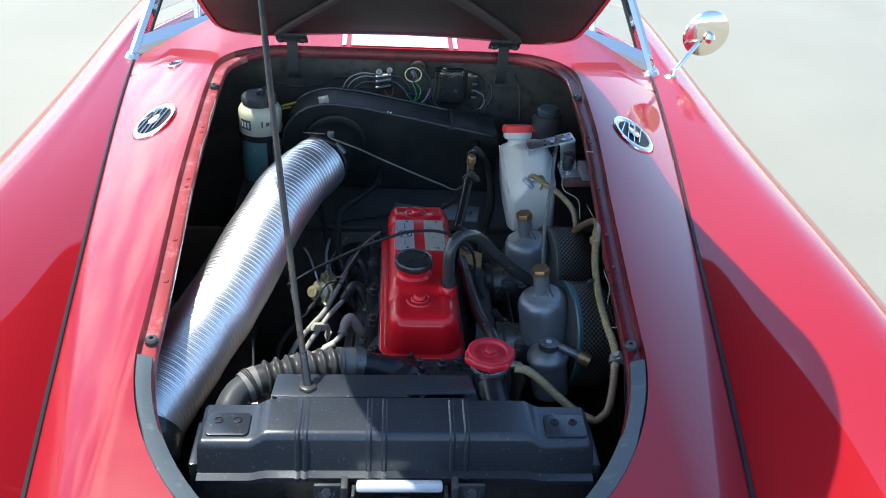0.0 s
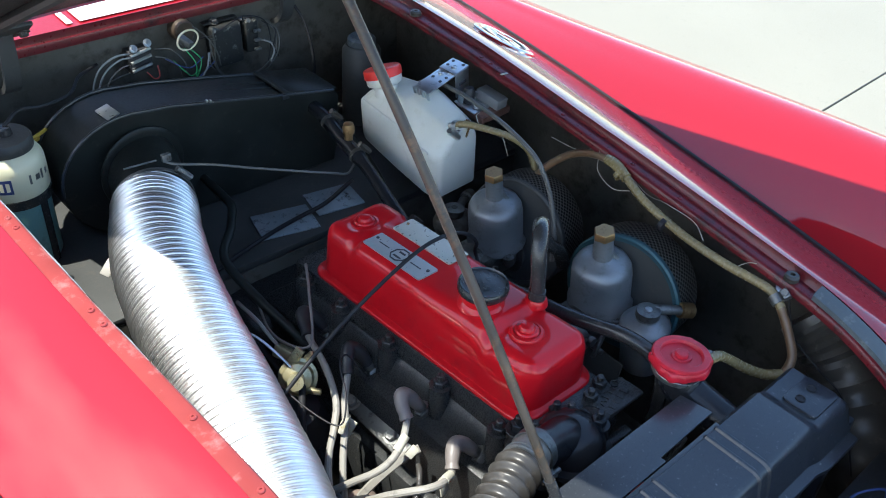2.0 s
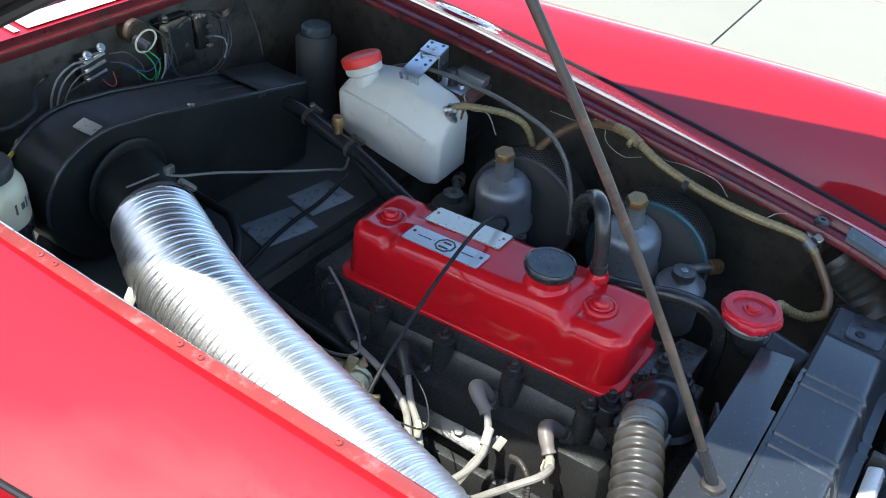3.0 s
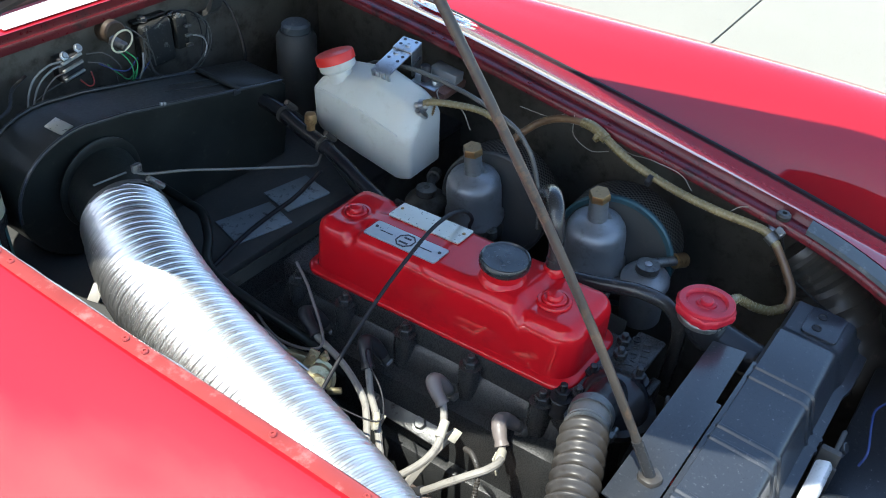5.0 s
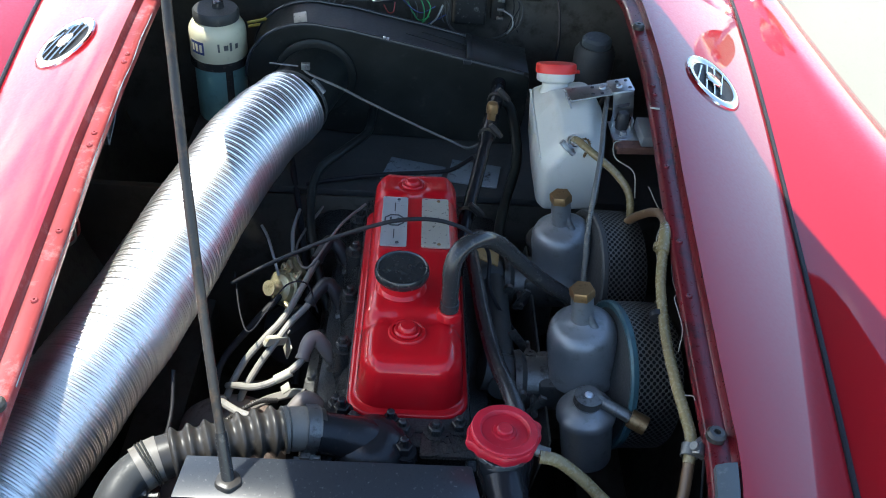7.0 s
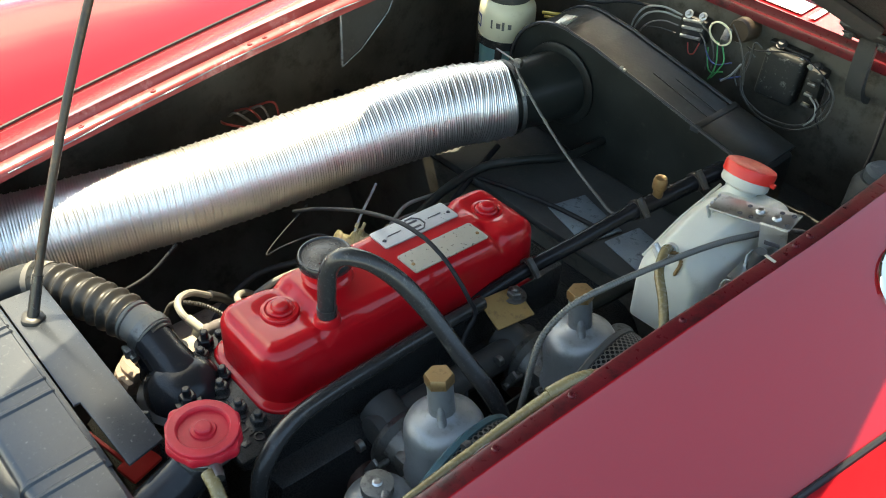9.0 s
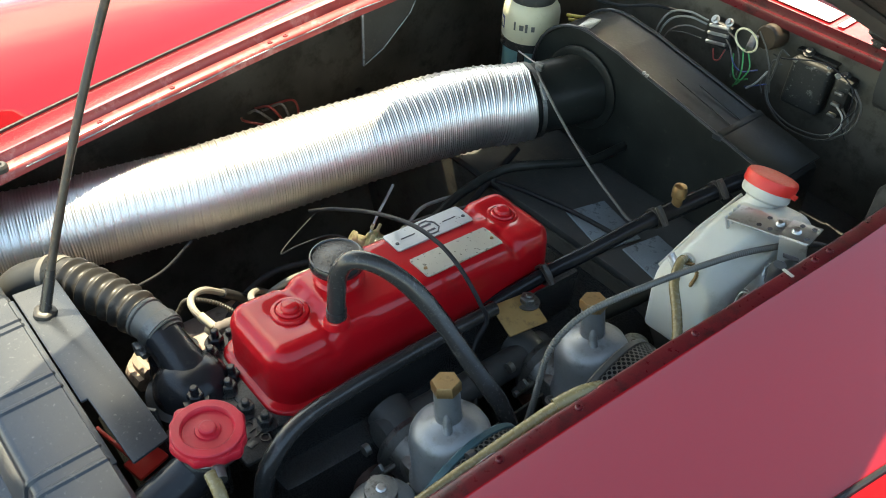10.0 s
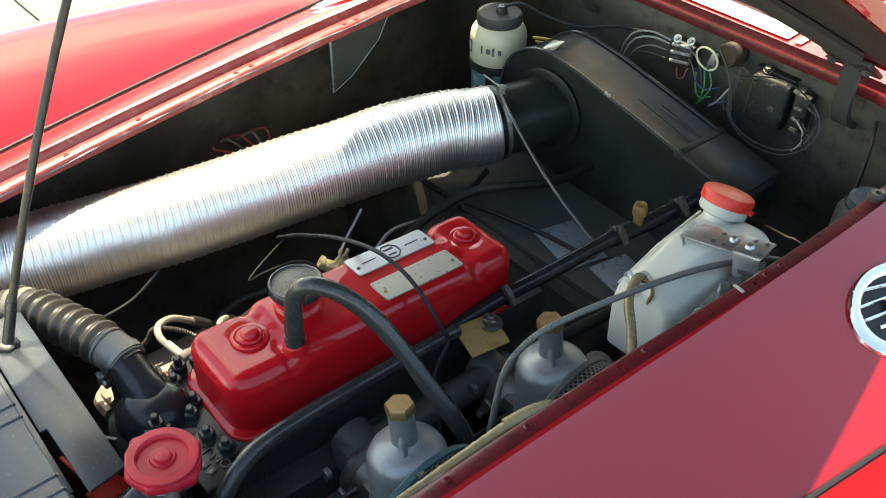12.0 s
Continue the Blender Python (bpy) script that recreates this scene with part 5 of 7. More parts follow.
# ---- radiator ----
def radiator():
    r = thing("radiator", (CX, -0.385, 0.24), "satin black radiator with ribbed top cowl", "radiator")
    x0, x1 = CX - 0.232, CX + 0.232
    # cowl: raised middle, lower shoulders with mounting pads, turned-down front face and lip
    bm = bmesh.new()
    xs = [x0, x0 + 0.005, x0 + 0.010, CX - 0.1, CX, CX + 0.1, x1 - 0.010, x1 - 0.005, x1] + [CX + q * u for q in (-1, 1) for u in (0.152, 0.156, 0.160, 0.164, 0.168, 0.174)]
    ribs = [-0.148, -0.139, -0.065, -0.047, 0.033, 0.050]
    xs = sorted(set(xs + [q + d for q in ribs for d in (-0.0034, -0.0015, 0.0015, 0.0034)]))
    rows = []
    for x in xs:
        u = abs(x - CX)
        z = 0.766 - 0.010 * ease(u, 0.152, 0.174)
        z -= 0.012 * max(0, (u - 0.226) / 0.010) ** 2
        bead = 0.0017 if min(abs(x - q) for q in ribs) < 0.002 else 0.0
        z += bead
        fr = (-0.414 - 0.004 * ease(u, 0.152, 0.174)) - bead
        rows.append([(x, -0.347, z - 0.030), (x, -0.349, z - 0.004), (x, -0.353, z), (x, fr + 0.010, z - 0.0008), (x, fr + 0.005, z - 0.0022), (x, fr + 0.0016, z - 0.0055), (x, fr, z - 0.010), (x, fr - 0.008, 0.724), (x, fr - 0.010, 0.719), (x, fr - 0.020, 0.717), (x, fr - 0.0205, 0.712)])
    vs = loft(bm, rows, closed=False)
    bm.faces.new(vs[0])
    bm.faces.new(vs[-1])
    part("cowl", bm, SATIN, r, "satin black pressed cowl with cross ribs", sharp=32)
    for px in (-0.2305, 0.1705):
        plan = rounded_rect(0.050, 0.038, 0.006, 5)
        pad = part("mounting_pad", extrude_outline(bmesh.new(), plan, lambda a, b, h, px=px: Vector((px + a, -0.387 + b, h)), 0.7535, 0.7582, 0.0012), SATIN, r, "raised pad with two bolts")
        for d in (-0.012, 0.010):
            part("pad_bolt", turned([(0.0052, 0), (0.0052, 0.0014), (0.0040, 0.0018), (0.0034, 0.0006), (0, 0.0006)], (px + d, -0.382, 0.7580), seg=18), BLACKWIRE, pad)
    bm = bmesh.new()
    rbox(bm, (CX, -0.385, 0.56), (0.47, 0.055, 0.34), 0.004)
    part("core", bm, GRIME, r, "dark radiator core")
    part("left_air_sleeve", sweep(bmesh.new(), spline([(0.312, -0.315, 0.745), (0.308, -0.36, 0.715), (0.300, -0.41, 0.66), (0.288, -0.45, 0.58)], 10), lambda q, w, a: 0.041 + 0.0022 * math.sin(q / 0.0018), 32), HOSE, r, "grey-black corrugated air sleeve")
    part("side_post", box((x0 - 0.004, -0.39, 0.60), (0.012, 0.07, 0.26), 0.002), SATIN, r)
    part("side_post", box((x1 + 0.004, -0.39, 0.60), (0.012, 0.07, 0.26), 0.002), SATIN, r)
    # flat closing plate behind the cowl
    outl = [(-0.186, -0.346), (-0.182, -0.304), (0.060, -0.304), (0.066, -0.338), (-0.02, -0.340), (-0.02, -0.346)]
    extr = extrude_outline(bmesh.new(), outl, lambda a, b, h: Vector((a, b, h)), 0.7615, 0.7645, 0.001)
    part("closing_plate", extr, SATIN, r, "flat satin black plate")
    bm = box((-0.06, -0.3505, 0.7635), (0.235, 0.006, 0.003), 0.001)
    part("plate_edge", bm, SATIN, r)
    bm = box((-0.036, -0.3285, 0.675), (0.055, 0.004, 0.004), 0.001, pose(0, 0, 0, 0, 0, 12))
    rbox(bm, (0.002, -0.314, 0.676), (0.024, 0.034, 0.006), 0.002, pose(0, 0, 0, 0, 8, 15))
    part("red_strip", bm, REDLID, r, "bright red strip below the plate")
    # filler neck, leaning forward from the tank, and its cap
    cap = Vector((0.0876, -0.2800, 0.7865))
    nk = part("filler_neck", sweep(bmesh.new(), spline([(0.098, -0.372, 0.728), (0.094, -0.345, 0.733), (0.089, -0.300, 0.745), (0.0865, -0.286, 0.757), (0.086, -0.283, 0.772)], 6), lambda s, w, a: 0.0205 if s < w * 0.72 else 0.0225, 24), GLOSSCAST, r, "black filler neck")
    part("neck_collar", turned([(0.0225, 0.0), (0.0265, 0.002), (0.0265, 0.007), (0.024, 0.010)], cap - Vector((0, 0, 0.026)), seg=28), ALLOYD, nk)
    up = Vector((0.03, 0.05, 1)).normalized()

    def lobes(a):
        ear = max(0, math.cos(a + 0.45)) ** 50 + max(0, -math.cos(a + 0.45)) ** 50
        small = max(0, math.cos(a - 1.0)) ** 90 + max(0, -math.cos(a - 1.0)) ** 90
        return 0.90 + 0.16 * ear + 0.03 * small + 0.065 * abs(math.cos(4 * a + 0.2)) ** 5
    bm = turned([(0.029, -0.0140), (0.0325, -0.0132), (0.0338, -0.0095), (0.0336, -0.0055), (0.0322, -0.0034), (0.029, -0.0030), (0.024, -0.0075), (0, -0.0085)], cap, up, 96, lobes)
    lathe(bm, [(0.0300, -0.0040), (0.0294, -0.0008), (0.0284, 0.0), (0.0222, 0.0002), (0.0212, -0.0008), (0.0202, -0.0040), (0.0190, -0.0044), (0.0120, -0.0040), (0.0108, -0.0038), (0.0100, -0.0022), (0.0074, -0.0020), (0.0070, 0.0006), (0.0058, 0.0016), (0, 0.0018)], cap, up, 64)
    c = part("radiator_cap", bm, CAPRED, r, "chalky red painted pressure cap", sharp=30)
    part("overflow_stub", sweep(bmesh.new(), [cap + Vector((0.022, -0.006, -0.016)), cap + Vector((0.040, -0.012, -0.017))], 0.0055, 12), ALLOYD, nk)


radiator()


def bonnet_latch():
    b = thing("bonnet_latch", (-0.03, -0.485, 0.60), "black latch bracket with bright bar behind the grille", "latch")
    part("cross_panel", box((CX, -0.500, 0.668), (0.60, 0.10, 0.012), 0.004, pose(0, 0, 0, -14, 0, 0)), SATIN, b, "black cross panel")
    part("bright_bar", box((-0.0285, -0.4465, 0.7175), (0.101, 0.016, 0.012), 0.004, pose(0, 0, 0, -25, 0, 0)), WHITE, b, "bright white metal bar")
    for x, s in ((-0.092, -1), (0.036, 1)):
        part("bracket", box((x, -0.447, 0.700), (0.008, 0.020, 0.050), 0.002), BLACK, b, "black bracket")
        part("bracket", box((x - s * 0.010, -0.449, 0.695), (0.004, 0.018, 0.036), 0.001), BLACK, b)
        part("bracket_ear", box((x + s * 0.018, -0.4505, 0.714), (0.034, 0.005, 0.022), 0.002), BLACK, b)
        part("ear_bolt", bolt(bmesh.new(), (x + s * 0.020, -0.453, 0.714), 0.0065, 0.005, (0, -0.8, 0.5)), SATIN, b)
    part("guide_cup", turned([(0.050, 0.0), (0.050, 0.018), (0.044, 0.024), (0.030, 0.027), (0.0, 0.030)], (-0.03, -0.492, 0.676), (0, -0.2, 1), 36), SATIN, b, "round black guide cup")
    part("cup_rib", box((-0.03, -0.492, 0.706), (0.004, 0.09, 0.005), 0.001), SATIN, b)


bonnet_latch()


# ---- bonnet prop ----
def prop_rod():
    """A slender rod, slightly bowed, that stands on the radiator plate and holds the lid."""
    def along(h):
        return Vector((-0.1422 - 0.1602 * h + 0.018 * h * h, -0.3297 + 0.4461 * h + 0.2813 * h * h, 0.766 + h))
    p0 = along(0.0)
    rod = thing("bonnet_prop_rod", p0, "worn brown steel rod propping the bonnet lid", "prop rod")
    part("rod", sweep(bmesh.new(), [along(h) for h in np.linspace(0.002, 0.565, 24)], lambda q, w, a: 0.0040 + 0.00012 * math.sin(q * 90), 14), RUSTROD, rod)
    part("foot_sleeve", sweep(bmesh.new(), [along(h) for h in np.linspace(0.001, 0.040, 6)], lambda q, w, a: 0.0056 - 0.0008 * q / w, 14), RUBBER, rod, "dark rubber sleeve at its foot")
    part("collar", turned([(0.0108, -0.003), (0.0112, -0.001), (0.0102, 0.0018), (0.0080, 0.0030), (0.0056, 0.0034)], p0, (0.05, 0.1, 1), 24, lambda a: 1 + 0.04 * math.sin(5 * a)), HOSE, rod, "grey rubber grommet round the foot")


prop_rod()


# ---- air duct and heater ----
def air_duct():
    d = thing("air_duct", (-0.28, -0.3, 0.65), "crinkled silver aluminium flexible air duct", "air duct")
    way = [(-0.1764, 0.3318, 0.7395), (-0.1890, 0.3035, 0.7370), (-0.2063, 0.268, 0.7367), (-0.2313, 0.2, 0.7304), (-0.2551, 0.1, 0.7227), (-0.2732, 0.0, 0.7164), (-0.2946, -0.1, 0.7107), (-0.3216, -0.2, 0.7062), (-0.3472, -0.3, 0.704), (-0.3608, -0.36, 0.6989)]
    pts = spline(way, 26)
    # even steps along the way
    ln = [0.0]
    for a, b in zip(pts, pts[1:]):
        ln.append(ln[-1] + (b - a).length)
    s = np.arange(0, ln[-1], 0.00054)
    arr = np.array([tuple(p) for p in pts])
    even = [Vector((np.interp(q, ln, arr[:, 0]), np.interp(q, ln, arr[:, 1]), np.interp(q, ln, arr[:, 2]))) for q in s]
    pitch = 0.0097
    dent = [(random.uniform(0, ln[-1]), random.uniform(0, 6.28), random.uniform(0.015, 0.045), random.uniform(0.0006, 0.0020)) for _ in range(22)]
    turns = [(random.uniform(0, 6.28), random.uniform(0, 6.28)) for _ in range(97)]
    wob = [(random.uniform(15, 160), random.uniform(0, 6.28), random.choice((1, 1, 2, 3))) for _ in range(6)]

    def swell(f):
        return float(np.interp(f, (0, 0.05, 0.16, 0.5, 1), (0.0518, 0.0534, 0.0556, 0.0546, 0.0534)))

    def rad(q, w, a):
        # wound strip: a crimped seam on each turn, two softer ribs between
        ph = math.pi * q / pitch + 0.5 * a + 0.18 * sum(math.sin(k * q + c + m * a) for k, c, m in wob)
        m = ph % math.pi - math.pi / 2
        crest = math.exp(-(m / 0.42) ** 2)
        r = swell(q / w) + 0.0014 * crest + 0.00040 * math.cos(6 * m) - 0.00045 * crest ** 2 * (0.5 + 0.5 * math.cos(60 * a + 40 * q))
        # each turn of the strip is crushed a little differently
        n = int(ph / math.pi) % 97
        r += crest * (0.00010 * math.sin(turns[n][0] + 11 * a) + 0.00022 * math.sin(turns[n][1] + 2 * a))
        for s0, a0, wd, dep in dent:
            if abs(q - s0) < 2 * wd:
                da = (a - a0 + math.pi) % (2 * math.pi) - math.pi
                r -= dep * math.exp(-((q - s0) / wd) ** 2 - (da / 0.5) ** 2)
        return r
    part("foil_tube", sweep(bmesh.new(), even, rad, 240, caps=False), FOIL, d, "ribbed aluminium foil tube", sharp=80)
    # pale piece added beside the tube in place of a spot of sunlight
    part("sun_spot_flap", box((-0.272, 0.263, 0.727), (0.020, 0.012, 0.0012), 0.0004, pose(0, 0, 0, 20, -35, 20)), GREYLEAD, d, "small pale piece added for a sunlit spot")
    part("front_sleeve", sweep(bmesh.new(), spline([(-0.347, -0.345, 0.705), (-0.352, -0.40, 0.685), (-0.345, -0.46, 0.63), (-0.335, -0.50, 0.54)], 6), lambda q, w, a: 0.0525 + 0.0018 * math.sin(q / 0.0022), 36), RUBBER, d, "black corrugated sleeve")


air_duct()


def heater_box():
    h = thing("heater_box", (0.0, 0.48, 0.646), "black scroll-shaped heater box with round air inlet", "heater")
    c = (-0.155, 0.735)
    out = []
    for k in range(17):
        a = radians(245 - (245 - 78) * k / 16)
        out.append((c[0] + 0.100 * math.cos(a), c[1] + 0.089 * math.sin(a)))
    out += [(-0.10, 0.8195), (-0.06, 0.8125), (0.0, 0.8015), (0.06, 0.789), (0.12, 0.777), (0.158, 0.770), (0.168, 0.762), (0.168, 0.70), (0.16, 0.648), (-0.10, 0.648)]

    def at(a, b, hgt):
        # the front face stands slightly skew
        return Vector((a, 0.410 + 0.06 * (-0.05 - a) * (1 if a < -0.05 else 0.2) + hgt, b))
    bm = extrude_outline(bmesh.new(), out, at, 0.0, 0.080, 0.0025, 2)
    part("casing", bm, HEATBLACK, h, "dusty black sheet metal casing", sharp=18)
    # folded seam along the top front edge
    top = [at(a, b, 0.0) + Vector((0, -0.001, 0.0015)) for a, b in out[6:23]]
    part("seam", sweep(bmesh.new(), top, 0.0022, 8), SATIN, h)
    top = [at(a, b, 0.080) + Vector((0, 0.0, 0.0015)) for a, b in out[6:23]]
    part("seam", sweep(bmesh.new(), top, 0.0022, 8), SATIN, h)
    bm = bmesh.new()
    for a in (-0.02, 0.002):
        pts = [at(a + t, 0.8045 - 0.238 * (a + t), 0.028 + 0.9 * (a + 0.02)) + Vector((0, 0.0, 0.0005)) for t in np.linspace(0, 0.13, 6)]
        sweep(bm, pts, 0.0007, 6)
    part("pressed_lines", bm, HEATBLACK, h)
    # inlet collar and raised ring round it
    d = Vector((0.30, 0.95, 0.06)).normalized()
    e0 = Vector((-0.1755, 0.331, 0.7400))
    part("inlet_collar", sweep(bmesh.new(), [e0 - d * 0.012, e0 + d * 0.055, e0 + d * 0.095], 0.0478, 44), HEATBLACK, h, "black inlet spigot")
    part("inlet_ring", turned([(0.060, 0.0), (0.060, 0.002), (0.056, 0.004), (0.050, 0.004)], e0 + d * 0.083, (0.06, -1, 0), 44), HEATBLACK, h)
    # light patch in place of the sun's glint on the casing, and clips
    px = box((-0.174, 0.438, 0.8235), (0.019, 0.028, 0.0025), 0.001, pose(0, 0, 0, 6, -11, 8))
    part("glint_patch", px, TINPLATE, h, "pale metal patch standing in for a sun glint")
    for a, b in ((0.073, 0.7855), (-0.05, 0.815), (-0.045, 0.8135)):
        part("clip", box(at(a, b, -0.002), (0.012 if a > 0 else 0.004, 0.004, 0.008 if a > 0 else 0.004), 0.001), SATIN if a > 0 else ZINC, h)
    part("end_plate", box((0.121, 0.449, 0.7795), (0.090, 0.083, 0.004), 0.001, pose(0, 0, 0, 0, 11, 0)), HEATBLACK, h, "smooth black end plate")
    part("end_strap", box((0.076, 0.449, 0.7895), (0.009, 0.084, 0.004), 0.001, pose(0, 0, 0, 0, 11, 0)), HEATBLACK, h)
    # wire clamp at the mouth of the spigot
    bm = clip_band(bmesh.new(), e0 + d * 0.004, d, 0.0505, 0.006, 40)
    part("wire_clamp", bm, ALLOYD, h)
    part("clamp_tag", box((-0.154, 0.327, 0.804), (0.012, 0.006, 0.010), 0.001), ALLOYD, h, "small metal tag")
    part("clamp_tail", sweep(bmesh.new(), [(-0.205, 0.338, 0.800), (-0.165, 0.332, 0.801)], 0.0012, 6), ALLOYD, h)


heater_box()


def shelf_patches():
    for x, y, sx, sy, rz in ((0.002, 0.312, 0.085, 0.060, -14), (0.092, 0.318, 0.075, 0.058, -10)):
        solo("metal_plate", box((x, y, 0.6480), (sx, sy, 0.003), 0.001, pose(0, 0, 0, 0, 0, rz)), WORN, (x, y, 0.6465), "worn grey metal cover plate on the shelf", "plate", "shelf plates")


shelf_patches()


# ---- bottles ----
def washer_tank():
    t = thing("washer_tank", (0.195, 0.25, 0.655), "milky white plastic tank with red screw lid", "tank")
    rows = [
        (0.352, [(0.172, 0.722), (0.166, 0.778), (0.185, 0.786), (0.232, 0.790), (0.244, 0.780), (0.244, 0.722)]),
        (0.340, [(0.166, 0.714), (0.160, 0.783), (0.184, 0.796), (0.235, 0.800), (0.250, 0.788), (0.250, 0.714)]),
        (0.262, [(0.165, 0.700), (0.162, 0.774), (0.184, 0.812), (0.230, 0.818), (0.250, 0.800), (0.252, 0.700)]),
        (0.197, [(0.168, 0.687), (0.165, 0.757), (0.189, 0.797), (0.226, 0.806), (0.247, 0.784), (0.253, 0.690)]),
        (0.178, [(0.176, 0.690), (0.174, 0.750), (0.195, 0.783), (0.224, 0.792), (0.240, 0.772), (0.244, 0.694)]),
    ]
    bm = bmesh.new()
    vs = loft(bm, [[(x, y, z) for x, z in r] for y, r in rows])
    bm.faces.new(vs[0])
    bm.faces.new(list(reversed(vs[-1])))
    bmesh.ops.recalc_face_normals(bm, faces=bm.faces)
    bmesh.ops.bevel(bm, geom=bm.edges[:], offset=0.0055, segments=3, profile=0.5, affect="EDGES")
    body = part("body", bm, PLASTIC, t, "milky plastic body", sharp=60)
    part("mould_line", sweep(bmesh.new(), [(0.1605, 0.336, 0.784), (0.1625, 0.262, 0.775), (0.1655, 0.198, 0.758)], 0.0018, 6), PLASTIC, body)
    n = Vector((0.1915, 0.3225, 0.8005))
    lean = Vector((-0.03, 0.40, 1)).normalized()
    part("neck", turned([(0.022, -0.012), (0.0180, -0.002), (0.0180, 0.003), (0.0250, 0.0065), (0.0262, 0.009), (0.0262, 0.018)], n, lean, 36), PLASTIC, t)
    part("lid", turned([(0.0268, 0.0170), (0.0280, 0.0175), (0.0280, 0.0275), (0.0270, 0.0298), (0.0245, 0.0308), (0, 0.0310)], n, lean, 60, lambda a: 1 + 0.006 * math.cos(30 * a)), REDLID, t, "bright red screw lid")
    part("lid_tab", box(n + lean * 0.020 + Vector((0.030, 0, 0)), (0.006, 0.006, 0.004), 0.001), REDLID, t)
    # outlet nipple and clip
    o = Vector((0.199, 0.196, 0.792))
    bm = sweep(bmesh.new(), [o, o + Vector((0.004, -0.020, 0.008))], 0.005, 12)
    part("nipple", bm, PLASTIC, t)
    bm = clip_band(bmesh.new(), o + Vector((0.003, -0.013, 0.005)), Vector((0.004, -0.02, 0.008)), 0.0068, 0.007, 18)
    part("hose_clip", bm, ZINC, t, "small zinc hose clip")
    part("spring_tail", sweep(bmesh.new(), spline([(0.206, 0.178, 0.800), (0.215, 0.176, 0.805), (0.221, 0.176, 0.797), (0.217, 0.177, 0.778)], 40), lambda q, w, a: 0.0016 + 0.0006 * math.sin(q / 0.0005), 8), BRASS, t, "small coiled wire tail")


washer_tank()


def tank_bracket():
    b = thing("tank_bracket", (0.25, 0.24, 0.82), "perforated zinc bracket holding the white tank", "bracket")
    le, ri = Vector((0.200, 0.2555, 0.8225)), Vector((0.284, 0.2650, 0.8375))
    u = (ri - le).normalized()
    v = (Vector((-0.10, 1, 0.04)) - u * Vector((-0.10, 1, 0.04)).dot(u)).normalized()
    w = u.cross(v)
    turn = Matrix((u, v, w)).transposed()

    def on(a, c, h=0.0):
        return le + u * a + v * c + w * h
    part("arm", box(on(0.034, 0), (0.070, 0.030, 0.0022), 0.0008, turn), ZINC, b, "bent zinc strip")
    part("end_strip", box(on(0.069, 0, 0.0024), (0.030, 0.031, 0.0022), 0.0008, turn), ZINC, b)
    for k in range(4):
        part("cut_tab", box(on(-0.001, -0.0125 + 0.0082 * k, -0.008), (0.0022, 0.0046, 0.020), 0.0007, turn @ Matrix.Rotation(radians(-12), 3, "Y")), ZINC, b)
    for a, c in ((0.030, -0.008), (0.033, 0.008), (0.042, -0.009), (0.066, 0.009), (0.079, -0.009), (0.078, 0.009)):
        part("hole", turned([(0.0025, 0.0), (0.0025, 0.0006), (0, 0.0006)], on(a, c, 0.0011 if a < 0.055 else 0.0034), w, 14), INK, b, "dark punched hole")
    for a, c in ((0.046, 0.004), (0.066, -0.003)):
        part("screw_head", turned([(0.0046, 0), (0.0044, 0.0014), (0.0030, 0.0026), (0.0012, 0.0020), (0, 0.0018)], on(a, c, 0.0011 if a < 0.055 else 0.0034), w, 18), ZINC, b)
    drop = on(0.069, -0.0150, -0.018)
    part("drop_plate", box(drop, (0.028, 0.0022, 0.040), 0.0008, turn), ZINC, b)
    part("slot", box(drop + v * -0.0012, (0.016, 0.0010, 0.005), 0.0004, turn), INK, b)
    part("foot_plate", box((0.273, 0.226, 0.7905), (0.034, 0.040, 0.0022), 0.0008, pose(0, 0, 0, 6, 0, 4)), ZINC, b)
    for dx in (-0.013, 0.013):
        part("cheek", box((0.272 + dx, 0.236, 0.796), (0.0022, 0.010, 0.018), 0.0008, pose(0, 0, 0, 6, 0, 4)), ZINC, b)
    part("rubber_bush", turned([(0.0075, 0.0), (0.0085, 0.002), (0.0085, 0.020), (0.0065, 0.024), (0, 0.024)], (0.271, 0.231, 0.791), (0, 0.06, 1), 22), BLACKBOOT, b, "black rubber bush")
    part("bush_nut", bolt(bmesh.new(), (0.271, 0.214, 0.7915), 0.0045, 0.004), ZINC, b)
    part("relay_box", box((0.301, 0.215, 0.7975), (0.022, 0.044, 0.016), 0.002, pose(0, 0, 0, 6, 0, 4)), RELAYGREY, b, "small grey relay box")
    part("red_tab", box((0.290, 0.214, 0.7835), (0.060, 0.044, 0.011), 0.0015, pose(0, 0, 0, 6, 0, 4)), RUSTY, b, "dull red relay base")
    part("wire", hose([(0.268, 0.205, 0.788), (0.258, 0.20, 0.786), (0.262, 0.190, 0.770), (0.285, 0.175, 0.760), (0.29, 0.16, 0.73)], 0.0009, 6), PALE, b, "fine pale wire")
    part("wire", hose([(0.296, 0.232, 0.800), (0.310, 0.236, 0.806), (0.322, 0.225, 0.795)], 0.0012, 6), BLUE, b, "thin blue wire")


tank_bracket()


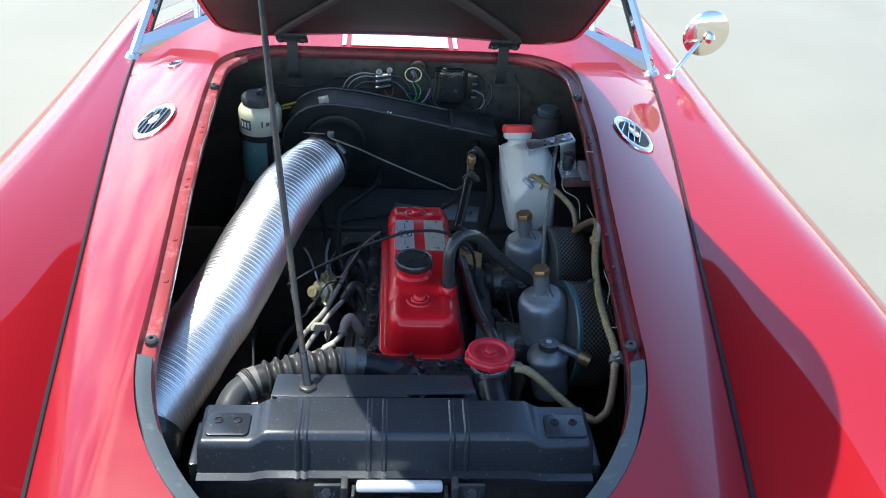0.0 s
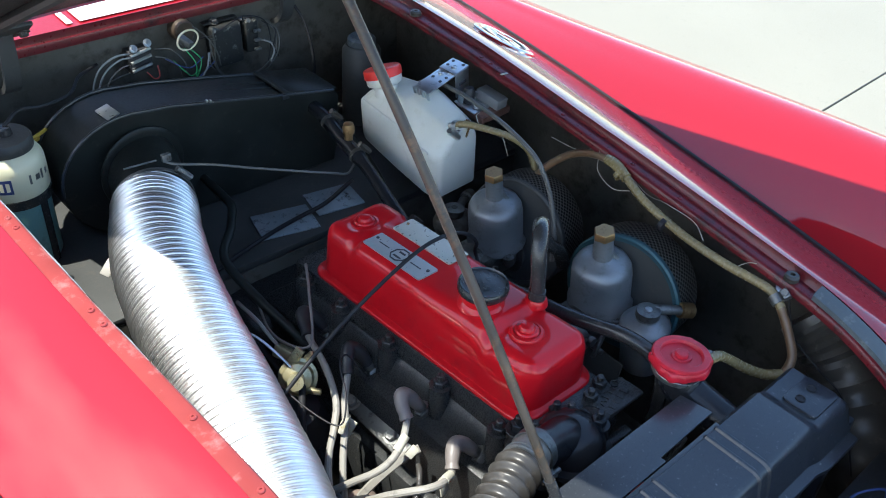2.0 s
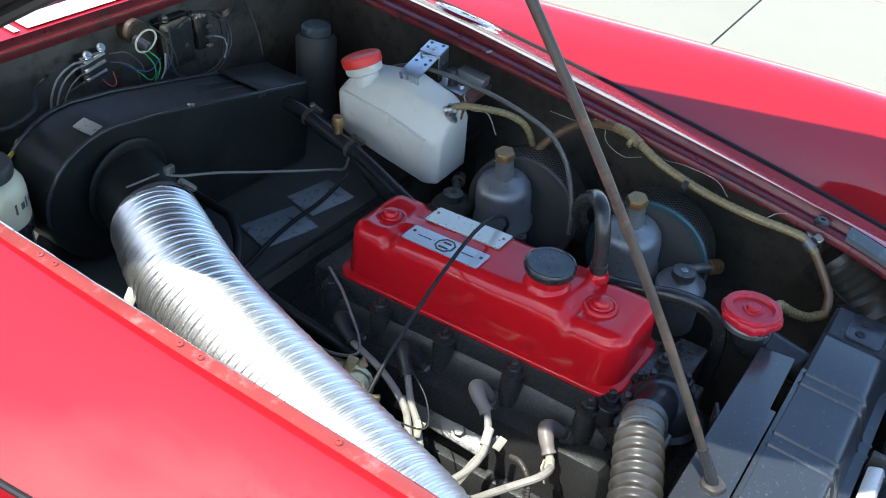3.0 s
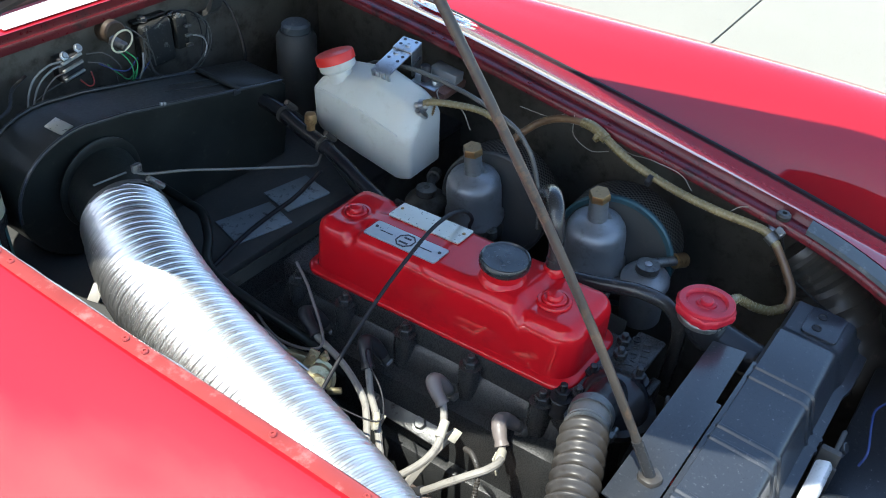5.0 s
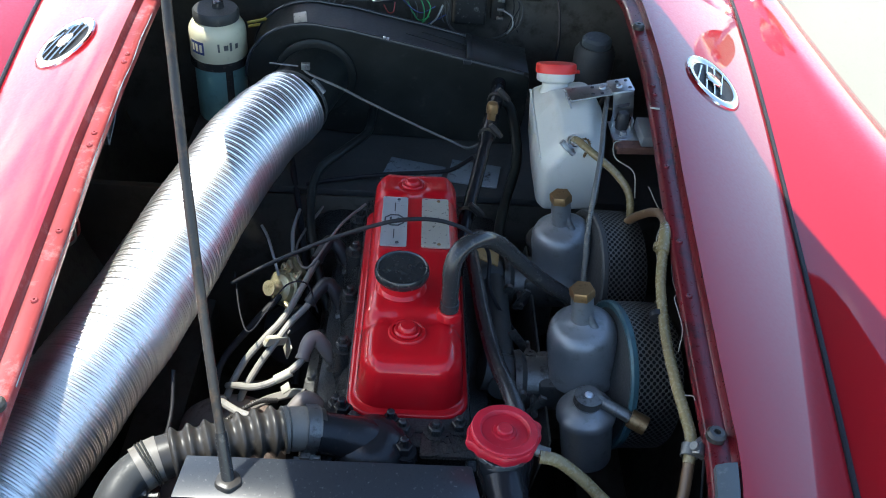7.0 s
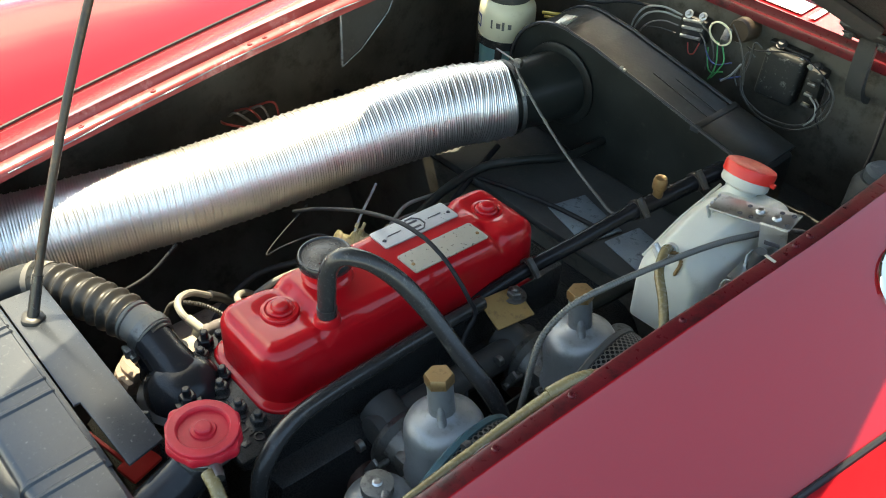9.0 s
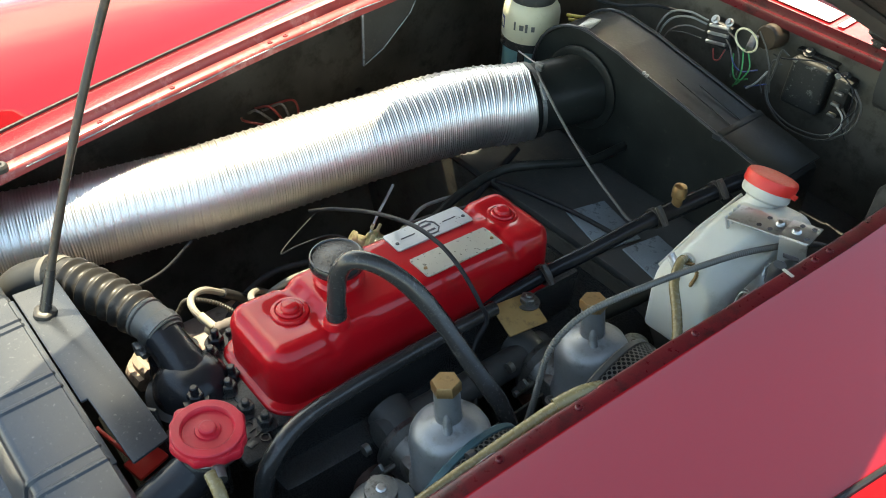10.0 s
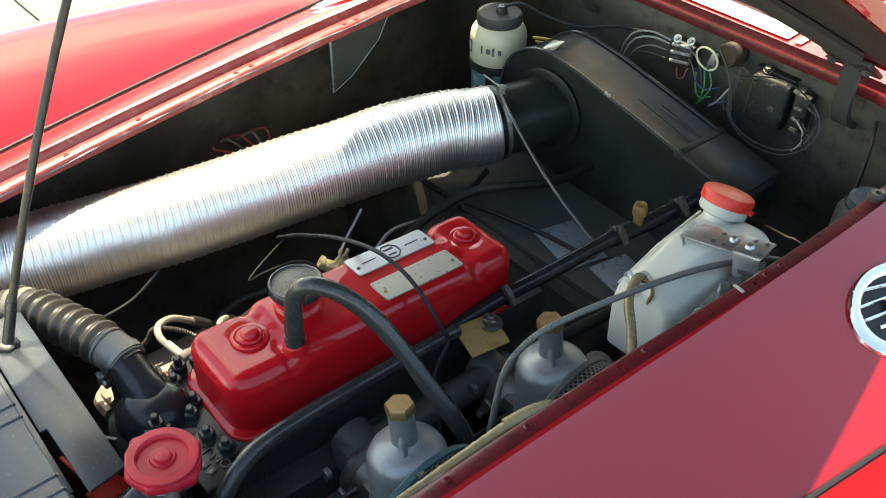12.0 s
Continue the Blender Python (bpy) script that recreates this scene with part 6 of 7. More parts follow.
def screen_bottle():
    x, y = -0.300, 0.455
    b = thing("washer_bottle", (x, y, 0.646), "cream and teal round bottle in a black strap", "bottle")
    part("lower_bottle", turned([(0.0365, 0.0), (0.0385, 0.004), (0.0385, 0.098), (0.0365, 0.102)], (x, y, 0.648), seg=40), TEAL, b, "teal lower half with fluid")
    up = part("upper_bottle", turned([(0.040, 0.0), (0.0422, 0.004), (0.0422, 0.038), (0.0410, 0.046), (0.0370, 0.053), (0.0315, 0.057), (0.0315, 0.062)], (x, y, 0.750), seg=40), CREAM, b, "cream upper half")
    part("lid", turned([(0.0330, 0.0), (0.0338, 0.002), (0.0338, 0.012), (0.0315, 0.0155), (0.010, 0.0165), (0, 0.0165)], (x, y, 0.808), seg=36), BLACK, b, "black screw lid")
    part("lid_knob", turned([(0.009, 0), (0.008, 0.008), (0.006, 0.010), (0, 0.010)], (x + 0.004, y, 0.824), seg=20), RUBBER, b)
    part("strap", turned([(0.0400, 0), (0.0430, 0.0), (0.0430, 0.012), (0.0400, 0.012)], (x, y, 0.740), seg=40, ring=True), RUBBER, b, "black band")
    for a in (-60, 150):
        c, s = math.cos(radians(a)), math.sin(radians(a))
        part("strap_upright", box((x + 0.0390 * c, y + 0.0390 * s, 0.695), (0.003, 0.011, 0.10), 0.001, pose(0, 0, 0, 0, 0, a)), RUBBER, b)

    def wrap(a, h):
        return Vector((x + 0.0425 * math.cos(a), y + 0.0425 * math.sin(a), h))
    bm = bmesh.new()
    loft(bm, [[wrap(a, h) for a in np.linspace(radians(-142), radians(-108), 8)] for h in (0.765, 0.785)], closed=False)
    part("blue_label", bm, BLUE, up, "dark blue printed label")
    bm = bmesh.new()
    for k in range(3):
        loft(bm, [[wrap(a, h) * 1.0 + Vector((0.0004 * math.cos(a), 0.0004 * math.sin(a), 0)) for a in np.linspace(radians(-138 + 10 * k), radians(-132 + 10 * k), 3)] for h in (0.769, 0.781)], closed=False)
    part("label_print", bm, CREAM, up)
    bm = bmesh.new()
    for k, w in enumerate((4, 9, 5, 7)):
        a0 = -80 + 12 * k
        loft(bm, [[wrap(a, h) for a in np.linspace(radians(a0), radians(a0 + w), 3)] for h in (0.772 + 0.002 * (k % 2), 0.785 - 0.003 * (k % 2))], closed=False)
    part("faded_print", bm, ALLOYD, up, "rubbed dark print")


screen_bottle()


# ---- hoses and pipes ----
def top_hose():
    h = thing("radiator_top_hose", (-0.16, -0.28, 0.74), "dusty grey convoluted radiator hose with clips", "hose")
    way = spline([(-0.074, -0.244, 0.732), (-0.100, -0.250, 0.738), (-0.130, -0.260, 0.7415), (-0.160, -0.272, 0.743), (-0.190, -0.283, 0.7425), (-0.212, -0.292, 0.741), (-0.226, -0.302, 0.738)], 22)

    def rad(q, w, a):
        f = q / w
        if f < 0.24 or f > 0.82:
            return 0.0196
        return 0.0182 + 0.0056 * (0.5 - 0.5 * math.cos(2 * math.pi * (q - 0.24 * w) / 0.0142)) ** 1.6 + 0.0012 * max(0, math.cos(2 * (a - 0.6))) ** 30
    part("bellows", sweep(bmesh.new(), way, rad, 26), HOSE, h, "ribbed rubber bellows", sharp=60)
    part("steel_pipe", sweep(bmesh.new(), spline([(-0.214, -0.293, 0.741), (-0.232, -0.309, 0.737), (-0.242, -0.332, 0.727), (-0.246, -0.346, 0.70), (-0.246, -0.352, 0.66)], 8), 0.0175, 22), BLACK, h, "black bent pipe")
    for i in (7, 13, 26, 29, len(way) - 17, len(way) - 14, len(way) - 11):
        d = (way[i + 1] - way[i - 1]).normalized()
        bm = turned([(0.0196, -0.0016), (0.0222, 0.0), (0.0196, 0.0016)], way[i], d, 28)
        part("clip_wire", bm, ALLOYD, h)
    part("cuff", sweep(bmesh.new(), way[4:30], lambda q, w, a: 0.0206 + (0.0010 if q > 0.9 * w or q < 0.08 * w else 0), 30), CUFF, h, "paler smooth hose cuff")
    part("cuff", sweep(bmesh.new(), way[-26:], lambda q, w, a: 0.0204, 30), CUFF, h, "paler smooth hose cuff")
    d = (way[16] - way[13]).normalized()
    part("worm_clip", clip_band(bmesh.new(), way[10], d, 0.0212, 0.011, 30), ALLOYD, h, "dull worm-drive clip")
    for i in (10, len(way) - 14):
        p = way[i]
        bm = box(p + Vector((-0.002, -0.022, -0.012)), (0.010, 0.012, 0.010), 0.002)
        sweep(bm, [p + Vector((-0.012, -0.024, -0.014)), p + Vector((0.012, -0.024, -0.012))], 0.003, 8)
        part("clip_screw", bm, ALLOYD, h, "brass-coloured clip screw")


top_hose()


def single_hoses():
    def one(name, pts, r, m, label, cat="hose", seg=12, n=8):
        at = Vector(pts[len(pts) // 2])
        return solo(name, hose(pts, r, seg, n), m, at, label, cat, sharp=60)
    bh = thing("breather_hose", (0.041, -0.123, 0.775), "thick black rubber breather hose over the engine", "hose")
    part("tube", hose([(0.041, -0.123, 0.775), (0.0405, -0.121, 0.808), (0.041, -0.117, 0.833), (0.0505, -0.108, 0.8485), (0.070, -0.092, 0.846), (0.092, -0.073, 0.824), (0.117, -0.057, 0.790), (0.148, -0.048, 0.757), (0.180, -0.040, 0.728), (0.20, -0.035, 0.695)], lambda q, w, a: 0.0087 + 0.0003 * math.sin(q * 60 + 2 * a), 18), RUBBER, bh)
    part("end_cuff", turned([(0.0088, 0), (0.0098, 0.0005), (0.0098, 0.010), (0.0088, 0.0105)], (0.041, -0.123, 0.7785), (0, 0.05, 1), 24, ring=True), RUBBER, bh)
    one("oil_pipe", [(0.075, 0.05, 0.712), (0.080, -0.03, 0.722), (0.083, -0.075, 0.727), (0.091, -0.150, 0.738), (0.102, -0.205, 0.747), (0.112, -0.240, 0.735), (0.116, -0.255, 0.700), (0.114, -0.255, 0.62)], 0.0085, RUBBER, "black curved rubber pipe along the head", seg=14)
    # steel heater pipe with hose, clips and brass tap
    hp = thing("heater_pipe", (0.10, 0.22, 0.72), "black heater water pipe with brass bleed tap", "pipe")
    way = spline([(0.055, 0.02, 0.690), (0.062, 0.070, 0.702), (0.071, 0.126, 0.715), (0.084, 0.188, 0.727), (0.097, 0.255, 0.741), (0.108, 0.320, 0.746), (0.118, 0.372, 0.752), (0.124, 0.415, 0.752)], 8)
    part("pipe", sweep(bmesh.new(), way, lambda q, w, a: 0.0088 if q < 0.62 * w else 0.0108, 16), GLOSSCAST, hp)
    for i in (16, 34, 46):
        d = (way[i + 1] - way[i - 1]).normalized()
        part("hose_clip", clip_band(bmesh.new(), way[i], d, 0.0106, 0.006, 22), HOSE, hp, "dirty hose clip")
    t = Vector((0.106, 0.300, 0.752))
    part("brass_tap", turned([(0.006, 0), (0.006, 0.012), (0.0085, 0.013), (0.0085, 0.022), (0.007, 0.027), (0.0035, 0.0285), (0, 0.0285)], t, (0, 0, 1), 20), BRASS, hp, "small brass bleed tap")
    one("heater_hose", [(-0.10, 0.06, 0.60), (-0.118, 0.10, 0.645), (-0.133, 0.167, 0.671), (-0.132, 0.245, 0.684), (-0.100, 0.282, 0.698), (-0.074, 0.322, 0.699), (-0.066, 0.355, 0.694), (-0.064, 0.40, 0.694), (-0.063, 0.42, 0.694)], 0.0062, HEATBLACK, "black rubber heater hose", seg=14)
    one("heater_hose", [(0.118, 0.372, 0.745), (0.14, 0.36, 0.735), (0.15, 0.30, 0.690), (0.13, 0.22, 0.664), (0.12, 0.15, 0.66), (0.13, 0.08, 0.65)], 0.0075, HEATBLACK, "thin black rubber hose beside the tank", seg=12)
    # clear yellowed hoses
    ov = thing("overflow_hose", (0.236, -0.335, 0.735), "yellowed clear plastic overflow hose with brown lower end", "hose")
    part("cap_tube", hose([(0.118, -0.296, 0.771), (0.135, -0.298, 0.768), (0.157, -0.303, 0.752), (0.178, -0.312, 0.735), (0.200, -0.325, 0.722), (0.218, -0.336, 0.7195)], 0.0057, 14), YELLOWHOSE, ov)
    part("brown_tube", hose([(0.214, -0.335, 0.7195), (0.224, -0.338, 0.721), (0.236, -0.335, 0.735), (0.243, -0.318, 0.757), (0.2465, -0.300, 0.778)], 0.0052, 14), BROWNHOSE, ov, "stained brown lower tube")
    part("long_tube", hose([(0.246, -0.302, 0.777), (0.250, -0.280, 0.788), (0.250, -0.220, 0.788), (0.251, -0.160, 0.793), (0.256, -0.099, 0.804), (0.263, -0.060, 0.817), (0.268, -0.038, 0.822), (0.271, -0.026, 0.8215)], 0.0054, 14), YELLOWHOSE, ov)
    part("bend_cuff", hose([(0.262, -0.062, 0.8165), (0.268, -0.040, 0.8220), (0.2735, -0.022, 0.8205)], 0.0070, 16), YELLOWHOSE, ov, "pale joint at the bend")
    part("tail_tube", hose([(0.272, -0.026, 0.821), (0.277, 0.000, 0.815), (0.279, 0.028, 0.803), (0.274, 0.052, 0.785), (0.262, 0.075, 0.755), (0.25, 0.09, 0.71)], 0.0052, 14), BROWNHOSE, ov, "stained brown tail")
    one("tank_hose", [(0.201, 0.184, 0.799), (0.205, 0.168, 0.806), (0.220, 0.140, 0.806), (0.244, 0.118, 0.796), (0.262, 0.100, 0.778), (0.268, 0.085, 0.745)], 0.0048, YELLOWHOSE, "yellowed clear hose from the tank", seg=12)
    # clips on the overflow hose
    oc = thing("hose_clamp", (0.250, -0.290, 0.778), "bright zinc clamp on the overflow hose", "clamp")
    part("band", clip_band(bmesh.new(), (0.2475, -0.293, 0.783), (0.02, 0.07, 0.03), 0.0062, 0.011, 20), ALLOYD, oc)
    part("strap", box((0.256, -0.290, 0.790), (0.022, 0.010, 0.004), 0.001, pose(0, 0, 0, 0, -20, 30)), ZINC, oc)
    for p, d in (((0.2475, -0.134, 0.7935), (0, 0.06, 0.01)), ((0.263, -0.05, 0.815), (0.01, 0.05, 0.02))):
        solo("cable_tie", turned([(0.0064, -0.003), (0.0076, -0.003), (0.0076, 0.003), (0.0064, 0.003)], p, d, 18), BLACKWIRE if p[1] < -0.1 else YELLOWHOSE, p, "cable tie round the overflow hose", "cable tie")
    # cables
    way = [(0.198, -0.018, 0.690), (0.200, -0.014, 0.727), (0.197, -0.001, 0.779), (0.199, 0.016, 0.803), (0.206, 0.045, 0.819), (0.222, 0.115, 0.825), (0.237, 0.190, 0.822), (0.248, 0.240, 0.815), (0.262, 0.30, 0.80), (0.270, 0.35, 0.77), (0.268, 0.40, 0.71)]
    solo("throttle_cable", sweep(bmesh.new(), spline(way, 110), lambda q, w, a: 0.0031 + 0.0003 * math.sin(q / 0.00042), 10), SHEATH, way[5], "grey spring-sheathed throttle cable", "cable", sharp=60)
    one("black_cable", [(-0.205, 0.0, 0.690), (-0.165, 0.004, 0.716), (-0.137, 0.006, 0.732), (-0.085, 0.008, 0.760), (-0.022, 0.010, 0.785), (0.020, 0.012, 0.789), (0.050, 0.013, 0.782), (0.072, 0.014, 0.768), (0.088, 0.017, 0.748), (0.094, 0.022, 0.725), (0.10, 0.0, 0.69), (0.155, -0.03, 0.62)], 0.0024, BLACKWIRE, "thin black cable over the rocker cover", "cable", 8)
    one("heater_control_cable", [(-0.158, 0.327, 0.800), (-0.146, 0.320, 0.795), (-0.105, 0.300, 0.789), (-0.065, 0.286, 0.777), (-0.02, 0.273, 0.763), (0.017, 0.266, 0.750), (0.050, 0.262, 0.738), (0.075, 0.262, 0.728), (0.095, 0.27, 0.735)], 0.0018, SHEATH, "thin grey heater control cable", "cable", 8)
    one("black_pipe_on_shelf", [(-0.150, 0.262, 0.652), (-0.110, 0.272, 0.656), (-0.081, 0.278, 0.658), (-0.028, 0.289, 0.660), (0.019, 0.294, 0.662), (0.055, 0.285, 0.675), (0.085, 0.262, 0.715)], 0.0032, BLACKWIRE, "black pipe above the shelf", "pipe", 10)
    one("speedo_cable", [(-0.18, 0.33, 0.66), (-0.15, 0.2, 0.62), (-0.13, 0.1, 0.56), (-0.14, 0.02, 0.50)], 0.0045, BLACKWIRE, "black cable down the bulkhead", "cable", 8)
    one("thin_wire", [(-0.12, 0.20, 0.66), (-0.145, 0.12, 0.655), (-0.125, 0.07, 0.66), (-0.09, 0.12, 0.69), (-0.06, 0.17, 0.69)], 0.0018, BOOT, "thin brown wire loop behind the engine", "wire", 6)
    one("thin_wire", [(0.257, -0.30, 0.79), (0.262, -0.32, 0.74), (0.258, -0.36, 0.72), (0.255, -0.40, 0.70), (0.25, -0.44, 0.62)], 0.0012, BLACKWIRE, "thin black wire by the inner wing", "wire", 6)
    one("fine_wire", [(0.276, 0.075, 0.806), (0.280, 0.030, 0.806), (0.276, -0.004, 0.826), (0.270, -0.012, 0.800), (0.268, -0.040, 0.788), (0.270, -0.065, 0.796)], 0.0006, GREYLEAD, "fine bright wire beside the hose", "wire", 6)
    one("fine_wire", [(0.272, -0.055, 0.818), (0.270, -0.090, 0.805), (0.268, -0.115, 0.808), (0.262, -0.130, 0.812), (0.263, -0.165, 0.808), (0.258, -0.185, 0.795)], 0.0006, GREYLEAD, "fine bright wire beside the hose", "wire", 6)
    one("fine_wire", [(0.252, -0.235, 0.79), (0.257, -0.245, 0.800), (0.255, -0.255, 0.806)], 0.0006, GREYLEAD, "fine bright wire end beside the hose", "wire", 6)
    one("blue_wire", [(0.075, -0.475, 0.685), (0.082, -0.477, 0.70), (0.115, -0.470, 0.705), (0.15, -0.468, 0.70), (0.178, -0.484, 0.70), (0.185, -0.49, 0.675)], 0.0014, BLUE, "thin blue wire behind the grille", "wire", 6)
    # grey leads and wires low on the plug side
    one("black_lead", [(-0.15, 0.05, 0.64), (-0.185, 0.0, 0.625), (-0.215, -0.06, 0.61), (-0.205, -0.12, 0.59), (-0.17, -0.16, 0.58)], 0.0042, BLACKWIRE, "black lead beside the block", "lead", 10)
    one("black_lead", [(-0.24, -0.14, 0.69), (-0.235, -0.18, 0.67), (-0.238, -0.22, 0.66), (-0.255, -0.25, 0.64)], 0.0022, BLACKWIRE, "thin black lead near the duct", "lead", 8)


single_hoses()


# ---- firewall ----
def firewall_things():
    # fuse block with bright fuses and wires
    f = thing("fuse_block", (-0.06, 0.596, 0.79), "small fuse block with white and coloured wires", "fuse block")
    part("base", box((-0.060, 0.586, 0.811), (0.036, 0.020, 0.034), 0.003), BLACKBOOT, f)
    for z in (0.800, 0.813, 0.824):
        part("fuse", sweep(bmesh.new(), [(-0.076, 0.573, z - 0.002), (-0.045, 0.573, z + 0.004)], 0.0024, 10), ZINC if z != 0.813 else WHITEWIRE, f, "bright metal fuse")
    for x, z in ((-0.070, 0.832), (-0.048, 0.836)):
        part("terminal_screw", bolt(bmesh.new(), (x, 0.574, z), 0.004, 0.005, (0, -0.8, 0.6)), ZINC, f)
    wires = [
        (WHITEWIRE, [(-0.078, 0.570, 0.828), (-0.103, 0.560, 0.834), (-0.128, 0.555, 0.826), (-0.142, 0.553, 0.806), (-0.148, 0.552, 0.780)]),
        (WHITEWIRE, [(-0.078, 0.569, 0.823), (-0.100, 0.558, 0.828), (-0.122, 0.553, 0.820), (-0.135, 0.551, 0.802), (-0.141, 0.550, 0.778)]),
        (BOOT, [(-0.080, 0.569, 0.812), (-0.098, 0.558, 0.816), (-0.116, 0.553, 0.808), (-0.128, 0.550, 0.792), (-0.134, 0.549, 0.770)]),
        (BLUE, [(-0.030, 0.560, 0.812), (-0.012, 0.548, 0.800), (0.004, 0.545, 0.796), (0.024, 0.548, 0.806)]),
        (BLUE, [(0.014, 0.545, 0.778), (0.028, 0.545, 0.786), (0.042, 0.548, 0.794)]),
        (BLACKWIRE, [(0.030, 0.566, 0.826), (0.050, 0.556, 0.832), (0.100, 0.560, 0.846), (0.140, 0.564, 0.832), (0.150, 0.562, 0.80), (0.140, 0.556, 0.765)]),
        (BLACKWIRE, [(0.140, 0.570, 0.828), (0.158, 0.560, 0.812), (0.150, 0.554, 0.788), (0.160, 0.556, 0.768)]),
        (CABLE, [(-0.082, 0.569, 0.800), (-0.105, 0.560, 0.802), (-0.130, 0.558, 0.795)]),
        (REDWIRE, [(-0.058, 0.566, 0.796), (-0.050, 0.560, 0.786), (-0.042, 0.560, 0.788), (-0.040, 0.566, 0.802)]),
        (CABLE, [(-0.042, 0.566, 0.828), (-0.022, 0.556, 0.826), (-0.006, 0.550, 0.806), (-0.004, 0.548, 0.786)]),
        (CABLE, [(-0.042, 0.566, 0.816), (-0.026, 0.556, 0.812), (-0.014, 0.550, 0.796), (-0.012, 0.548, 0.780)]),
        (GREENWIRE, [(-0.004, 0.548, 0.826), (0.006, 0.540, 0.806), (0.006, 0.538, 0.788), (0.000, 0.540, 0.774)]),
        (GREENWIRE, [(0.004, 0.548, 0.824), (0.016, 0.541, 0.808), (0.012, 0.538, 0.792), (0.004, 0.540, 0.778)]),
        (GREENWIRE, [(-0.020, 0.556, 0.808), (-0.010, 0.546, 0.794), (0.000, 0.542, 0.784), (0.016, 0.545, 0.790)]),
        (CABLE, [(0.012, 0.548, 0.856), (0.030, 0.545, 0.838), (0.044, 0.543, 0.812), (0.050, 0.545, 0.786)]),
        (WHITEWIRE, [(0.036, 0.552, 0.808), (0.028, 0.545, 0.790), (0.018, 0.543, 0.778)]),
        (CABLE, [(0.040, 0.552, 0.812), (0.034, 0.546, 0.794), (0.040, 0.546, 0.780)]),
    ]
    for m, pts in wires:
        part("wire", hose(pts, 0.0010 if m is not WHITEWIRE else 0.0014, 8), m, f)
    # round socket with a pale ring
    s = thing("round_socket", (0.012, 0.596, 0.83), "brown round socket with a pale ring", "socket")
    part("barrel", turned([(0.017, 0.0), (0.0175, 0.004), (0.0165, 0.008), (0.0165, 0.024), (0.0145, 0.027), (0, 0.026)], (0.012, 0.596, 0.838), (-0.05, -1, 0.05), 28), SOCKET, s)
    loop = [(0.000 + 0.0165 * math.cos(a), 0.543 - 0.004 * math.sin(a), 0.840 + 0.0165 * math.sin(a)) for a in np.linspace(0, 2 * math.pi, 33)]
    part("ring", sweep(bmesh.new(), loop, 0.0014, 8), CREAM, s, "pale yellowish ring")
    part("contact", box((0.002, 0.556, 0.832), (0.010, 0.024, 0.012), 0.002, pose(0, 0, 0, 20, 0, 20)), ALLOYD, s)
    # control box
    c = thing("control_box", (0.085, 0.596, 0.79), "dusty black voltage control box with wires", "control box")
    part("cover", box((0.080, 0.583, 0.800), (0.054, 0.026, 0.066), 0.006, pose(0, 0, 0, -4, 0, 3), 3), SPECKLE, c, "black cover speckled with paint")
    part("top_flange", box((0.078, 0.590, 0.836), (0.058, 0.012, 0.004), 0.0015), SPECKLE, c)
    part("side_block", box((0.126, 0.585, 0.803), (0.022, 0.022, 0.052), 0.004), SPECKLE, c)
    for x, z, w in ((0.058, 0.829, 0.007), (0.118, 0.833, 0.008), (0.104, 0.838, 0.005)):
        part("paint_blob", box((x, 0.571, z), (w, 0.004, w * 0.8), 0.0014, pose(0, 0, 0, 10, 30, 15)), GREYLEAD, c, "pale paint blob")
    for z in (0.785, 0.800, 0.815):
        part("terminal", box((0.129, 0.566, z), (0.011, 0.006, 0.004), 0.001), ALLOYD, c, "small bright terminal")
    for m, pts in ((CABLE, [(0.056, 0.556, 0.838), (0.046, 0.552, 0.842), (0.046, 0.550, 0.815), (0.044, 0.549, 0.790), (0.056, 0.548, 0.768), (0.09, 0.548, 0.756), (0.13, 0.552, 0.760), (0.156, 0.556, 0.785), (0.156, 0.562, 0.815), (0.140, 0.566, 0.822)]),
                   (CABLE, [(0.050, 0.556, 0.822), (0.040, 0.552, 0.826), (0.040, 0.549, 0.800), (0.050, 0.547, 0.772), (0.085, 0.546, 0.752), (0.13, 0.550, 0.754), (0.160, 0.555, 0.780), (0.163, 0.562, 0.81), (0.145, 0.566, 0.83)]),
                   (CABLE, [(0.140, 0.564, 0.800), (0.155, 0.558, 0.790), (0.158, 0.556, 0.776)]),
                   (WHITEWIRE, [(0.134, 0.562, 0.800), (0.147, 0.556, 0.794), (0.150, 0.553, 0.780), (0.142, 0.551, 0.766)])):
        part("wire", hose(pts, 0.0013, 8), m, c)
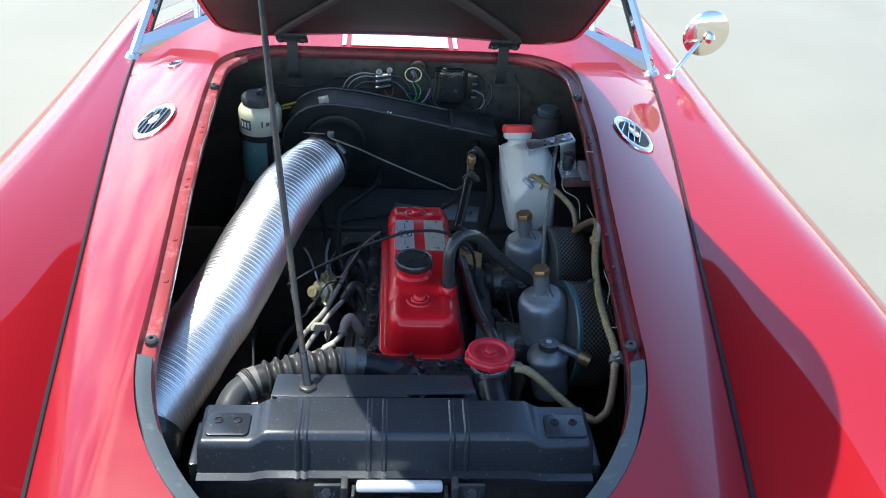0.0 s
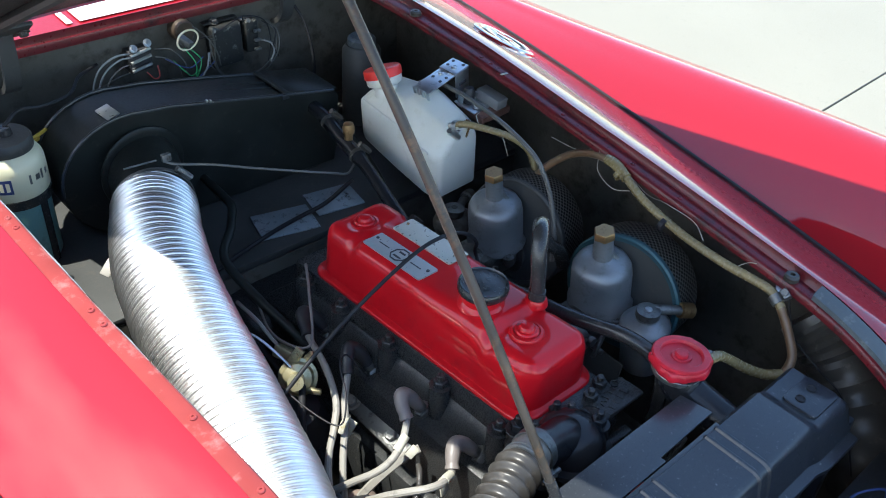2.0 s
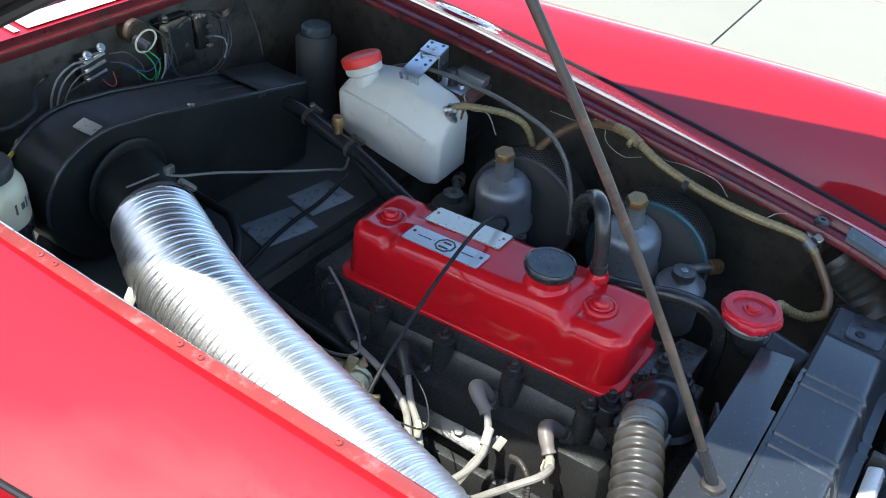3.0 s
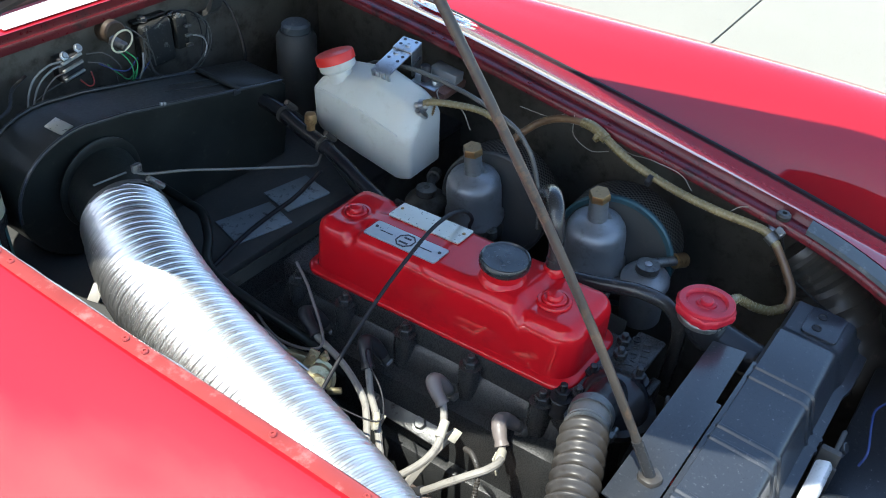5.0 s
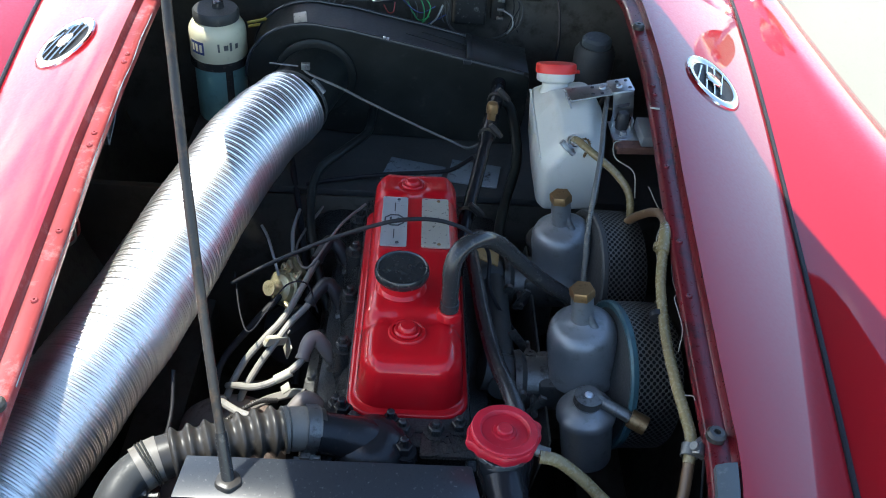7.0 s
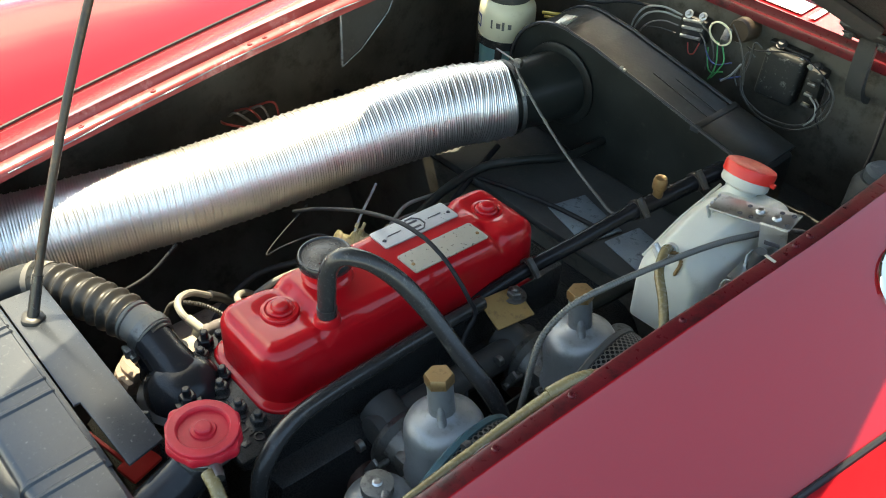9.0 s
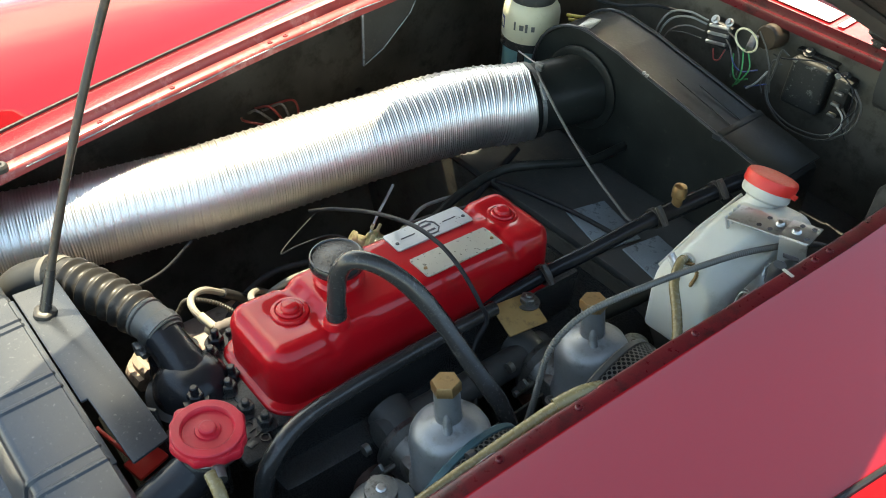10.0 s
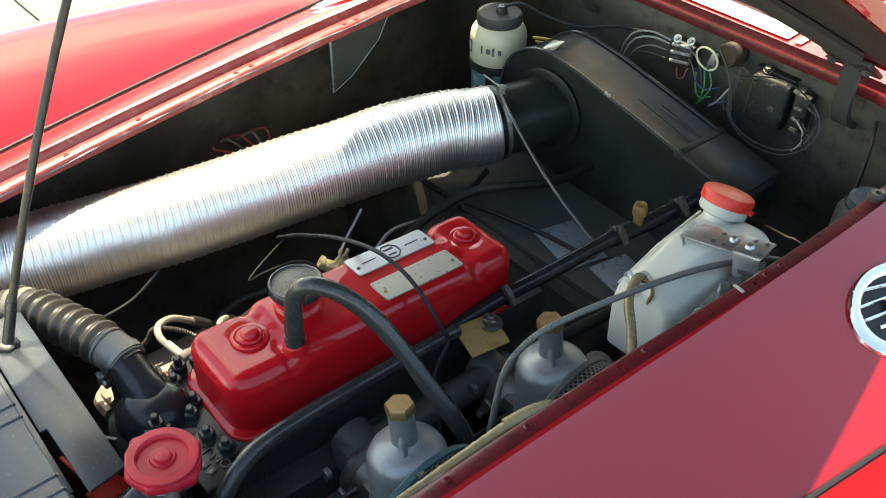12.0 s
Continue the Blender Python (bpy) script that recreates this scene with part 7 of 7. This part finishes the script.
    for x, z in ((0.066, 0.838), (0.120, 0.828)):
        part("screw", bolt(bmesh.new(), (x, 0.586, z), 0.005, 0.004, (0, -0.5, 0.8)), BLACK, c)
    # brake fluid reservoir under the scuttle
    r = thing("fluid_reservoir", (0.276, 0.49, 0.646), "black fluid reservoir with a grey cap", "reservoir")
    part("body", turned([(0.030, 0.0), (0.032, 0.004), (0.032, 0.125), (0.026, 0.135)], (0.276, 0.49, 0.650), seg=32), BLACK, r)
    part("cap", turned([(0.022, 0.0), (0.023, 0.002), (0.023, 0.012), (0.019, 0.016), (0, 0.017)], (0.276, 0.49, 0.783), seg=28), SEAL, r, "grey metal cap")
    # loose loom behind the bottle and along the bulkhead
    for m, pts in ((BLACKWIRE, [(-0.294, 0.458, 0.833), (-0.270, 0.470, 0.842), (-0.235, 0.49, 0.828), (-0.190, 0.515, 0.822), (-0.160, 0.555, 0.822), (-0.12, 0.59, 0.815)]),
                   (YELLOWWIRE, [(-0.262, 0.49, 0.786), (-0.235, 0.50, 0.790), (-0.215, 0.52, 0.790)]),
                   (YELLOWWIRE, [(-0.262, 0.495, 0.778), (-0.230, 0.51, 0.780), (-0.21, 0.53, 0.782)]),
                   (BLACKWIRE, [(0.215, 0.590, 0.83), (0.225, 0.575, 0.80), (0.23, 0.56, 0.74), (0.22, 0.55, 0.66)])):
        solo("loom_wire", hose(pts, 0.0024, 8), m, pts[0], "loose yellow wire behind the bottle" if m is YELLOWWIRE else "loose black wire along the firewall", "wire")
    for k in range(5):
        o = Vector((-0.462, 0.05 + 0.012 * k, 0.672 + 0.004 * (k % 3)))
        pts = [o, o + Vector((0.035, -0.012 + 0.008 * k, 0.018 + 0.005 * (k % 2))), o + Vector((0.040, 0.02, -0.004 * k)), o + Vector((0.028, 0.04 - 0.01 * k, -0.022))]
        solo("loose_wire_end", hose(pts, 0.0019, 6), REDWIRE if k % 2 == 0 else GREYLEAD, o, "loose coloured wire end by the inner wing", "wire", "loose wire ends")


firewall_things()
